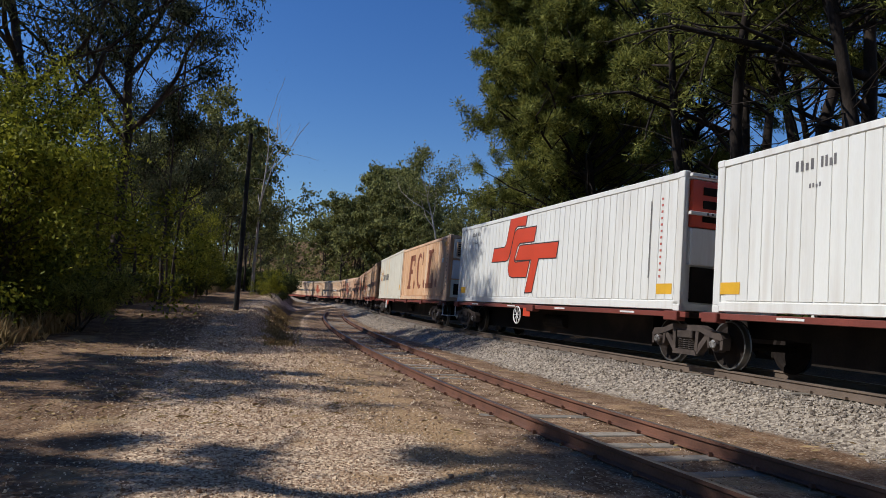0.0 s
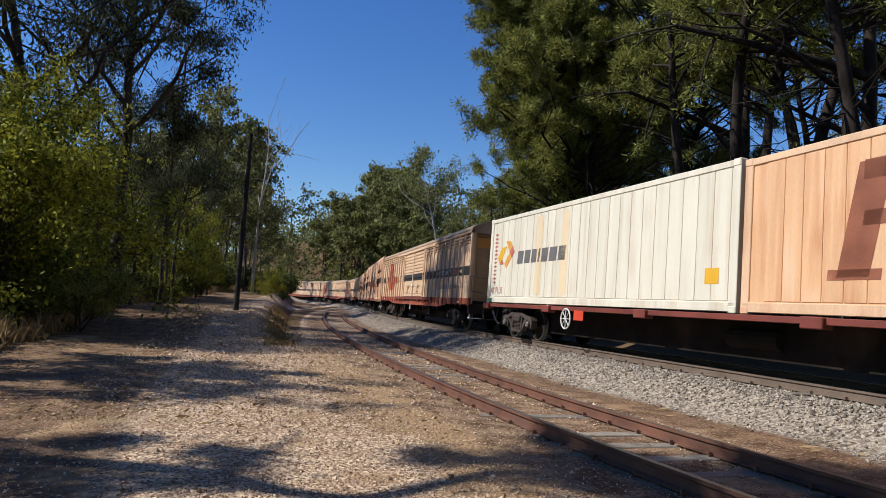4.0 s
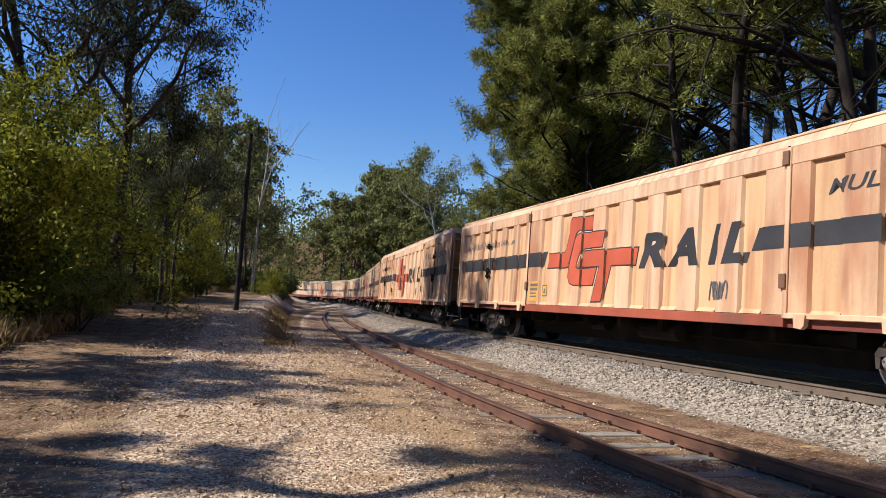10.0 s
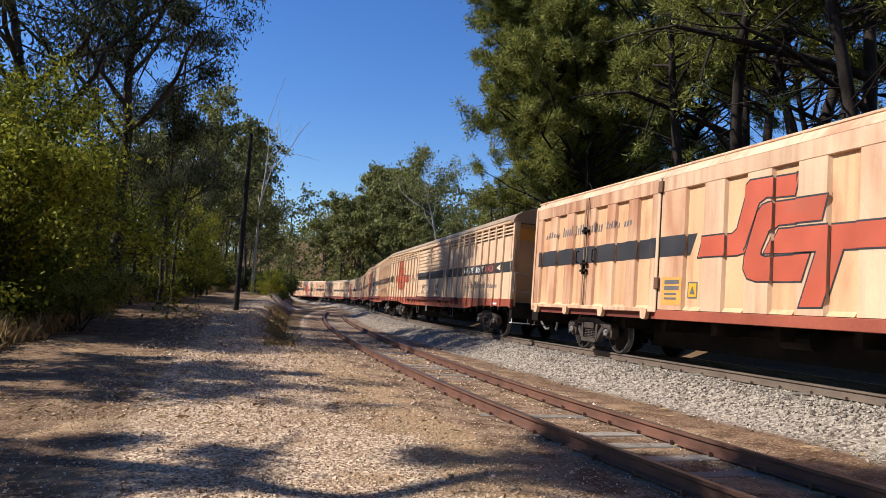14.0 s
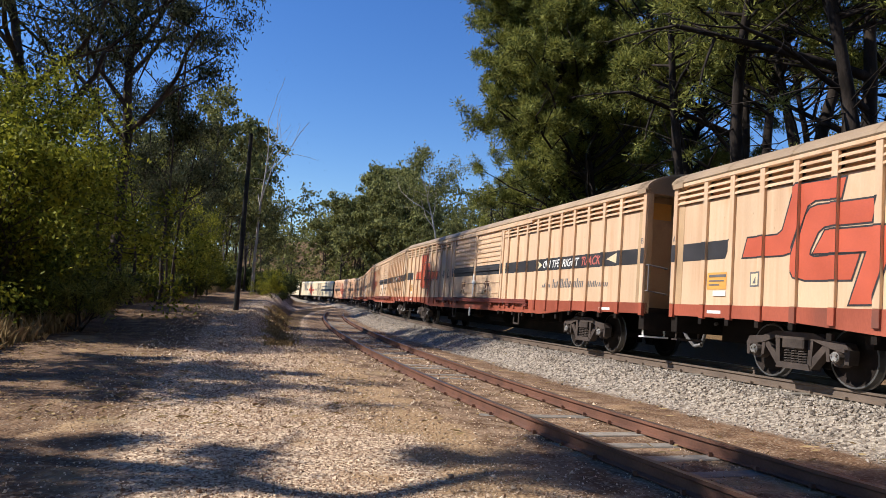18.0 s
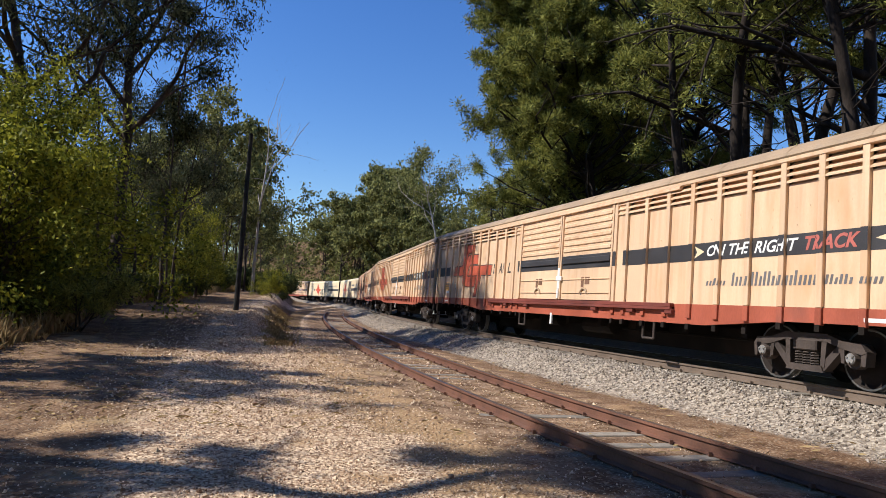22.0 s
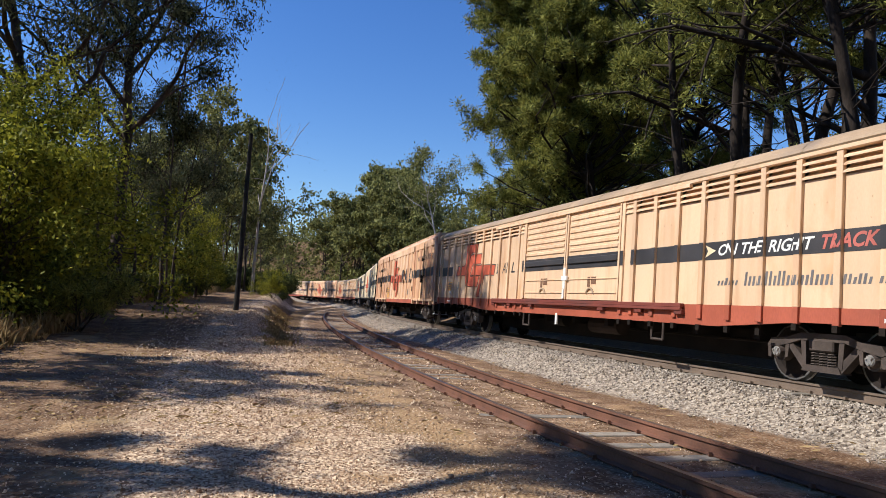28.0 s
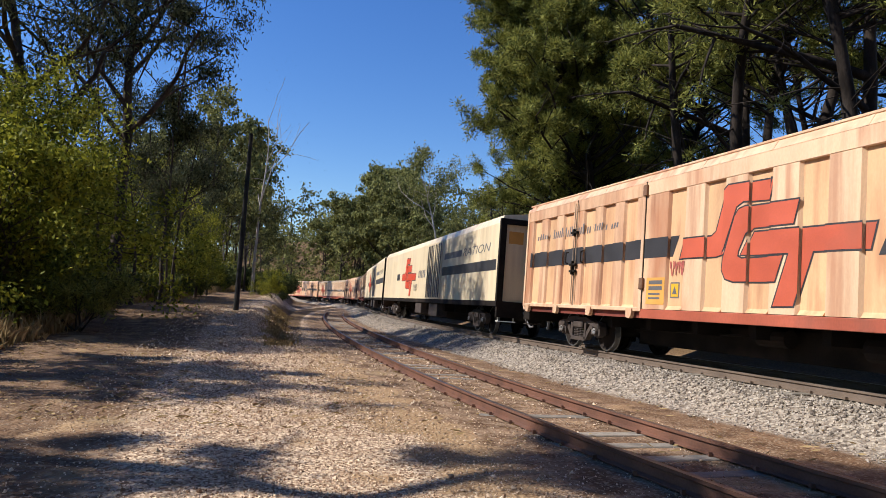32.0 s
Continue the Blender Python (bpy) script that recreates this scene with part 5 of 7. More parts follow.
def build_train():
    # articulated pair of wagons with long white containers
    w = tagged(flat_wagon(-7.35, 7.35, (-7.15 + 0.1, 6.3)), "oxide red skeletal container wagon with striped sills", "wagon", "wagons of the train")
    ride(w, 9.55, 6.5)
    w2 = tagged(flat_wagon(-7.35, 7.35, (-6.3,)), "oxide red skeletal container wagon sharing a bogie", "wagon", "wagons of the train")
    ride(w2, -5.35, 6.5)
    c1 = container("refrigerated_container", 14.08, WHITE, "long white refrigerated container with a large red emblem", "containers on the train", unit=RED_BRIGHT)
    prof = [(-9, 9, 1.206)]
    big = [[(3.60 + a * 1.25, (b - 1.25) * 1.32 + 1.42) for a, b in p] for p in EMBLEM]
    paint_emblem(big, prof, RED_BRIGHT, c1, "bright red slanted emblem stroke", 0.035)
    for xa, xb, za, zb in ((5.75, 5.30, 3.50, 3.64), (5.22, 4.90, 3.50, 3.64), (5.5, 5.2, 3.22, 3.28)):
        paint("number_bars", dashes(xa, xb, za, zb, 4, 7, 0.0), prof, GREYMARK, c1)
    for d in (-6.75, 6.2):
        paint("yellow_decal", [rect(d, d + 0.55, 1.40, 1.62)], prof, YELLOW, c1, "yellow warning decal")
    paint("caution_bar", dashes(-5.86, -5.92, 1.75, 3.45, 1, 3, 0.0), prof, GREYMARK, c1, "thin grey upright illegible lettering")
    for k in range(13):
        paint("hazard_tick", [rect(-6.33, -6.26, 1.75 + k * 0.14, 1.80 + k * 0.14)], prof, PINKMARK, c1)
    ride(c1, 9.66, 6.5)
    c0 = container("refrigerated_container", 14.08, WHITE, "long white refrigerated container with dark numbers", "containers on the train", unit=RED_BRIGHT)
    for xa, xb, za, zb in ((5.05, 4.62, 3.42, 3.60), (4.52, 4.18, 3.42, 3.60), (4.75, 4.48, 3.12, 3.19)):
        paint("number_bars", dashes(xa, xb, za, zb, 4, 7, 0.0), prof, GREYMARK, c0, "dark illegible number")
    paint("yellow_decal", [rect(6.3, 6.85, 1.40, 1.62)], prof, YELLOW, c0, "yellow warning decal")
    ride(c0, -5.42, 6.5)
    # flat wagon with a peach and an ivory container
    w3 = tagged(flat_wagon(-12.2, 12.2, (-9.5, 9.5), False), "rusty red flat wagon under two containers", "wagon", "wagons of the train")
    build_ends(w3, 12.2, 0.45)
    ride(w3, 30.1, 9.5)
    f = container("refrigerated_container", 11.3, PEACH, "faded peach container with worn brown markings", "containers on the train", z1=3.85, groove=0.42, unit=IVORY, edge=CREAM_WORN)
    # large worn serif strokes, drawn as plain slabs, an open ring and round dots
    k = lambda d: -5.65 + d
    slabs = [rect(k(9.20), k(8.62), 1.66, 3.38, 0.38), rect(k(8.75), k(7.55), 3.10, 3.40, 0.02), rect(k(7.75), k(7.52), 2.80, 3.2, 0.02), rect(k(8.75), k(8.05), 2.42, 2.64, 0.04), rect(k(9.38), k(8.42), 1.62, 1.78, 0.02),
             rect(k(4.42), k(3.86), 1.68, 3.30, 0.36), rect(k(4.28), k(3.18), 3.26, 3.43), rect(k(4.58), k(2.95), 1.62, 1.86), rect(k(3.22), k(2.92), 1.72, 2.32, -0.06)]
    for sl in slabs:
        paint("marking_slab", [sl], prof, BROWN_MARK, f, "worn brown slab marking")
    ring = []
    for i in range(22):
        ang = [radians(48 + (i + e) * 11.6) for e in (0, 1)]
        wide = 0.20 + 0.22 * math.sin(min(1.0, i / 21) * math.pi)
        pts = [(k(6.20 - 0.74 * math.cos(q) + 0.10 * math.sin(q)), 2.52 + 0.90 * math.sin(q)) for q in ang]
        inn = [(k(6.20 - (0.74 - wide) * math.cos(q) + 0.10 * math.sin(q)), 2.52 + (0.90 - wide * 0.7) * math.sin(q)) for q in ang]
        ring.append([pts[0], pts[1], inn[1], inn[0]])
    paint("marking_ring", ring, prof, BROWN_MARK, f, "worn brown open ring marking")
    paint("marking_slab", [rect(k(5.62), k(5.44), 2.78, 3.42, 0.02)], prof, BROWN_MARK, f, "worn brown slab marking")
    for d in (7.48, 4.98, 2.32):
        paint("marking_dot", [[(k(d) + 0.19 * math.cos(q), 1.84 + 0.21 * math.sin(q)) for q in np.linspace(0, 2 * math.pi, 16, endpoint=False)]], prof, BROWN_MARK, f, "worn brown round dot")
    paint("lettering", word("40'", k(1.15), k(0.70), 1.32, 1.54), prof, BROWN_MARK, f, lift=0.007)
    paint("small_label", [rect(k(1.28), k(1.02), 2.72, 2.92)], prof, WHITEMARK, f, "small pale paper label", lift=0.007)
    paint("yellow_decal", [rect(k(1.05), k(0.52), 3.42, 3.60)], prof, AMBER, f, "worn amber warning decal", lift=0.007)
    for i in range(13):
        paint("rust_tick", [rect(k(0.42), k(0.33), 1.5 + i * 0.165, 1.56 + i * 0.165)], prof, ROOF_RUST, f)
    ride(f, 24.0, 5.0)
    a = container("refrigerated_container", 12.3, IVORY, "ivory white container with grey and yellow markings", "containers on the train", z1=3.92, groove=0.48)
    q = lambda d: -6.15 + d
    paint("diamond_band", [[(q(11.55), 2.58), (q(11.24), 2.90), (q(10.83), 2.93), (q(11.18), 2.52), (q(11.36), 2.35)]], prof, YELLOW, a, "faded yellow band of a diamond mark")
    paint("diamond_band", [[(q(10.92), 3.12), (q(10.54), 3.08), (q(10.19), 2.72), (q(10.80), 2.19), (q(10.98), 2.36), (q(10.60), 2.70)]], prof, AMBER, a, "faded amber band of a diamond mark")
    paint("diamond_tip", [[(q(10.58), 2.72), (q(10.40), 2.90), (q(10.19), 2.72), (q(10.38), 2.54)]], prof, PINKMARK, a, lift=0.009)
    paint("diamond_tip", [[(q(11.36), 2.35), (q(11.18), 2.52), (q(11.02), 2.35)]], prof, PINKMARK, a, lift=0.009)
    xx = 9.95
    for wd in (0.42, 0.40, 0.36, 0.12, 0.42, 0.46, 0.42):
        paint("name_bar", [rect(q(xx), q(xx - wd), 2.32, 2.72, 0.06)], prof, GREYMARK, a, "grey name bar")
        xx -= wd + 0.1
    for i in range(13):
        z = 1.75 + i * 0.135
        paint("arrow_mark", [[(q(11.90), z), (q(11.72), z + 0.05), (q(11.72), z + 0.02), (q(11.62), z + 0.02), (q(11.62), z - 0.02), (q(11.72), z - 0.02), (q(11.72), z - 0.05)]], prof, PINKMARK, a)
    paint("lettering", word("40' PLUS", q(12.0), q(11.0), 1.38, 1.60, 0.0, 0.0), prof, PINKMARK, a, "pink lettering")
    paint("green_patch", [rect(q(12.2), q(11.85), 1.08, 1.22)], [(-9, 9, 1.222)], GREENMARK, a)
    paint("yellow_decal", [rect(q(0.5), q(0.9), 1.6, 1.9)], prof, YELLOW, a)
    for d in (6.6, 8.2):
        paint("beige_panel", [rect(q(d + 0.4), q(d), 1.35, 3.7)], prof, CREAM_PALE, a, "beige repair panel")
    ride(a, 35.92, 5.0)

    lv, lprof, LX = louvre_van(ROOF, CREAM)
    tagged(lv, "cream louvred van with red sole plate, charcoal band and emblem", "freight van", "wagons of the train")
    mv, mprof, MX = ribbed_van(CREAM_WORN)
    tagged(mv, "rust-streaked cream ribbed van with emblem and charcoal band", "freight van", "wagons of the train")
    iv = insulated_van()
    tagged(iv, "smooth pale cream insulated van with red emblem", "freight van", "wagons of the train")
    base = pose(0, 0, 0)
    vans = [("l", 54.35), ("m", 77.64), ("m", 100.75), ("l", 123.98), ("l", 147.27), ("l", 170.6), ("l", 193.7), ("l", 216.7), ("m", 239.75), ("i", 264.2), ("i", 289.4), ("l", 313.9), ("m", 337.3), ("l", 360.7), ("m", 384.1), ("l", 407.5)]
    firsts = {"l": lv, "m": mv, "i": iv}
    used = set()
    for i, (kind, u) in enumerate(vans):
        ob = firsts[kind] if kind not in used else copy_thing(firsts[kind], base)
        used.add(kind)
        tags = {1: ((MX(7.50), 1.25, 0.55, 0.4, 3, GREYMARK, mprof),), 6: ((LX(2.7), 1.25, 0.9, 0.5, 4, GREYMARK, lprof), (LX(1.55), 1.22, 0.8, 0.55, 5, WHITEMARK, lprof), (LX(22.1), 1.0, 1.3, 0.16, 6, WHITEMARK, lprof), (LX(3.9), 1.22, 1.0, 0.25, 12, GREYMARK, lprof)),
                8: ((MX(1.5), 1.25, 0.8, 0.5, 7, GREYMARK, mprof), (MX(14.7), 1.75, 0.5, 0.3, 8, PINKMARK, mprof)), 5: ((LX(21.9), 1.0, 1.1, 0.15, 9, WHITEMARK, lprof),), 9: ((2.0, 1.5, 1.0, 0.35, 10, GREYMARK, [(-12, 12, 1.42)]),)}
        for x, z, w, h, seed, mat, pr in tags.get(i, ()):
            scribble(ob, x, z, w, h, seed, mat, "sprayed graffiti stroke", pr)
        ride(ob, u, {"l": LV / 2 - 3.0, "m": MV / 2 - 3.06, "i": IV / 2 - 3.1}[kind])
    return lprof, LX, mprof, MX


LPROF, LX, MPROF, MX = build_train()

SPEED, GAIN, LEAN = 7.1482, 0.0236, 0.019


def gone(t):
    return SPEED * t + GAIN * t * t / 2


def wagon_pose(u, pivot, t):
    s = u - gone(t)
    ax, ay, _ = along(MAIN, s - pivot, MAIN_MID)
    bx, by, _ = along(MAIN, s + pivot, MAIN_MID)
    rz = math.degrees(math.atan2(by - ay, bx - ax))
    return pose((ax + bx) / 2, (ay + by) / 2, RAIL_M, math.degrees(LEAN), 0, rz)


def motions():
    times = [i * 0.5 for i in range(65)]
    for ob, u, pivot in RIDERS:
        walk(ob, [(t, wagon_pose(u, pivot, t)) for t in times])
    spins = [(2 * i / FPS, math.degrees(-gone(2 * i / FPS) / WHEEL_R)) for i in range(16 * 30 + 1)]
    for ob, u, pivot in RIDERS:
        for bogie in ob.children:
            if not bogie.name.startswith("bogie"):
                continue
            for ws in bogie.children:
                if ws.name.startswith("wheelset"):
                    x = ws.matrix_basis.translation.x
                    walk(ws, [(t, pose(x, 0, WHEEL_R, 0, a, 0)) for t, a in spins])

# ---------------------------------------------------------------- loose stone
OCTA_V = np.array([(1, 0, 0), (-1, 0, 0), (0, 1, 0), (0, -1, 0), (0, 0, 1), (0, 0, -1)], float)
OCTA_F = np.array([(0, 2, 4), (2, 1, 4), (1, 3, 4), (3, 0, 4), (2, 0, 5), (1, 2, 5), (3, 1, 5), (0, 3, 5)])


def scatter_stones(name, x, y, z, size, mat, label, category):
    """Angular stones lying at the places given, one object of many pieces."""
    rng = np.random.default_rng(11)
    n = len(x)
    v = OCTA_V[None] * rng.uniform(0.6, 1.25, (n, 6, 1)) * size[:, None, None]
    v[:, :, 2] *= 0.95
    v[:, :, 0] += rng.normal(0, 0.22, (n, 6)) * size[:, None]
    v[:, :, 1] += rng.normal(0, 0.22, (n, 6)) * size[:, None]
    a, b = rng.uniform(0, 6.283, n), rng.uniform(-0.7, 0.7, n)
    ca, sa, cb, sb = np.cos(a)[:, None], np.sin(a)[:, None], np.cos(b)[:, None], np.sin(b)[:, None]
    px, py, pz = v[..., 0], v[..., 1], v[..., 2]
    py, pz = py * cb - pz * sb, py * sb + pz * cb
    px, py = px * ca - py * sa, px * sa + py * ca
    v = np.stack([px + x[:, None], py + y[:, None], pz + z[:, None]], -1).reshape(-1, 3)
    f = (OCTA_F[None] + 6 * np.arange(n)[:, None, None]).reshape(-1, 3)
    return tagged(new(name, mesh_of(name, v, f, mat)), label, category, kind="stuff")


def stones():
    rng = np.random.default_rng(3)
    # ballast shoulder of the main line
    n = 42000
    s = -13 + 75 * rng.random(n) ** 1.9
    lat = rng.triangular(-2.6, 2.0, 3.05, n)
    cx = np.interp(s, RUN, MAIN[0]) - (lat + MAIN_MID) * np.cos(np.interp(s, RUN, MAIN[2]))
    cy = np.interp(s, RUN, MAIN[1]) - (lat + MAIN_MID) * np.sin(np.interp(s, RUN, MAIN[2]))
    ok = (np.abs(np.abs(lat) - GAUGE / 2) > 0.10)
    cx, cy, lat = cx[ok], cy[ok], lat[ok]
    size = rng.uniform(0.018, 0.036, len(cx))
    scatter_stones("ballast", cx, cy, ground_z(cx, cy) + size * 0.25, size, STONE, "grey and tan crushed stone ballast beside the rails", "ballast")
    # chips on the road and in the siding
    n = 36000
    y = 4.6 + 30 * rng.random(n) ** 2.1
    sx = np.interp(y, SIDE[1][(RUN > -40) & (RUN < 100)], SIDE[0][(RUN > -40) & (RUN < 100)])
    d = np.concatenate([rng.normal(3.9, 1.0, n * 2 // 3), rng.uniform(-1.6, 7.0, n - n * 2 // 3)])
    x = sx - SIDE_MID - d
    size = rng.uniform(0.007, 0.021, n) * (1 + (rng.random(n) > 0.97)) * np.clip(y / 11, 0.65, 1.4)
    ok = (np.abs(np.abs(d) - GAUGE / 2) > 0.09)
    scatter_stones("gravel", x[ok], y[ok], (ground_z(x, y) + size * 0.3)[ok], size[ok], GRAVEL, "scattered brown and pale gravel chips on dirt", "gravel")


stones()


def litter():
    """Twigs, bark strips and dead leaves on the ground."""
    rng = np.random.default_rng(8)
    n = 9000
    y = 8 + 45 * rng.random(n) ** 1.4
    sx = np.interp(y, SIDE[1][(RUN > -40) & (RUN < 100)], SIDE[0][(RUN > -40) & (RUN < 100)])
    x = sx - np.where(rng.random(n) < 0.75, rng.normal(9, 3.2, n), rng.uniform(-2.5, 8, n))
    z = ground_z(x, y) + 0.012
    ln, wd, a = rng.uniform(0.02, 0.09, n), rng.uniform(0.003, 0.010, n), rng.uniform(0, 6.283, n)
    ux, uy = np.cos(a) * ln, np.sin(a) * ln
    wx, wy = -np.sin(a) * wd, np.cos(a) * wd
    lift = rng.uniform(0, 0.03, n)
    v = np.stack([np.stack([x - ux, y - uy, z], -1), np.stack([x + wx, y + wy, z + lift], -1), np.stack([x + ux, y + uy, z + lift], -1), np.stack([x - wx, y - wy, z + 0.004], -1)], 1).reshape(-1, 3)
    f = np.arange(4 * n).reshape(n, 4)
    tagged(new("leaf_litter", mesh_of("leaf_litter", v, f, STRAW)), "dead leaves, bark strips and twigs on dirt", "leaf litter", kind="stuff")


litter()


def dry_grass():
    rng = np.random.default_rng(4)
    tufts = 1500
    ty = 9 + 60 * rng.random(tufts) ** 1.5
    sx = np.interp(ty, SIDE[1][(RUN > -40) & (RUN < 160)], SIDE[0][(RUN > -40) & (RUN < 160)])
    tx = sx - SIDE_MID - np.abs(rng.normal(0, 2.3, tufts)) - 9.6
    n_bank = 90     # along the edge of the cut bank
    by0 = 20 + 26 * rng.random(n_bank)
    bx0 = np.interp(by0, SIDE[1][(RUN > -40) & (RUN < 160)], SIDE[0][(RUN > -40) & (RUN < 160)]) - SIDE_MID - rng.uniform(3.05, 3.7, n_bank)
    tx, ty, tufts = np.concatenate([tx, bx0]), np.concatenate([ty, by0]), tufts + n_bank
    per = 26
    x = np.repeat(tx, per) + rng.normal(0, 0.16, tufts * per)
    y = np.repeat(ty, per) + rng.normal(0, 0.16, tufts * per)
    n = len(x)
    z = ground_z(x, y)
    h = np.repeat(np.where(np.arange(tufts) < tufts - n_bank, rng.uniform(0.18, 0.75, tufts), rng.uniform(0.05, 0.20, tufts)), per) * rng.uniform(0.5, 1.1, n)
    a, lean = rng.uniform(0, 6.283, n), rng.uniform(0.1, 0.75, n)
    tipx, tipy, tipz = x + np.cos(a) * lean * h, y + np.sin(a) * lean * h, z + h * np.sqrt(1 - lean ** 2 * 0.8)
    w = 0.006 + 0.006 * rng.random(n)
    bx, by = -np.sin(a) * w, np.cos(a) * w
    mx, my, mz = (x + tipx) / 2 - np.cos(a) * 0.04, (y + tipy) / 2 - np.sin(a) * 0.04, (z + tipz) / 2 + 0.04
    v = np.stack([np.stack([x - bx, y - by, z - 0.03], -1), np.stack([x + bx, y + by, z - 0.03], -1), np.stack([mx + bx, my + by, mz], -1), np.stack([tipx, tipy, tipz], -1), np.stack([mx - bx, my - by, mz], -1)], 1).reshape(-1, 3)
    f = np.arange(5 * n).reshape(n, 5)
    tagged(new("dry_grass", mesh_of("dry_grass", v, f, STRAW)), "straw-coloured dry grass tufts along the verge", "grass", kind="stuff")


dry_grass()


# ---------------------------------------------------------------- trees
def tubes(segs, sides=6):
    """Tapered round pieces from rows of p, q, r at p, r at q."""
    big = [s for s in segs if s[2] > 0.035]
    out_v, out_f, base = [], [], 0
    for group, n in ((big, sides), ([s for s in segs if s[2] <= 0.035], 3)):
        if not group:
            continue
        p, q = np.array([s[0] for s in group]), np.array([s[1] for s in group])
        r0, r1 = np.array([s[2] for s in group]), np.array([s[3] for s in group])
        d = q - p
        d /= np.maximum(np.linalg.norm(d, axis=1, keepdims=True), 1e-9)
        ref = np.where(np.abs(d[:, 2:3]) > 0.9, np.array([[1.0, 0, 0]]), np.array([[0, 0, 1.0]]))
        u = np.cross(d, ref)
        u /= np.linalg.norm(u, axis=1, keepdims=True)
        w = np.cross(d, u)
        t = 2 * np.pi * np.arange(n) / n
        ring = np.cos(t)[None, :, None] * u[:, None] + np.sin(t)[None, :, None] * w[:, None]
        v = np.concatenate([p[:, None] + ring * r0[:, None, None], q[:, None] + ring * r1[:, None, None]], 1)
        k = len(group)
        i = np.arange(n)
        f = np.stack([i, (i + 1) % n, (i + 1) % n + n, i + n], -1)
        out_v.append(v.reshape(-1, 3))
        out_f.append((f[None] + (2 * n * np.arange(k))[:, None, None] + base).reshape(-1, 4))
        base += 2 * n * k
    return np.concatenate(out_v), np.concatenate(out_f)


def leaves(anchors, per, spread, length, width, hang, rng):
    """Small pointed leaves round the anchors, hanging by the given share."""
    c = np.repeat(np.asarray(anchors), per, 0)
    n = len(c)
    c = c + rng.normal(0, spread, (n, 3)) * np.array([1, 1, 0.8])
    d = rng.normal(0, 1, (n, 3))
    d /= np.linalg.norm(d, axis=1, keepdims=True)
    d[:, 2] -= hang
    d /= np.linalg.norm(d, axis=1, keepdims=True)
    s = np.cross(d, rng.normal(0, 1, (n, 3)))
    s /= np.maximum(np.linalg.norm(s, axis=1, keepdims=True), 1e-6)
    ln = (length * rng.uniform(0.6, 1.3, n))[:, None]
    wd = (width * rng.uniform(0.6, 1.3, n))[:, None]
    v = np.stack([c, c + d * ln * 0.45 + s * wd, c + d * ln, c + d * ln * 0.45 - s * wd], 1).reshape(-1, 3)
    return v, np.arange(4 * n).reshape(n, 4)


def needles(anchors, per, spread, length, width, rng):
    """Tufts of slim needles that point outward and up."""
    c = np.repeat(np.asarray(anchors), per, 0)
    n = len(c)
    d = rng.normal(0, 1, (n, 3))
    d[:, 2] += 0.45
    d /= np.linalg.norm(d, axis=1, keepdims=True)
    c = c + d * rng.uniform(0, spread, (n, 1)) + np.repeat(rng.normal(0, 0.14, (n // per, 3)), per, 0)
    s = np.cross(d, rng.normal(0, 1, (n, 3)))
    s /= np.maximum(np.linalg.norm(s, axis=1, keepdims=True), 1e-6)
    ln = (length * rng.uniform(0.6, 1.3, n))[:, None]
    v = np.stack([c + s * width, c + d * ln, c - s * width], 1).reshape(-1, 3)
    return v, np.arange(3 * n).reshape(n, 3)


def clumped(tips, size, least):
    """Keeps the twig ends of some parts of a crown and leaves gaps between them."""
    return [t for t in tips if noise.noise(Vector(t) / size) > least]


def grow(rng, p, d, length, r, depth, segs, tips, kids, wander, rise, keep=0.62):
    """A limb of a few bent pieces that bears smaller limbs."""
    k = 5 if depth >= 2 else 3
    step = length / k
    for i in range(k):
        d = d + rng.normal(0, wander, 3) + np.array([0, 0, rise])
        d = d / np.linalg.norm(d)
        q = p + d * step
        r2 = r * (0.86 if depth else 0.7)
        segs.append((p, q, r, r2))
        if depth == 0:
            tips.append(q)
            if i == 1:
                tips.append((p + q) / 2)
        elif i >= (1 if depth < 3 else 2):
            for _ in range(kids[depth] if i < k - 1 else kids[depth] + 1):
                e = d + rng.normal(0, 0.75, 3)
                e /= np.linalg.norm(e)
                grow(rng, q, e, length * keep * rng.uniform(0.6, 1.0), r2 * 0.58, depth - 1, segs, tips, kids, wander * 1.1, rise, keep)
        p, r = q, r2


def tree_thing(name, trunk_v, trunk_f, bark, crown_v, crown_f, leaf, label, group):
    root = tagged(new(name), label, "tree" if "shrub" not in name and "sapling" not in name else "shrub", group)
    part("trunk", mesh_of("trunk", trunk_v, trunk_f, bark, True), None, root)
    c = part("crown", mesh_of("crown", crown_v, crown_f, leaf), None, root)
    tagged(c, kind="stuff")
    return root


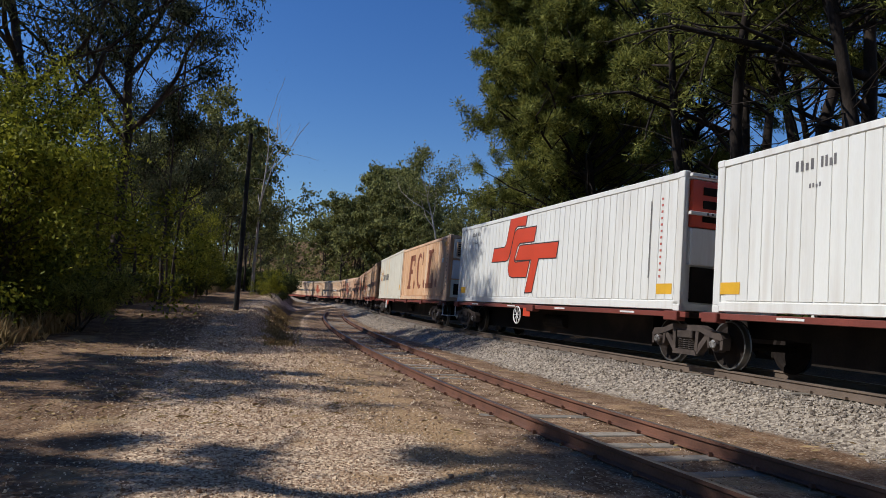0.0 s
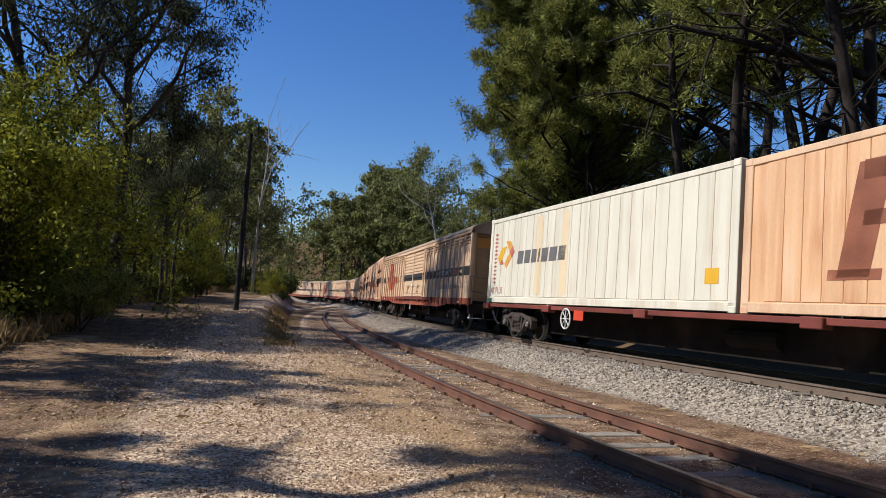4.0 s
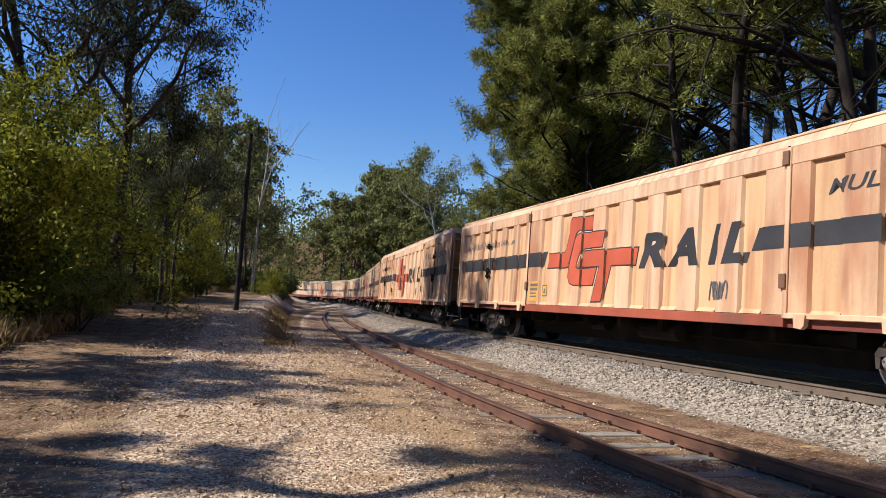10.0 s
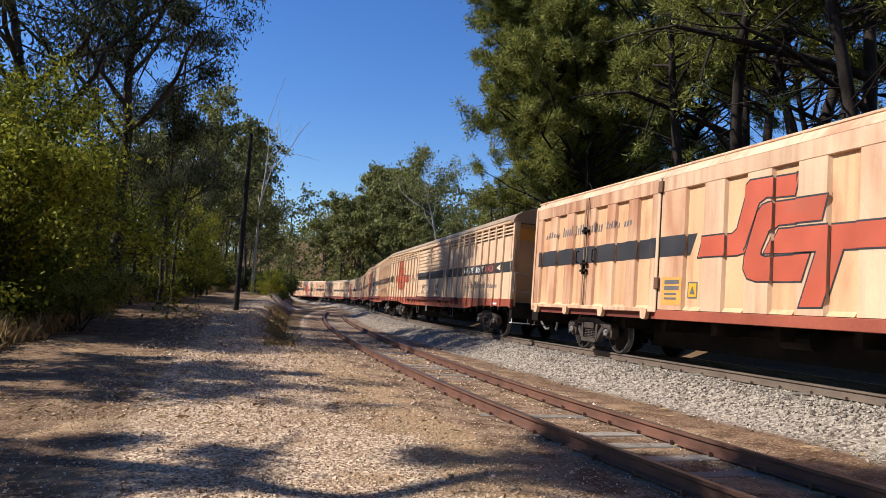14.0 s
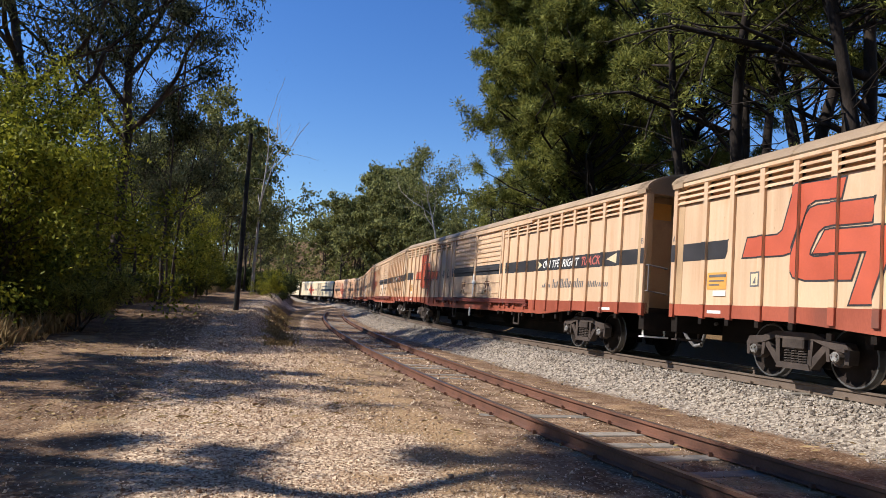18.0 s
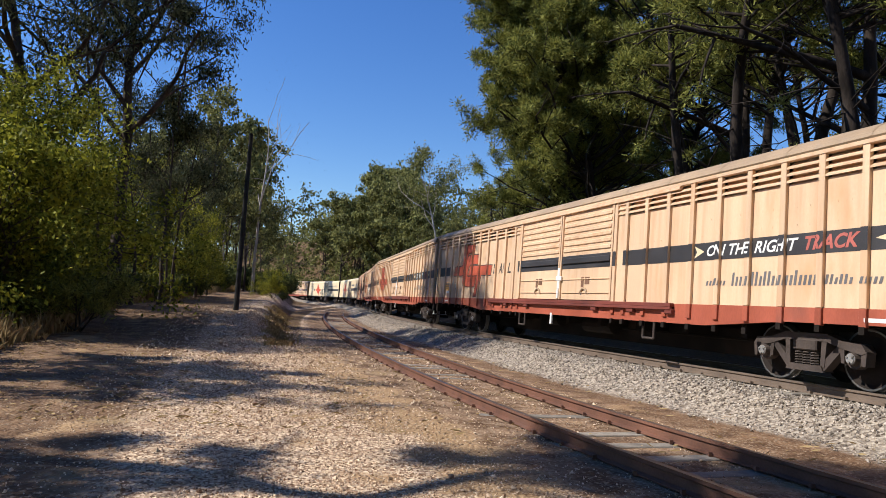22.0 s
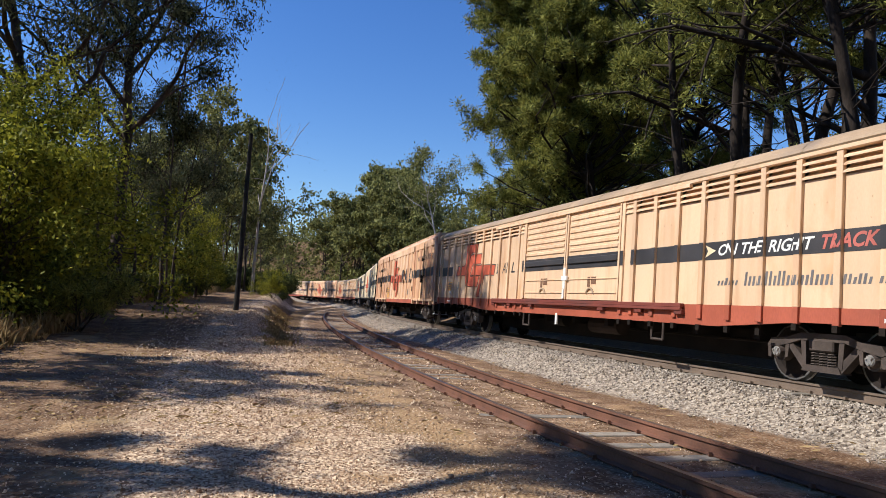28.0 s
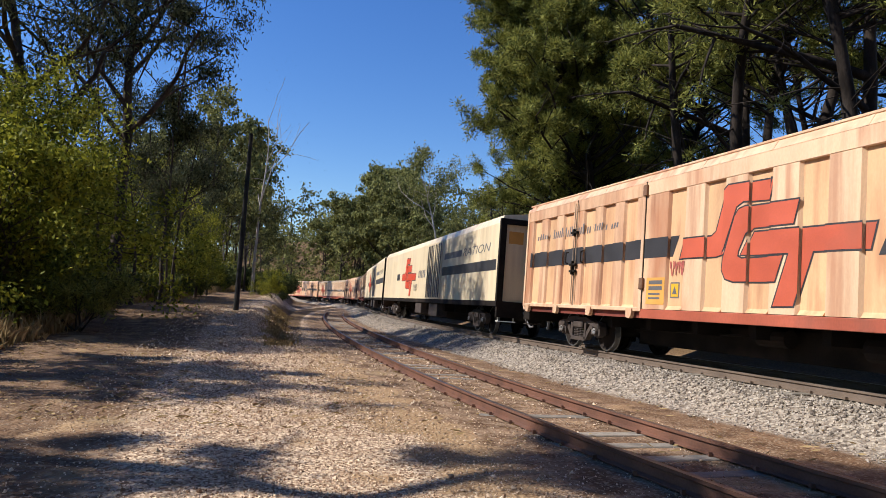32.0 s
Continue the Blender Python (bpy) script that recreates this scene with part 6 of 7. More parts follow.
def gum(seed, height, radius, first, limbs=(), bark=None, leaf=None, per=26, length=0.17, width=0.022, spread=0.30, hang=1.0, n_limbs=9, lean=(0, 0), name="gum_tree", label="", reach=0.42, depth=2, thin=0.012, gap=None):
    """A eucalypt: bent trunk, rising limbs and hanging leaves in loose clumps."""
    rng = np.random.default_rng(seed)
    segs, tips = [], []
    p, d, k = np.zeros(3), np.array([lean[0], lean[1], 1.0]), 10
    d /= np.linalg.norm(d)
    segs.append((np.array([0, 0, -0.4]), np.array([0, 0, 0.25]), radius * 1.5, radius * 1.1))
    pts = [p]
    for i in range(k):
        d = d + rng.normal(0, 0.05, 3) * np.array([1, 1, 0.3])
        d /= np.linalg.norm(d)
        q = p + d * height / k
        r0, r1 = radius * (1 - 0.085 * i), radius * (1 - 0.085 * (i + 1))
        segs.append((p, q, r0, r1))
        p = q
        pts.append(p)
    pts = np.array(pts)
    plan_l = list(limbs)
    for i in range(n_limbs):
        plan_l.append((first + (0.97 - first) * (i + rng.random()) / n_limbs, rng.uniform(0, 360), rng.uniform(25, 60), height * reach * rng.uniform(0.6, 1.0) * (1.1 - 0.5 * i / n_limbs)))
    for h, az, el, ln in plan_l:
        i = min(k - 1, int(h * k))
        at = pts[i] + (pts[i + 1] - pts[i]) * (h * k - i)
        az, el = radians(az), radians(el)
        e = np.array([math.cos(az) * math.cos(el), math.sin(az) * math.cos(el), math.sin(el)])
        grow(rng, at, e, ln, radius * (1 - 0.75 * h) * 0.64, depth, segs, tips, {1: 1, 2: 1, 3: 1}, 0.16, 0.05)
    tv, tf = tubes([g for g in segs if g[2] > thin])
    if gap:
        tips = clumped(tips, gap, -0.05)
    cv, cf = leaves(tips, per, spread, length, width, hang, rng)
    return tree_thing(name, tv, tf, bark or BARK, cv, cf, leaf or GUM, label, "gum trees")


def pine(seed, height, radius, first, spread_m, n=46, per=13, label="", lean=(0, 0), dead=0.25, bark=None, twig=1, limbs=(), tuft=0.42):
    """A pine: straight dark trunk, long level limbs with needle tufts at their ends, dead twigs below."""
    rng = np.random.default_rng(seed)
    segs, tips = [], []
    p, d, k = np.zeros(3), np.array([lean[0], lean[1], 1.0]), 12
    d /= np.linalg.norm(d)
    segs.append((np.array([0, 0, -0.4]), np.array([0, 0, 0.3]), radius * 1.4, radius * 1.1))
    pts = [p]
    for i in range(k):
        d = d + rng.normal(0, 0.06, 3) * np.array([1, 1, 0.2])
        d /= np.linalg.norm(d)
        q = p + d * height / k
        segs.append((p, q, radius * (1 - 0.075 * i), radius * (1 - 0.075 * (i + 1))))
        p = q
        pts.append(p)
    pts = np.array(pts)
    for i in range(n):
        h = first + (0.98 - first) * (i + rng.random()) / n
        j = min(k - 1, int(h * k))
        at = pts[j] + (pts[j + 1] - pts[j]) * (h * k - j)
        az = rng.uniform(0, 6.283)
        el = radians(rng.uniform(0, 38) + 18 * h)
        t = (h - first) / (1 - first)
        ln = spread_m * (1 - 0.62 * t) * rng.uniform(0.65, 1.1) * min(1, 0.55 + 2 * t)
        e = np.array([math.cos(az) * math.cos(el), math.sin(az) * math.cos(el), math.sin(el)])
        mine = []
        grow(rng, at, e, ln, radius * (1 - 0.7 * h) * 0.38, 2, segs, mine, {1: twig, 2: 1}, 0.10, 0.03, 0.40)
        mine = [m for m in mine if np.linalg.norm(m - at) > ln * 0.38]
        if rng.random() > dead * (1 - t):
            tips += mine
    for h, az, el, ln, r in limbs:
        j = min(k - 1, int(h * k))
        at = pts[j] + (pts[j + 1] - pts[j]) * (h * k - j)
        az, el = radians(az), radians(el)
        grow(rng, at, np.array([math.cos(az) * math.cos(el), math.sin(az) * math.cos(el), math.sin(el)]), ln, r, 2, segs, tips, {1: 1, 2: 1}, 0.12, 0.0, 0.45)
    for i in range(13):     # dead snags low on the trunk
        h = rng.uniform(0.12, max(0.2, first + 0.15))
        j = min(k - 1, int(h * k))
        at = pts[j] + (pts[j + 1] - pts[j]) * (h * k - j)
        az, el = rng.uniform(0, 6.283), rng.uniform(-0.3, 0.6)
        grow(rng, at, np.array([math.cos(az) * math.cos(el), math.sin(az) * math.cos(el), math.sin(el)]), rng.uniform(1.5, 4.5), radius * 0.10, 1, segs, [], {1: 2}, 0.26, 0.0, 0.5)
    tv, tf = tubes([g for g in segs if g[2] > 0.014])
    tips = clumped(tips, 1.5, -0.06)
    cv, cf = needles(tips, per, tuft, 0.27, 0.034, rng)
    return tree_thing("pine_tree", tv, tf, bark or BARK_DARK, cv, cf, NEEDLE, label, "pine trees")


def bush(seed, height, width, leaf, name, label, stems=9, per=30, length=0.11, wd=0.022, spread=0.22, hang=0.1):
    rng = np.random.default_rng(seed)
    segs, tips = [], []
    for i in range(stems):
        az, el = rng.uniform(0, 6.283), rng.uniform(0.7, 1.45)
        e = np.array([math.cos(az) * math.cos(el), math.sin(az) * math.cos(el), math.sin(el)])
        grow(rng, np.array([rng.normal(0, 0.1) * width, rng.normal(0, 0.1) * width, -0.15]), e, height * rng.uniform(0.55, 0.85), 0.03 + height * 0.005, 2, segs, tips, {1: 1, 2: 2}, 0.14, 0.04, 0.5)
    tv, tf = tubes(segs, 5)
    cv, cf = leaves(tips, per, spread, length, wd, hang, rng)
    return tree_thing(name, tv, tf, BARK, cv, cf, leaf, label, "shrubs of the verge")


def verge_gum():
    """A gum beside the road, out of view, its bent limb and leaf clumps laid out for their shadow on the gravel; it
    stands at the tree's foot, x -13, y 6.
    """
    rng = np.random.default_rng(61)
    segs, tips = [], []

    def limb(pts, r0, r1, twigs=0):
        pts = [np.array(q, float) for q in pts]
        n = len(pts) - 1
        for i, (a, b) in enumerate(zip(pts, pts[1:])):
            segs.append((a, b, r0 + (r1 - r0) * i / n, r0 + (r1 - r0) * (i + 1) / n))
            for _ in range(twigs):
                e = rng.normal(0, 1, 3)
                grow(rng, a + (b - a) * rng.random(), e / np.linalg.norm(e), rng.uniform(0.8, 1.5), 0.03, 1, segs, tips, {1: 1}, 0.18, 0.0, 0.5)

    limb(((0, 0, -0.3), (0.3, -0.4, 4.5), (0.65, -0.92, 8.5)), 0.26, 0.16)
    limb(((0.65, -0.92, 8.5), (0.8, -1.33, 9.8), (0.75, -1.82, 10.5), (0.8, -1.95, 11.0), (0.76, -1.0, 12.2)), 0.15, 0.11)
    limb(((0.76, -1.0, 12.2), (0.7, -0.74, 12.8), (0.65, -0.56, 14.0), (0.8, -1.0, 15.2), (0.9, -0.8, 16.4)), 0.11, 0.04, 2)
    limb(((0.8, -1.33, 9.8), (0.45, -0.4, 10.3), (0.07, 0.62, 10.8)), 0.07, 0.02, 1)
    limb(((0.65, -0.92, 8.5), (0.1, -1.1, 8.9), (-0.7, -1.3, 9.4)), 0.07, 0.02, 1)
    for cx, cy, cz, sx, sy, sz, n in ((0.95, -0.65, 13.4, 0.42, 0.40, 0.38, 90), (0.85, -1.2, 15.2, 0.90, 0.40, 0.55, 150), (0.4, -1.35, 8.5, 0.7, 0.25, 0.4, 50), (0.1, -0.5, 8.1, 0.6, 0.12, 0.2, 12)):
        for _ in range(n):
            a = np.array([cx, cy, cz])
            b = a + rng.normal(0, 1, 3) * np.array([sx, sy, sz])
            segs.append((a + (b - a) * 0.3, b, 0.018, 0.008))
            tips.append(b)
    tv, tf = tubes(segs)
    cv, cf = leaves(tips, 40, 0.17, 0.22, 0.034, 0.7, rng)
    put(tree_thing("gum_tree", tv, tf, BARK, cv, cf, GUM, "roadside gum tree with a long bent limb", "gum trees"), -13.0, 6.0)


def put(ob, x, y, turn=0.0, size=1.0, sink=0.0, again=True):
    """Stands a tree at x, y: the first time itself, then copies."""
    m = Matrix.LocRotScale((x, y, float(ground_z(x, y)) - sink), Euler((0, 0, radians(turn))), (size, size, size))
    if ob.name in PUT:
        return copy_thing(ob, m)
    PUT.add(ob.name)
    ob.matrix_basis = m
    return ob


PUT = set()


def spot(px, depth):
    """Sideways place of what shows px across the view at a depth."""
    return (px - 784) / 1250 * depth


def woods():
    # the tall gum with the low fork, and its neighbours on the verge
    t1 = gum(21, 16.8, 0.27, 0.50, limbs=((0.38, 182, 42, 6.2), (0.40, -6, 30, 5.0), (0.55, 178, 48, 5.4), (0.60, 10, 45, 4.2), (0.66, -20, 38, 4.4), (0.70, 60, 40, 4.2), (0.46, 200, 44, 3.6), (0.58, 45, 50, 3.8), (0.62, 240, 40, 4.2), (0.67, 0, 30, 4.6), (0.73, 5, 32, 4.6), (0.76, 200, 35, 4.6)), gap=1.3, per=48, length=0.21, width=0.030, spread=0.27, n_limbs=11, reach=0.32, lean=(-0.10, 0), label="tall dark-barked gum tree with a low fork and hanging leaves")
    put(t1, spot(208, 26.5), 26.5)
    t2 = gum(22, 15, 0.33, 0.50, limbs=((0.36, 200, 40, 5), (0.40, 30, 50, 4.4), (0.50, 5, 52, 4.6)), per=30, length=0.22, width=0.030, spread=0.28, n_limbs=10, reach=0.34, lean=(-0.20, 0.03), label="leaning gum tree with bare limbs and sparse leaves")
    put(t2, spot(92, 23), 23)
    bare = gum(51, 12, 0.13, 0.45, per=5, length=0.20, width=0.028, spread=0.24, n_limbs=8, reach=0.30, label="thin half-bare gum tree with dark stems")
    for px, dep, turn, size in ((150, 30, 0, 0.9), (168, 33, 140, 1.0), (240, 28, 60, 0.62), (78, 28, 220, 0.95), (312, 32, 300, 0.75), (268, 36, 30, 0.9)):
        put(bare, spot(px, dep), dep, turn, size)
    t4 = gum(23, 15, 0.18, 0.40, per=20, length=0.30, width=0.046, spread=0.34, n_limbs=9, reach=0.28, label="slender gum tree with dull olive leaves")
    for px, dep, turn, size in ((290, 31, 0, 0.60), (300, 34, 120, 0.62), (352, 46, 60, 0.92), (372, 50, 160, 0.78)):
        put(t4, spot(px, dep), dep, turn, size)
    far = gum(24, 17, 0.22, 0.30, leaf=GUM_FAR, gap=1.5, per=17, thin=0.025, length=0.36, width=0.11, spread=0.30, n_limbs=10, reach=0.34, label="dense olive-green gum tree beside the line")
    pale = gum(25, 17, 0.17, 0.45, bark=BARK_PALE, leaf=GUM_FAR, per=10, thin=0.02, length=0.42, width=0.11, spread=0.30, n_limbs=8, reach=0.30, label="pale-trunked gum tree with olive crown")
    for px, dep, turn, size in ((360, 58, 0, 0.86), (340, 66, 40, 0.86), (398, 84, 80, 1.02), (420, 96, 150, 1.10), (438, 112, 200, 1.08), (466, 128, 250, 0.92), (436, 74, 300, 0.72), (448, 84, 20, 0.78),
                                (300, 62, 190, 0.72), (225, 58, 100, 0.66), (170, 62, 10, 0.70), (110, 55, 70, 0.62), (40, 48, 160, 0.62), (-40, 45, 210, 0.7), (260, 80, 260, 0.8), (340, 90, 330, 0.95), (395, 105, 130, 1.1), (60, 75, 45, 0.85), (180, 90, 95, 0.85),
                                (440, 130, 20, 1.05), (480, 145, 190, 1.0)):
        put(far, spot(px, dep), dep, turn, size)
    for px, dep, turn, size in ((398, 76, 0, 1.0), (318, 58, 90, 0.75), (285, 70, 200, 0.85), (436, 92, 130, 1.12)):
        put(pale, spot(px, dep), dep, turn, size)
    # off to the side and behind, unseen: trees added to shade road and verge
    for x, y, turn, size in ((-16.6, 11.8, 200, 0.8), (-27, 17, 140, 0.9), (-26, 8, 200, 1.0), (-19, -1, 60, 1.1), (-22, 3, 300, 1.1)):
        put(t4, x, y, turn, size)
    # more unseen copies, two of them added to keep sun off the verge shrubs
    for x, y, turn, size in ((-36, -6, 80, 1.1), (-40, 12, 140, 1.1), (-21.5, 21.5, 60, 0.62), (-25, 31, 20, 0.66)):
        put(far, x, y, turn, size)
    shade = gum(26, 12, 0.20, 0.44, per=34, length=0.26, width=0.055, spread=0.28, n_limbs=10, reach=0.46, label="spreading gum tree added out of view to cast shade")
    # out of view: a crown over the eye, added to hold back sky light
    put(shade, -2.3, 2.4, 40, 1.15)
    put(shade, -14.6, 11.0, 120, 0.60)
    verge_gum()
    for x, y, turn, size in ((-7, -4, 0, 1.0), (-15, -5, 70, 1.0), (12, -4, 150, 1.0), (16, 3, 220, 1.0), (5, -6, 310, 1.0)):    # unseen ring of trees, added to cut the sky light
        put(shade, x, y, turn, size * 1.2)
    # right of the line: pines
    p1 = pine(31, 28, 0.42, 0.20, 10.0, n=96, per=70, twig=1, tuft=0.50, label="broad dark green pine tree with drooping tufts", dead=0.1)
    p2 = pine(32, 25, 0.36, 0.42, 6.5, n=34, per=28, dead=0.5, label="tall pine tree with bare lower trunk and dead twigs", lean=(0.05, 0))
    p3 = pine(33, 24, 0.36, 0.46, 6.0, n=30, per=28, dead=0.5, label="leaning dark pine tree with dead snags", lean=(-0.16, 0.03))
    p4 = pine(34, 24, 0.42, 0.55, 6.0, n=26, per=17, dead=0.5, label="dark old pine tree with a long level limb", lean=(0.04, 0), limbs=((0.42, 178, 12, 8.5, 0.22), (0.36, 200, 25, 7.0, 0.16), (0.30, 150, 35, 6.0, 0.15)))
    put(p4, spot(1515, 29), 29)
    put(p4, spot(1300, 39), 39, 20, 0.95)
    put(p1, spot(1055, 46), 46)
    put(p1, spot(985, 60), 60, 140, 0.86)
    put(p1, spot(1015, 50), 50, 80, 0.8)
    put(p1, spot(1180, 54), 54, 250, 1.0)
    for px, dep, turn, size in ((1400, 30, 0, 1.0), (1447, 33, 100, 1.0), (1545, 28, 200, 1.05), (1510, 36, 290, 1.05), (1345, 37, 50, 1.05), (1260, 41, 160, 1.05), (1640, 33, 10, 1.05), (1460, 50, 210, 1.1)):
        put(p2, spot(px, dep), dep, turn, size)
    # two pines outside the view, added to block ambient light from the right
    for x, y, turn, size in ((21, 17, 220, 1.0), (22, 2, 120, 1.0)):
        put(p2, x, y, turn, size)
    for px, dep, turn, size in ((1330, 31, 0, 1.0), (1235, 37, 330, 1.0), (1480, 27, 190, 1.0), (1590, 40, 20, 1.05)):
        put(p3, spot(px, dep), dep, turn, size)
    # mixed gums on the right, down to the bend and behind it
    for px, dep, turn, size in ((905, 74, 0, 0.86), (868, 86, 90, 0.86), (930, 84, 170, 0.95), (840, 100, 200, 0.86), (885, 100, 20, 0.9), (1010, 80, 70, 1.0), (1100, 78, 290, 1.0), (1200, 75, 130, 1.0), (1300, 66, 10, 0.9), (1390, 62, 220, 0.85), (1480, 66, 80, 0.9), (1560, 60, 350, 0.9),
                                (800, 118, 130, 0.90), (745, 130, 300, 0.80), (700, 146, 60, 0.95), (672, 152, 230, 0.95), (765, 140, 170, 0.9), (830, 130, 40, 1.0), (545, 196, 310, 0.5), (512, 182, 140, 0.62)):
        put(far, spot(px, dep), dep, turn, size)
    dome = gum(29, 17, 0.26, 0.26, leaf=GUM_FAR, gap=1.9, per=24, thin=0.03, length=0.50, width=0.17, spread=0.42, n_limbs=17, reach=0.40, label="broad round-crowned gum tree for the slope, also added unseen behind the eye")
    for px, dep, turn, size in ((640, 158, 0, 1.12), (606, 170, 90, 0.98), (690, 150, 200, 1.15), (735, 138, 300, 1.02), (578, 186, 40, 0.72), (665, 176, 130, 1.28), (712, 160, 20, 1.15)):
        put(dome, spot(px, dep), dep, turn, size)
    for x, y, turn, size in ((-9, -10, 20, 1.2), (0, -12, 90, 1.2), (9, -11, 160, 1.2), (17, -7, 230, 1.2), (-19, -14, 300, 1.2)):    # added behind the eye, never in view, to block part of the sky
        put(dome, x, y, turn, size)
    tall = gum(27, 22, 0.26, 0.52, bark=BARK_PALE, leaf=GUM_FAR, per=9, length=0.46, width=0.09, spread=0.55, n_limbs=9, reach=0.30, label="tall open-crowned gum tree above the others")
    put(tall, spot(772, 112), 112)
    snag = gum(28, 15, 0.14, 0.40, bark=BARK_PALE, per=1, length=0.05, width=0.01, n_limbs=6, label="bare dead gum tree with pale branches")
    put(snag, spot(452, 72), 72, 110, 1.2)
    # wattles and shrubs on the verge
    wat = bush(41, 5.2, 2.0, WATTLE, "wattle_shrub", "bright yellow-green wattle shrub on the verge", stems=9, per=30, length=0.115, wd=0.029, spread=0.20)
    for px, dep, turn, size in ((-35, 20.5, 0, 1.2), (12, 22, 90, 1.05), (-90, 20, 200, 1.2), (140, 36, 150, 0.95), (262, 40, 30, 0.85), (332, 45, 80, 0.8), (195, 42, 10, 1.1), (375, 58, 310, 0.5), (70, 28, 45, 0.8)):
        put(wat, spot(px, dep), dep, turn, size)
    put(wat, spot(490, 52), 52, 0, 0.30)
    shr = bush(42, 2.2, 1.4, SHRUB, "green_shrub", "dull green shrub in the shade under the trees", stems=7, per=4, length=0.24, wd=0.062, spread=0.20)
    for px, dep, turn, size in ((15, 21, 0, 0.8), (95, 25, 60, 0.8), (180, 30, 120, 0.9), (245, 34, 200, 0.9), (310, 39, 250, 0.9), (350, 47, 300, 1.0), (388, 62, 20, 1.1), (-30, 20, 90, 0.9), (215, 33, 330, 0.9), (135, 28, 180, 0.8), (410, 74, 100, 1.1), (440, 102, 40, 1.2), (280, 35, 140, 0.9), (470, 112, 10, 1.2), (506, 64, 60, 0.4), (470, 58, 200, 0.4), (498, 80, 0, 1.3), (478, 86, 90, 1.6), (455, 90, 180, 1.8), (430, 88, 270, 1.8), (508, 96, 45, 1.5), (488, 104, 130, 1.9), (405, 84, 220, 1.8), (512, 120, 300, 1.9), (375, 72, 20, 1.5), (350, 60, 160, 1.3), (320, 52, 240, 1.3)):
        put(shr, spot(px, dep), dep, turn, size)
    rr = random.Random(9)
    for i in range(26):   # dark undergrowth behind the line on the right
        px = 900 + i * 32
        dep = rr.uniform(34, 52)
        x = spot(px, dep)
        if x > float(np.interp(dep, MAIN[1][(RUN > -40) & (RUN < 200)], MAIN[0][(RUN > -40) & (RUN < 200)])) + 6:
            put(shr, x, dep, rr.uniform(0, 360), rr.uniform(1.2, 1.9))
    for i in range(15):   # low scrub added along the far side to darken the view under wagons
        x, y, a = along(MAIN, -8 + i * 3.2 + rr.uniform(-0.8, 0.8), MAIN_MID - rr.uniform(4.6, 6.0))
        put(shr, x, y, rr.uniform(0, 360), rr.uniform(0.8, 1.1))
    under = bush(44, 3.4, 2.4, SHRUB, "green_shrub", "dense dark green shrub added behind the line, hidden, to block sky light", stems=10, per=7, length=0.34, wd=0.11, spread=0.30)
    for i in range(34):   # a thick hidden screen added behind the main line to block sky light
        x, y, a = along(MAIN, -16 + i * 2.4 + rr.uniform(-0.6, 0.6), MAIN_MID - rr.uniform(6.2, 8.6))
        put(under, x, y, rr.uniform(0, 360), rr.uniform(0.85, 1.15))
    sap = bush(43, 2.1, 0.8, NEEDLE, "pine_sapling", "young pine sapling with soft green needles", stems=6, per=14, length=0.24, wd=0.014, spread=0.12, hang=-0.5)
    put(sap, spot(148, 20.5), 20.5)


woods()


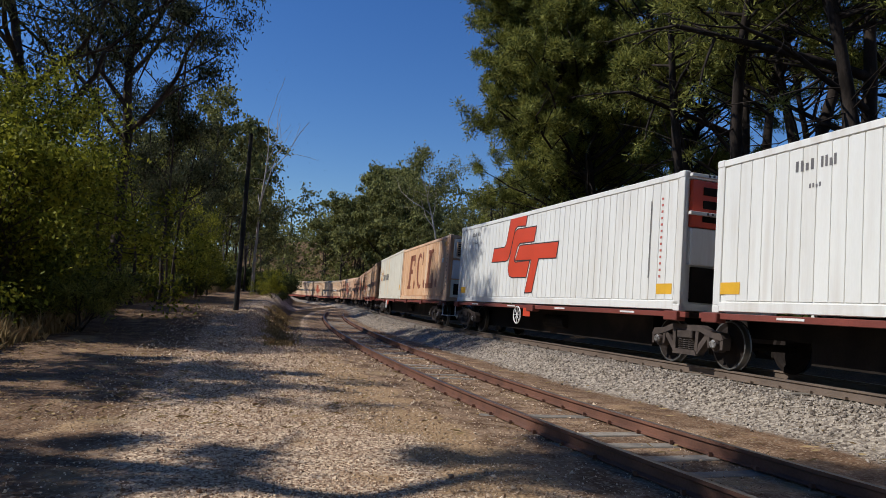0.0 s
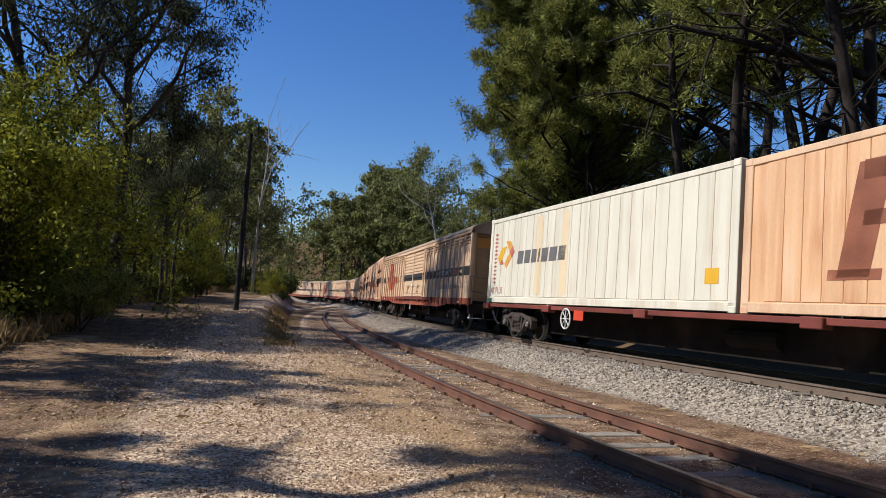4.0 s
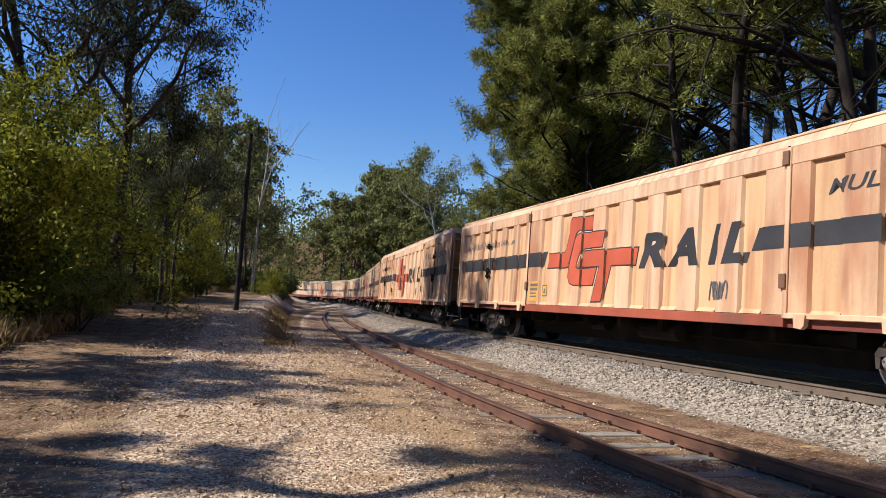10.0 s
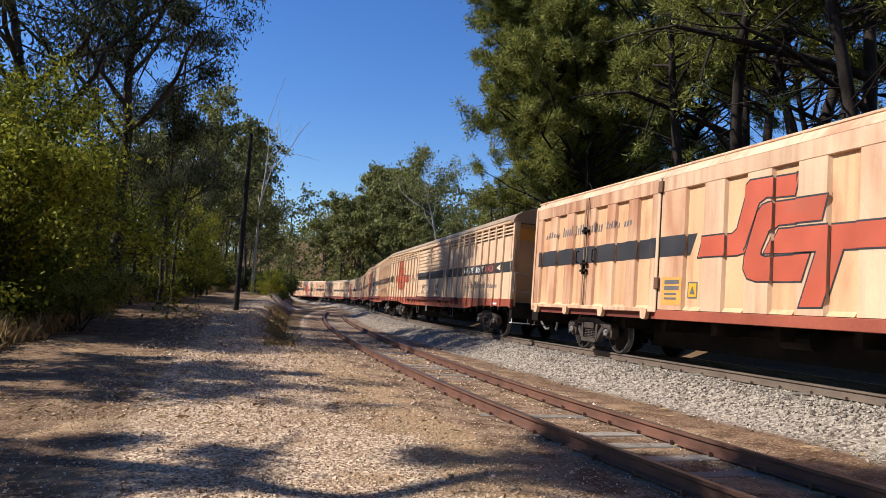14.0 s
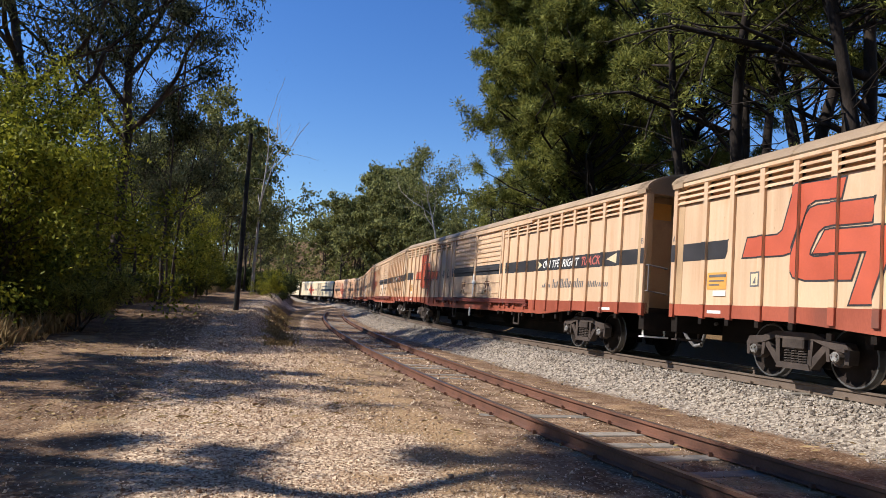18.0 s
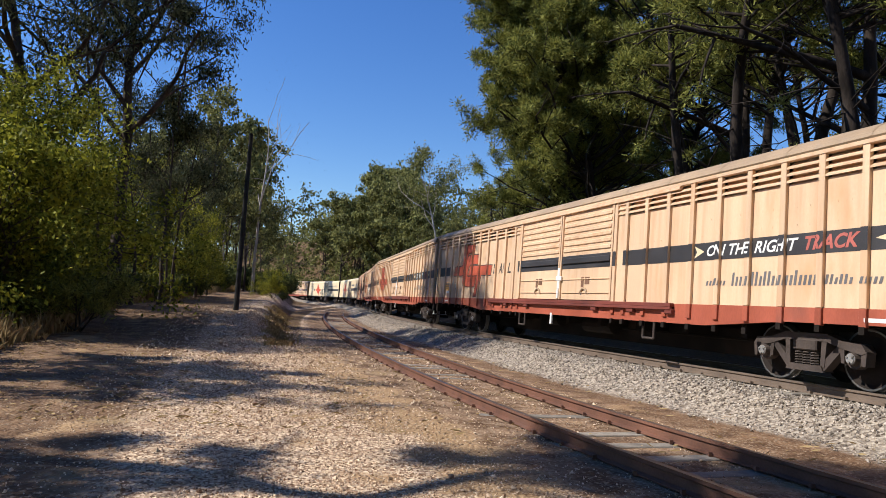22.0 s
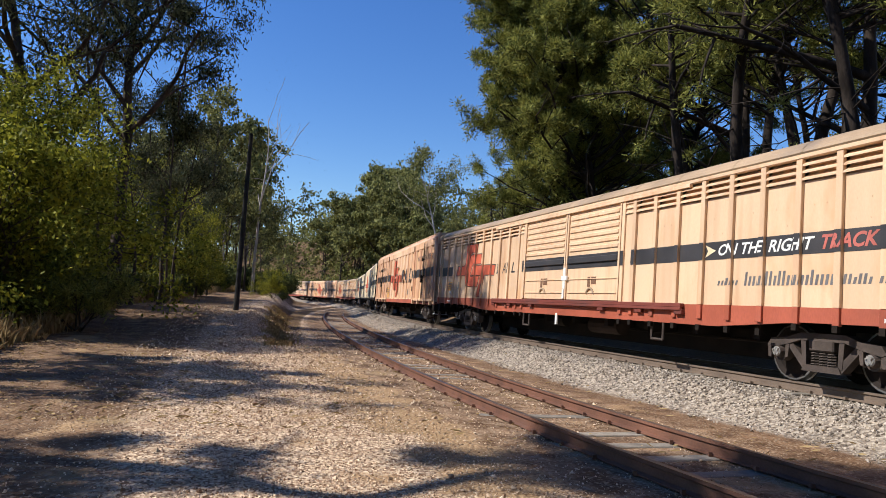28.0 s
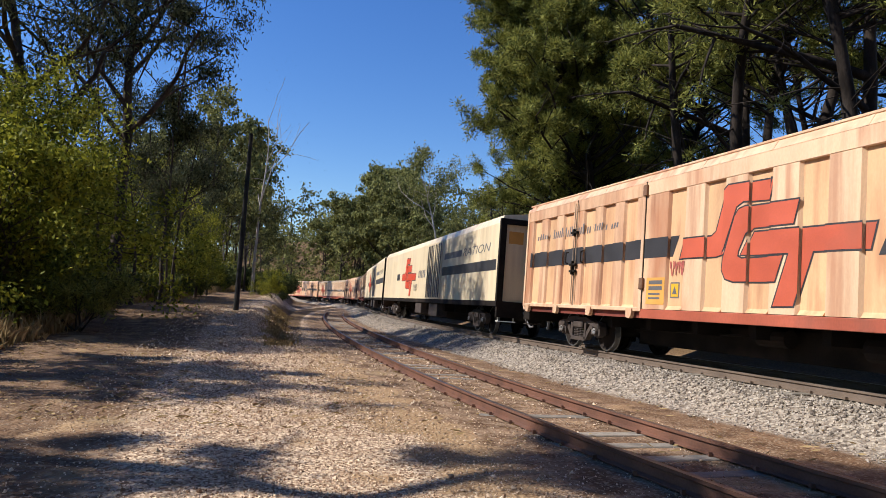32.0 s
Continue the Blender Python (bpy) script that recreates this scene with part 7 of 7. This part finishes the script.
def far_woods():
    """The wooded slope behind the bend, too far off to count."""
    rng = np.random.default_rng(77)
    anchors, low, segs = [], [], []
    for i in range(300):
        y = rng.uniform(165, 330)
        x = rng.uniform(-0.62 * y - 30, 0.75 * y)
        if float(np.min(np.hypot(MAIN[0] - x, MAIN[1] - y))) < 7:
            continue
        g = float(ground_z(x, y))
        h = rng.uniform(13, 20)
        segs.append((np.array([x, y, g - 0.5]), np.array([x, y, g + h * 0.6]), 0.25, 0.12))
        for _ in range(int(rng.uniform(9, 15))):
            c = np.array([x + rng.normal(0, 2.6), y + rng.normal(0, 2.6), g + h * rng.uniform(0.18, 0.96)])
            anchors += list(c + rng.normal(0, 0.95, (5, 3)))
    for i in range(2300):    # scrub that covers the slope between the trunks
        y = rng.uniform(92, 300)
        xm = float(np.interp(y, MAIN[1][(RUN > -40) & (RUN < 260)], MAIN[0][(RUN > -40) & (RUN < 260)]))
        x = xm + 7 + 70 * rng.random() ** 1.4 + max(0.0, y - 160) * 0.3
        if float(np.min(np.hypot(MAIN[0] - x, MAIN[1] - y))) > 6:
            low += list(np.array([x, y, float(ground_z(x, y)) + rng.uniform(0.3, 2.4)]) + rng.normal(0, 0.6, (4, 3)))
    v, f = leaves(anchors, 7, 0.7, 0.95, 0.30, 0.2, rng)
    v2, f2 = leaves(low, 12, 0.55, 0.50, 0.15, 0.0, rng)
    v, f = np.concatenate([v, v2]), np.concatenate([f, f2 + len(v)])
    root = tagged(new("far_woods", mesh_of("far_woods", v, f, GUM_FAR)), "distant olive-green bush covering the slope", "woods", kind="stuff")
    tv, tf = tubes(segs)
    tagged(part("trunks", mesh_of("trunks", tv, tf, BARK), None, root), kind="stuff")


far_woods()


# ---------------------------------------------------------------- poles
def line_pole(x, y, height, r, arms, label, lean=0.0):
    g = float(ground_z(x, y))
    root = tagged(new("utility_pole"), label, "pole", "utility poles")
    root.matrix_basis = pose(x, y, g, 0, lean, 0)
    bm = bmesh.new()
    rod(bm, (0, 0, -0.5), (0, 0, height), r, 12, r * 0.72)
    part("shaft", bm, POLE, root)
    for z, w in arms:
        arm = part("crossarm", boxes((-w, w, -0.05, 0.05, z - 0.06, z + 0.06), bevel=0.01), POLE, root)
        for i in range(6):
            xi = -w + 0.12 + i * (2 * w - 0.24) / 5
            bm = bmesh.new()
            rod(bm, (xi, 0, z + 0.06), (xi, 0, z + 0.22), 0.05, 8, 0.035)
            rod(bm, (xi, 0, z + 0.22), (xi, 0, z + 0.30), 0.06, 8, 0.03)
            part("insulator", bm, INSUL, arm, "white porcelain insulator")
    return root


line_pole(spot(426, 30), 30, 7.6, 0.115, (), "black timber pole standing on the road verge", lean=0.4)
line_pole(spot(866, 76), 76, 12.6, 0.14, ((12.3, 1.5), (10.9, 1.0)), "timber pole with crossarms and white insulators")

motions()
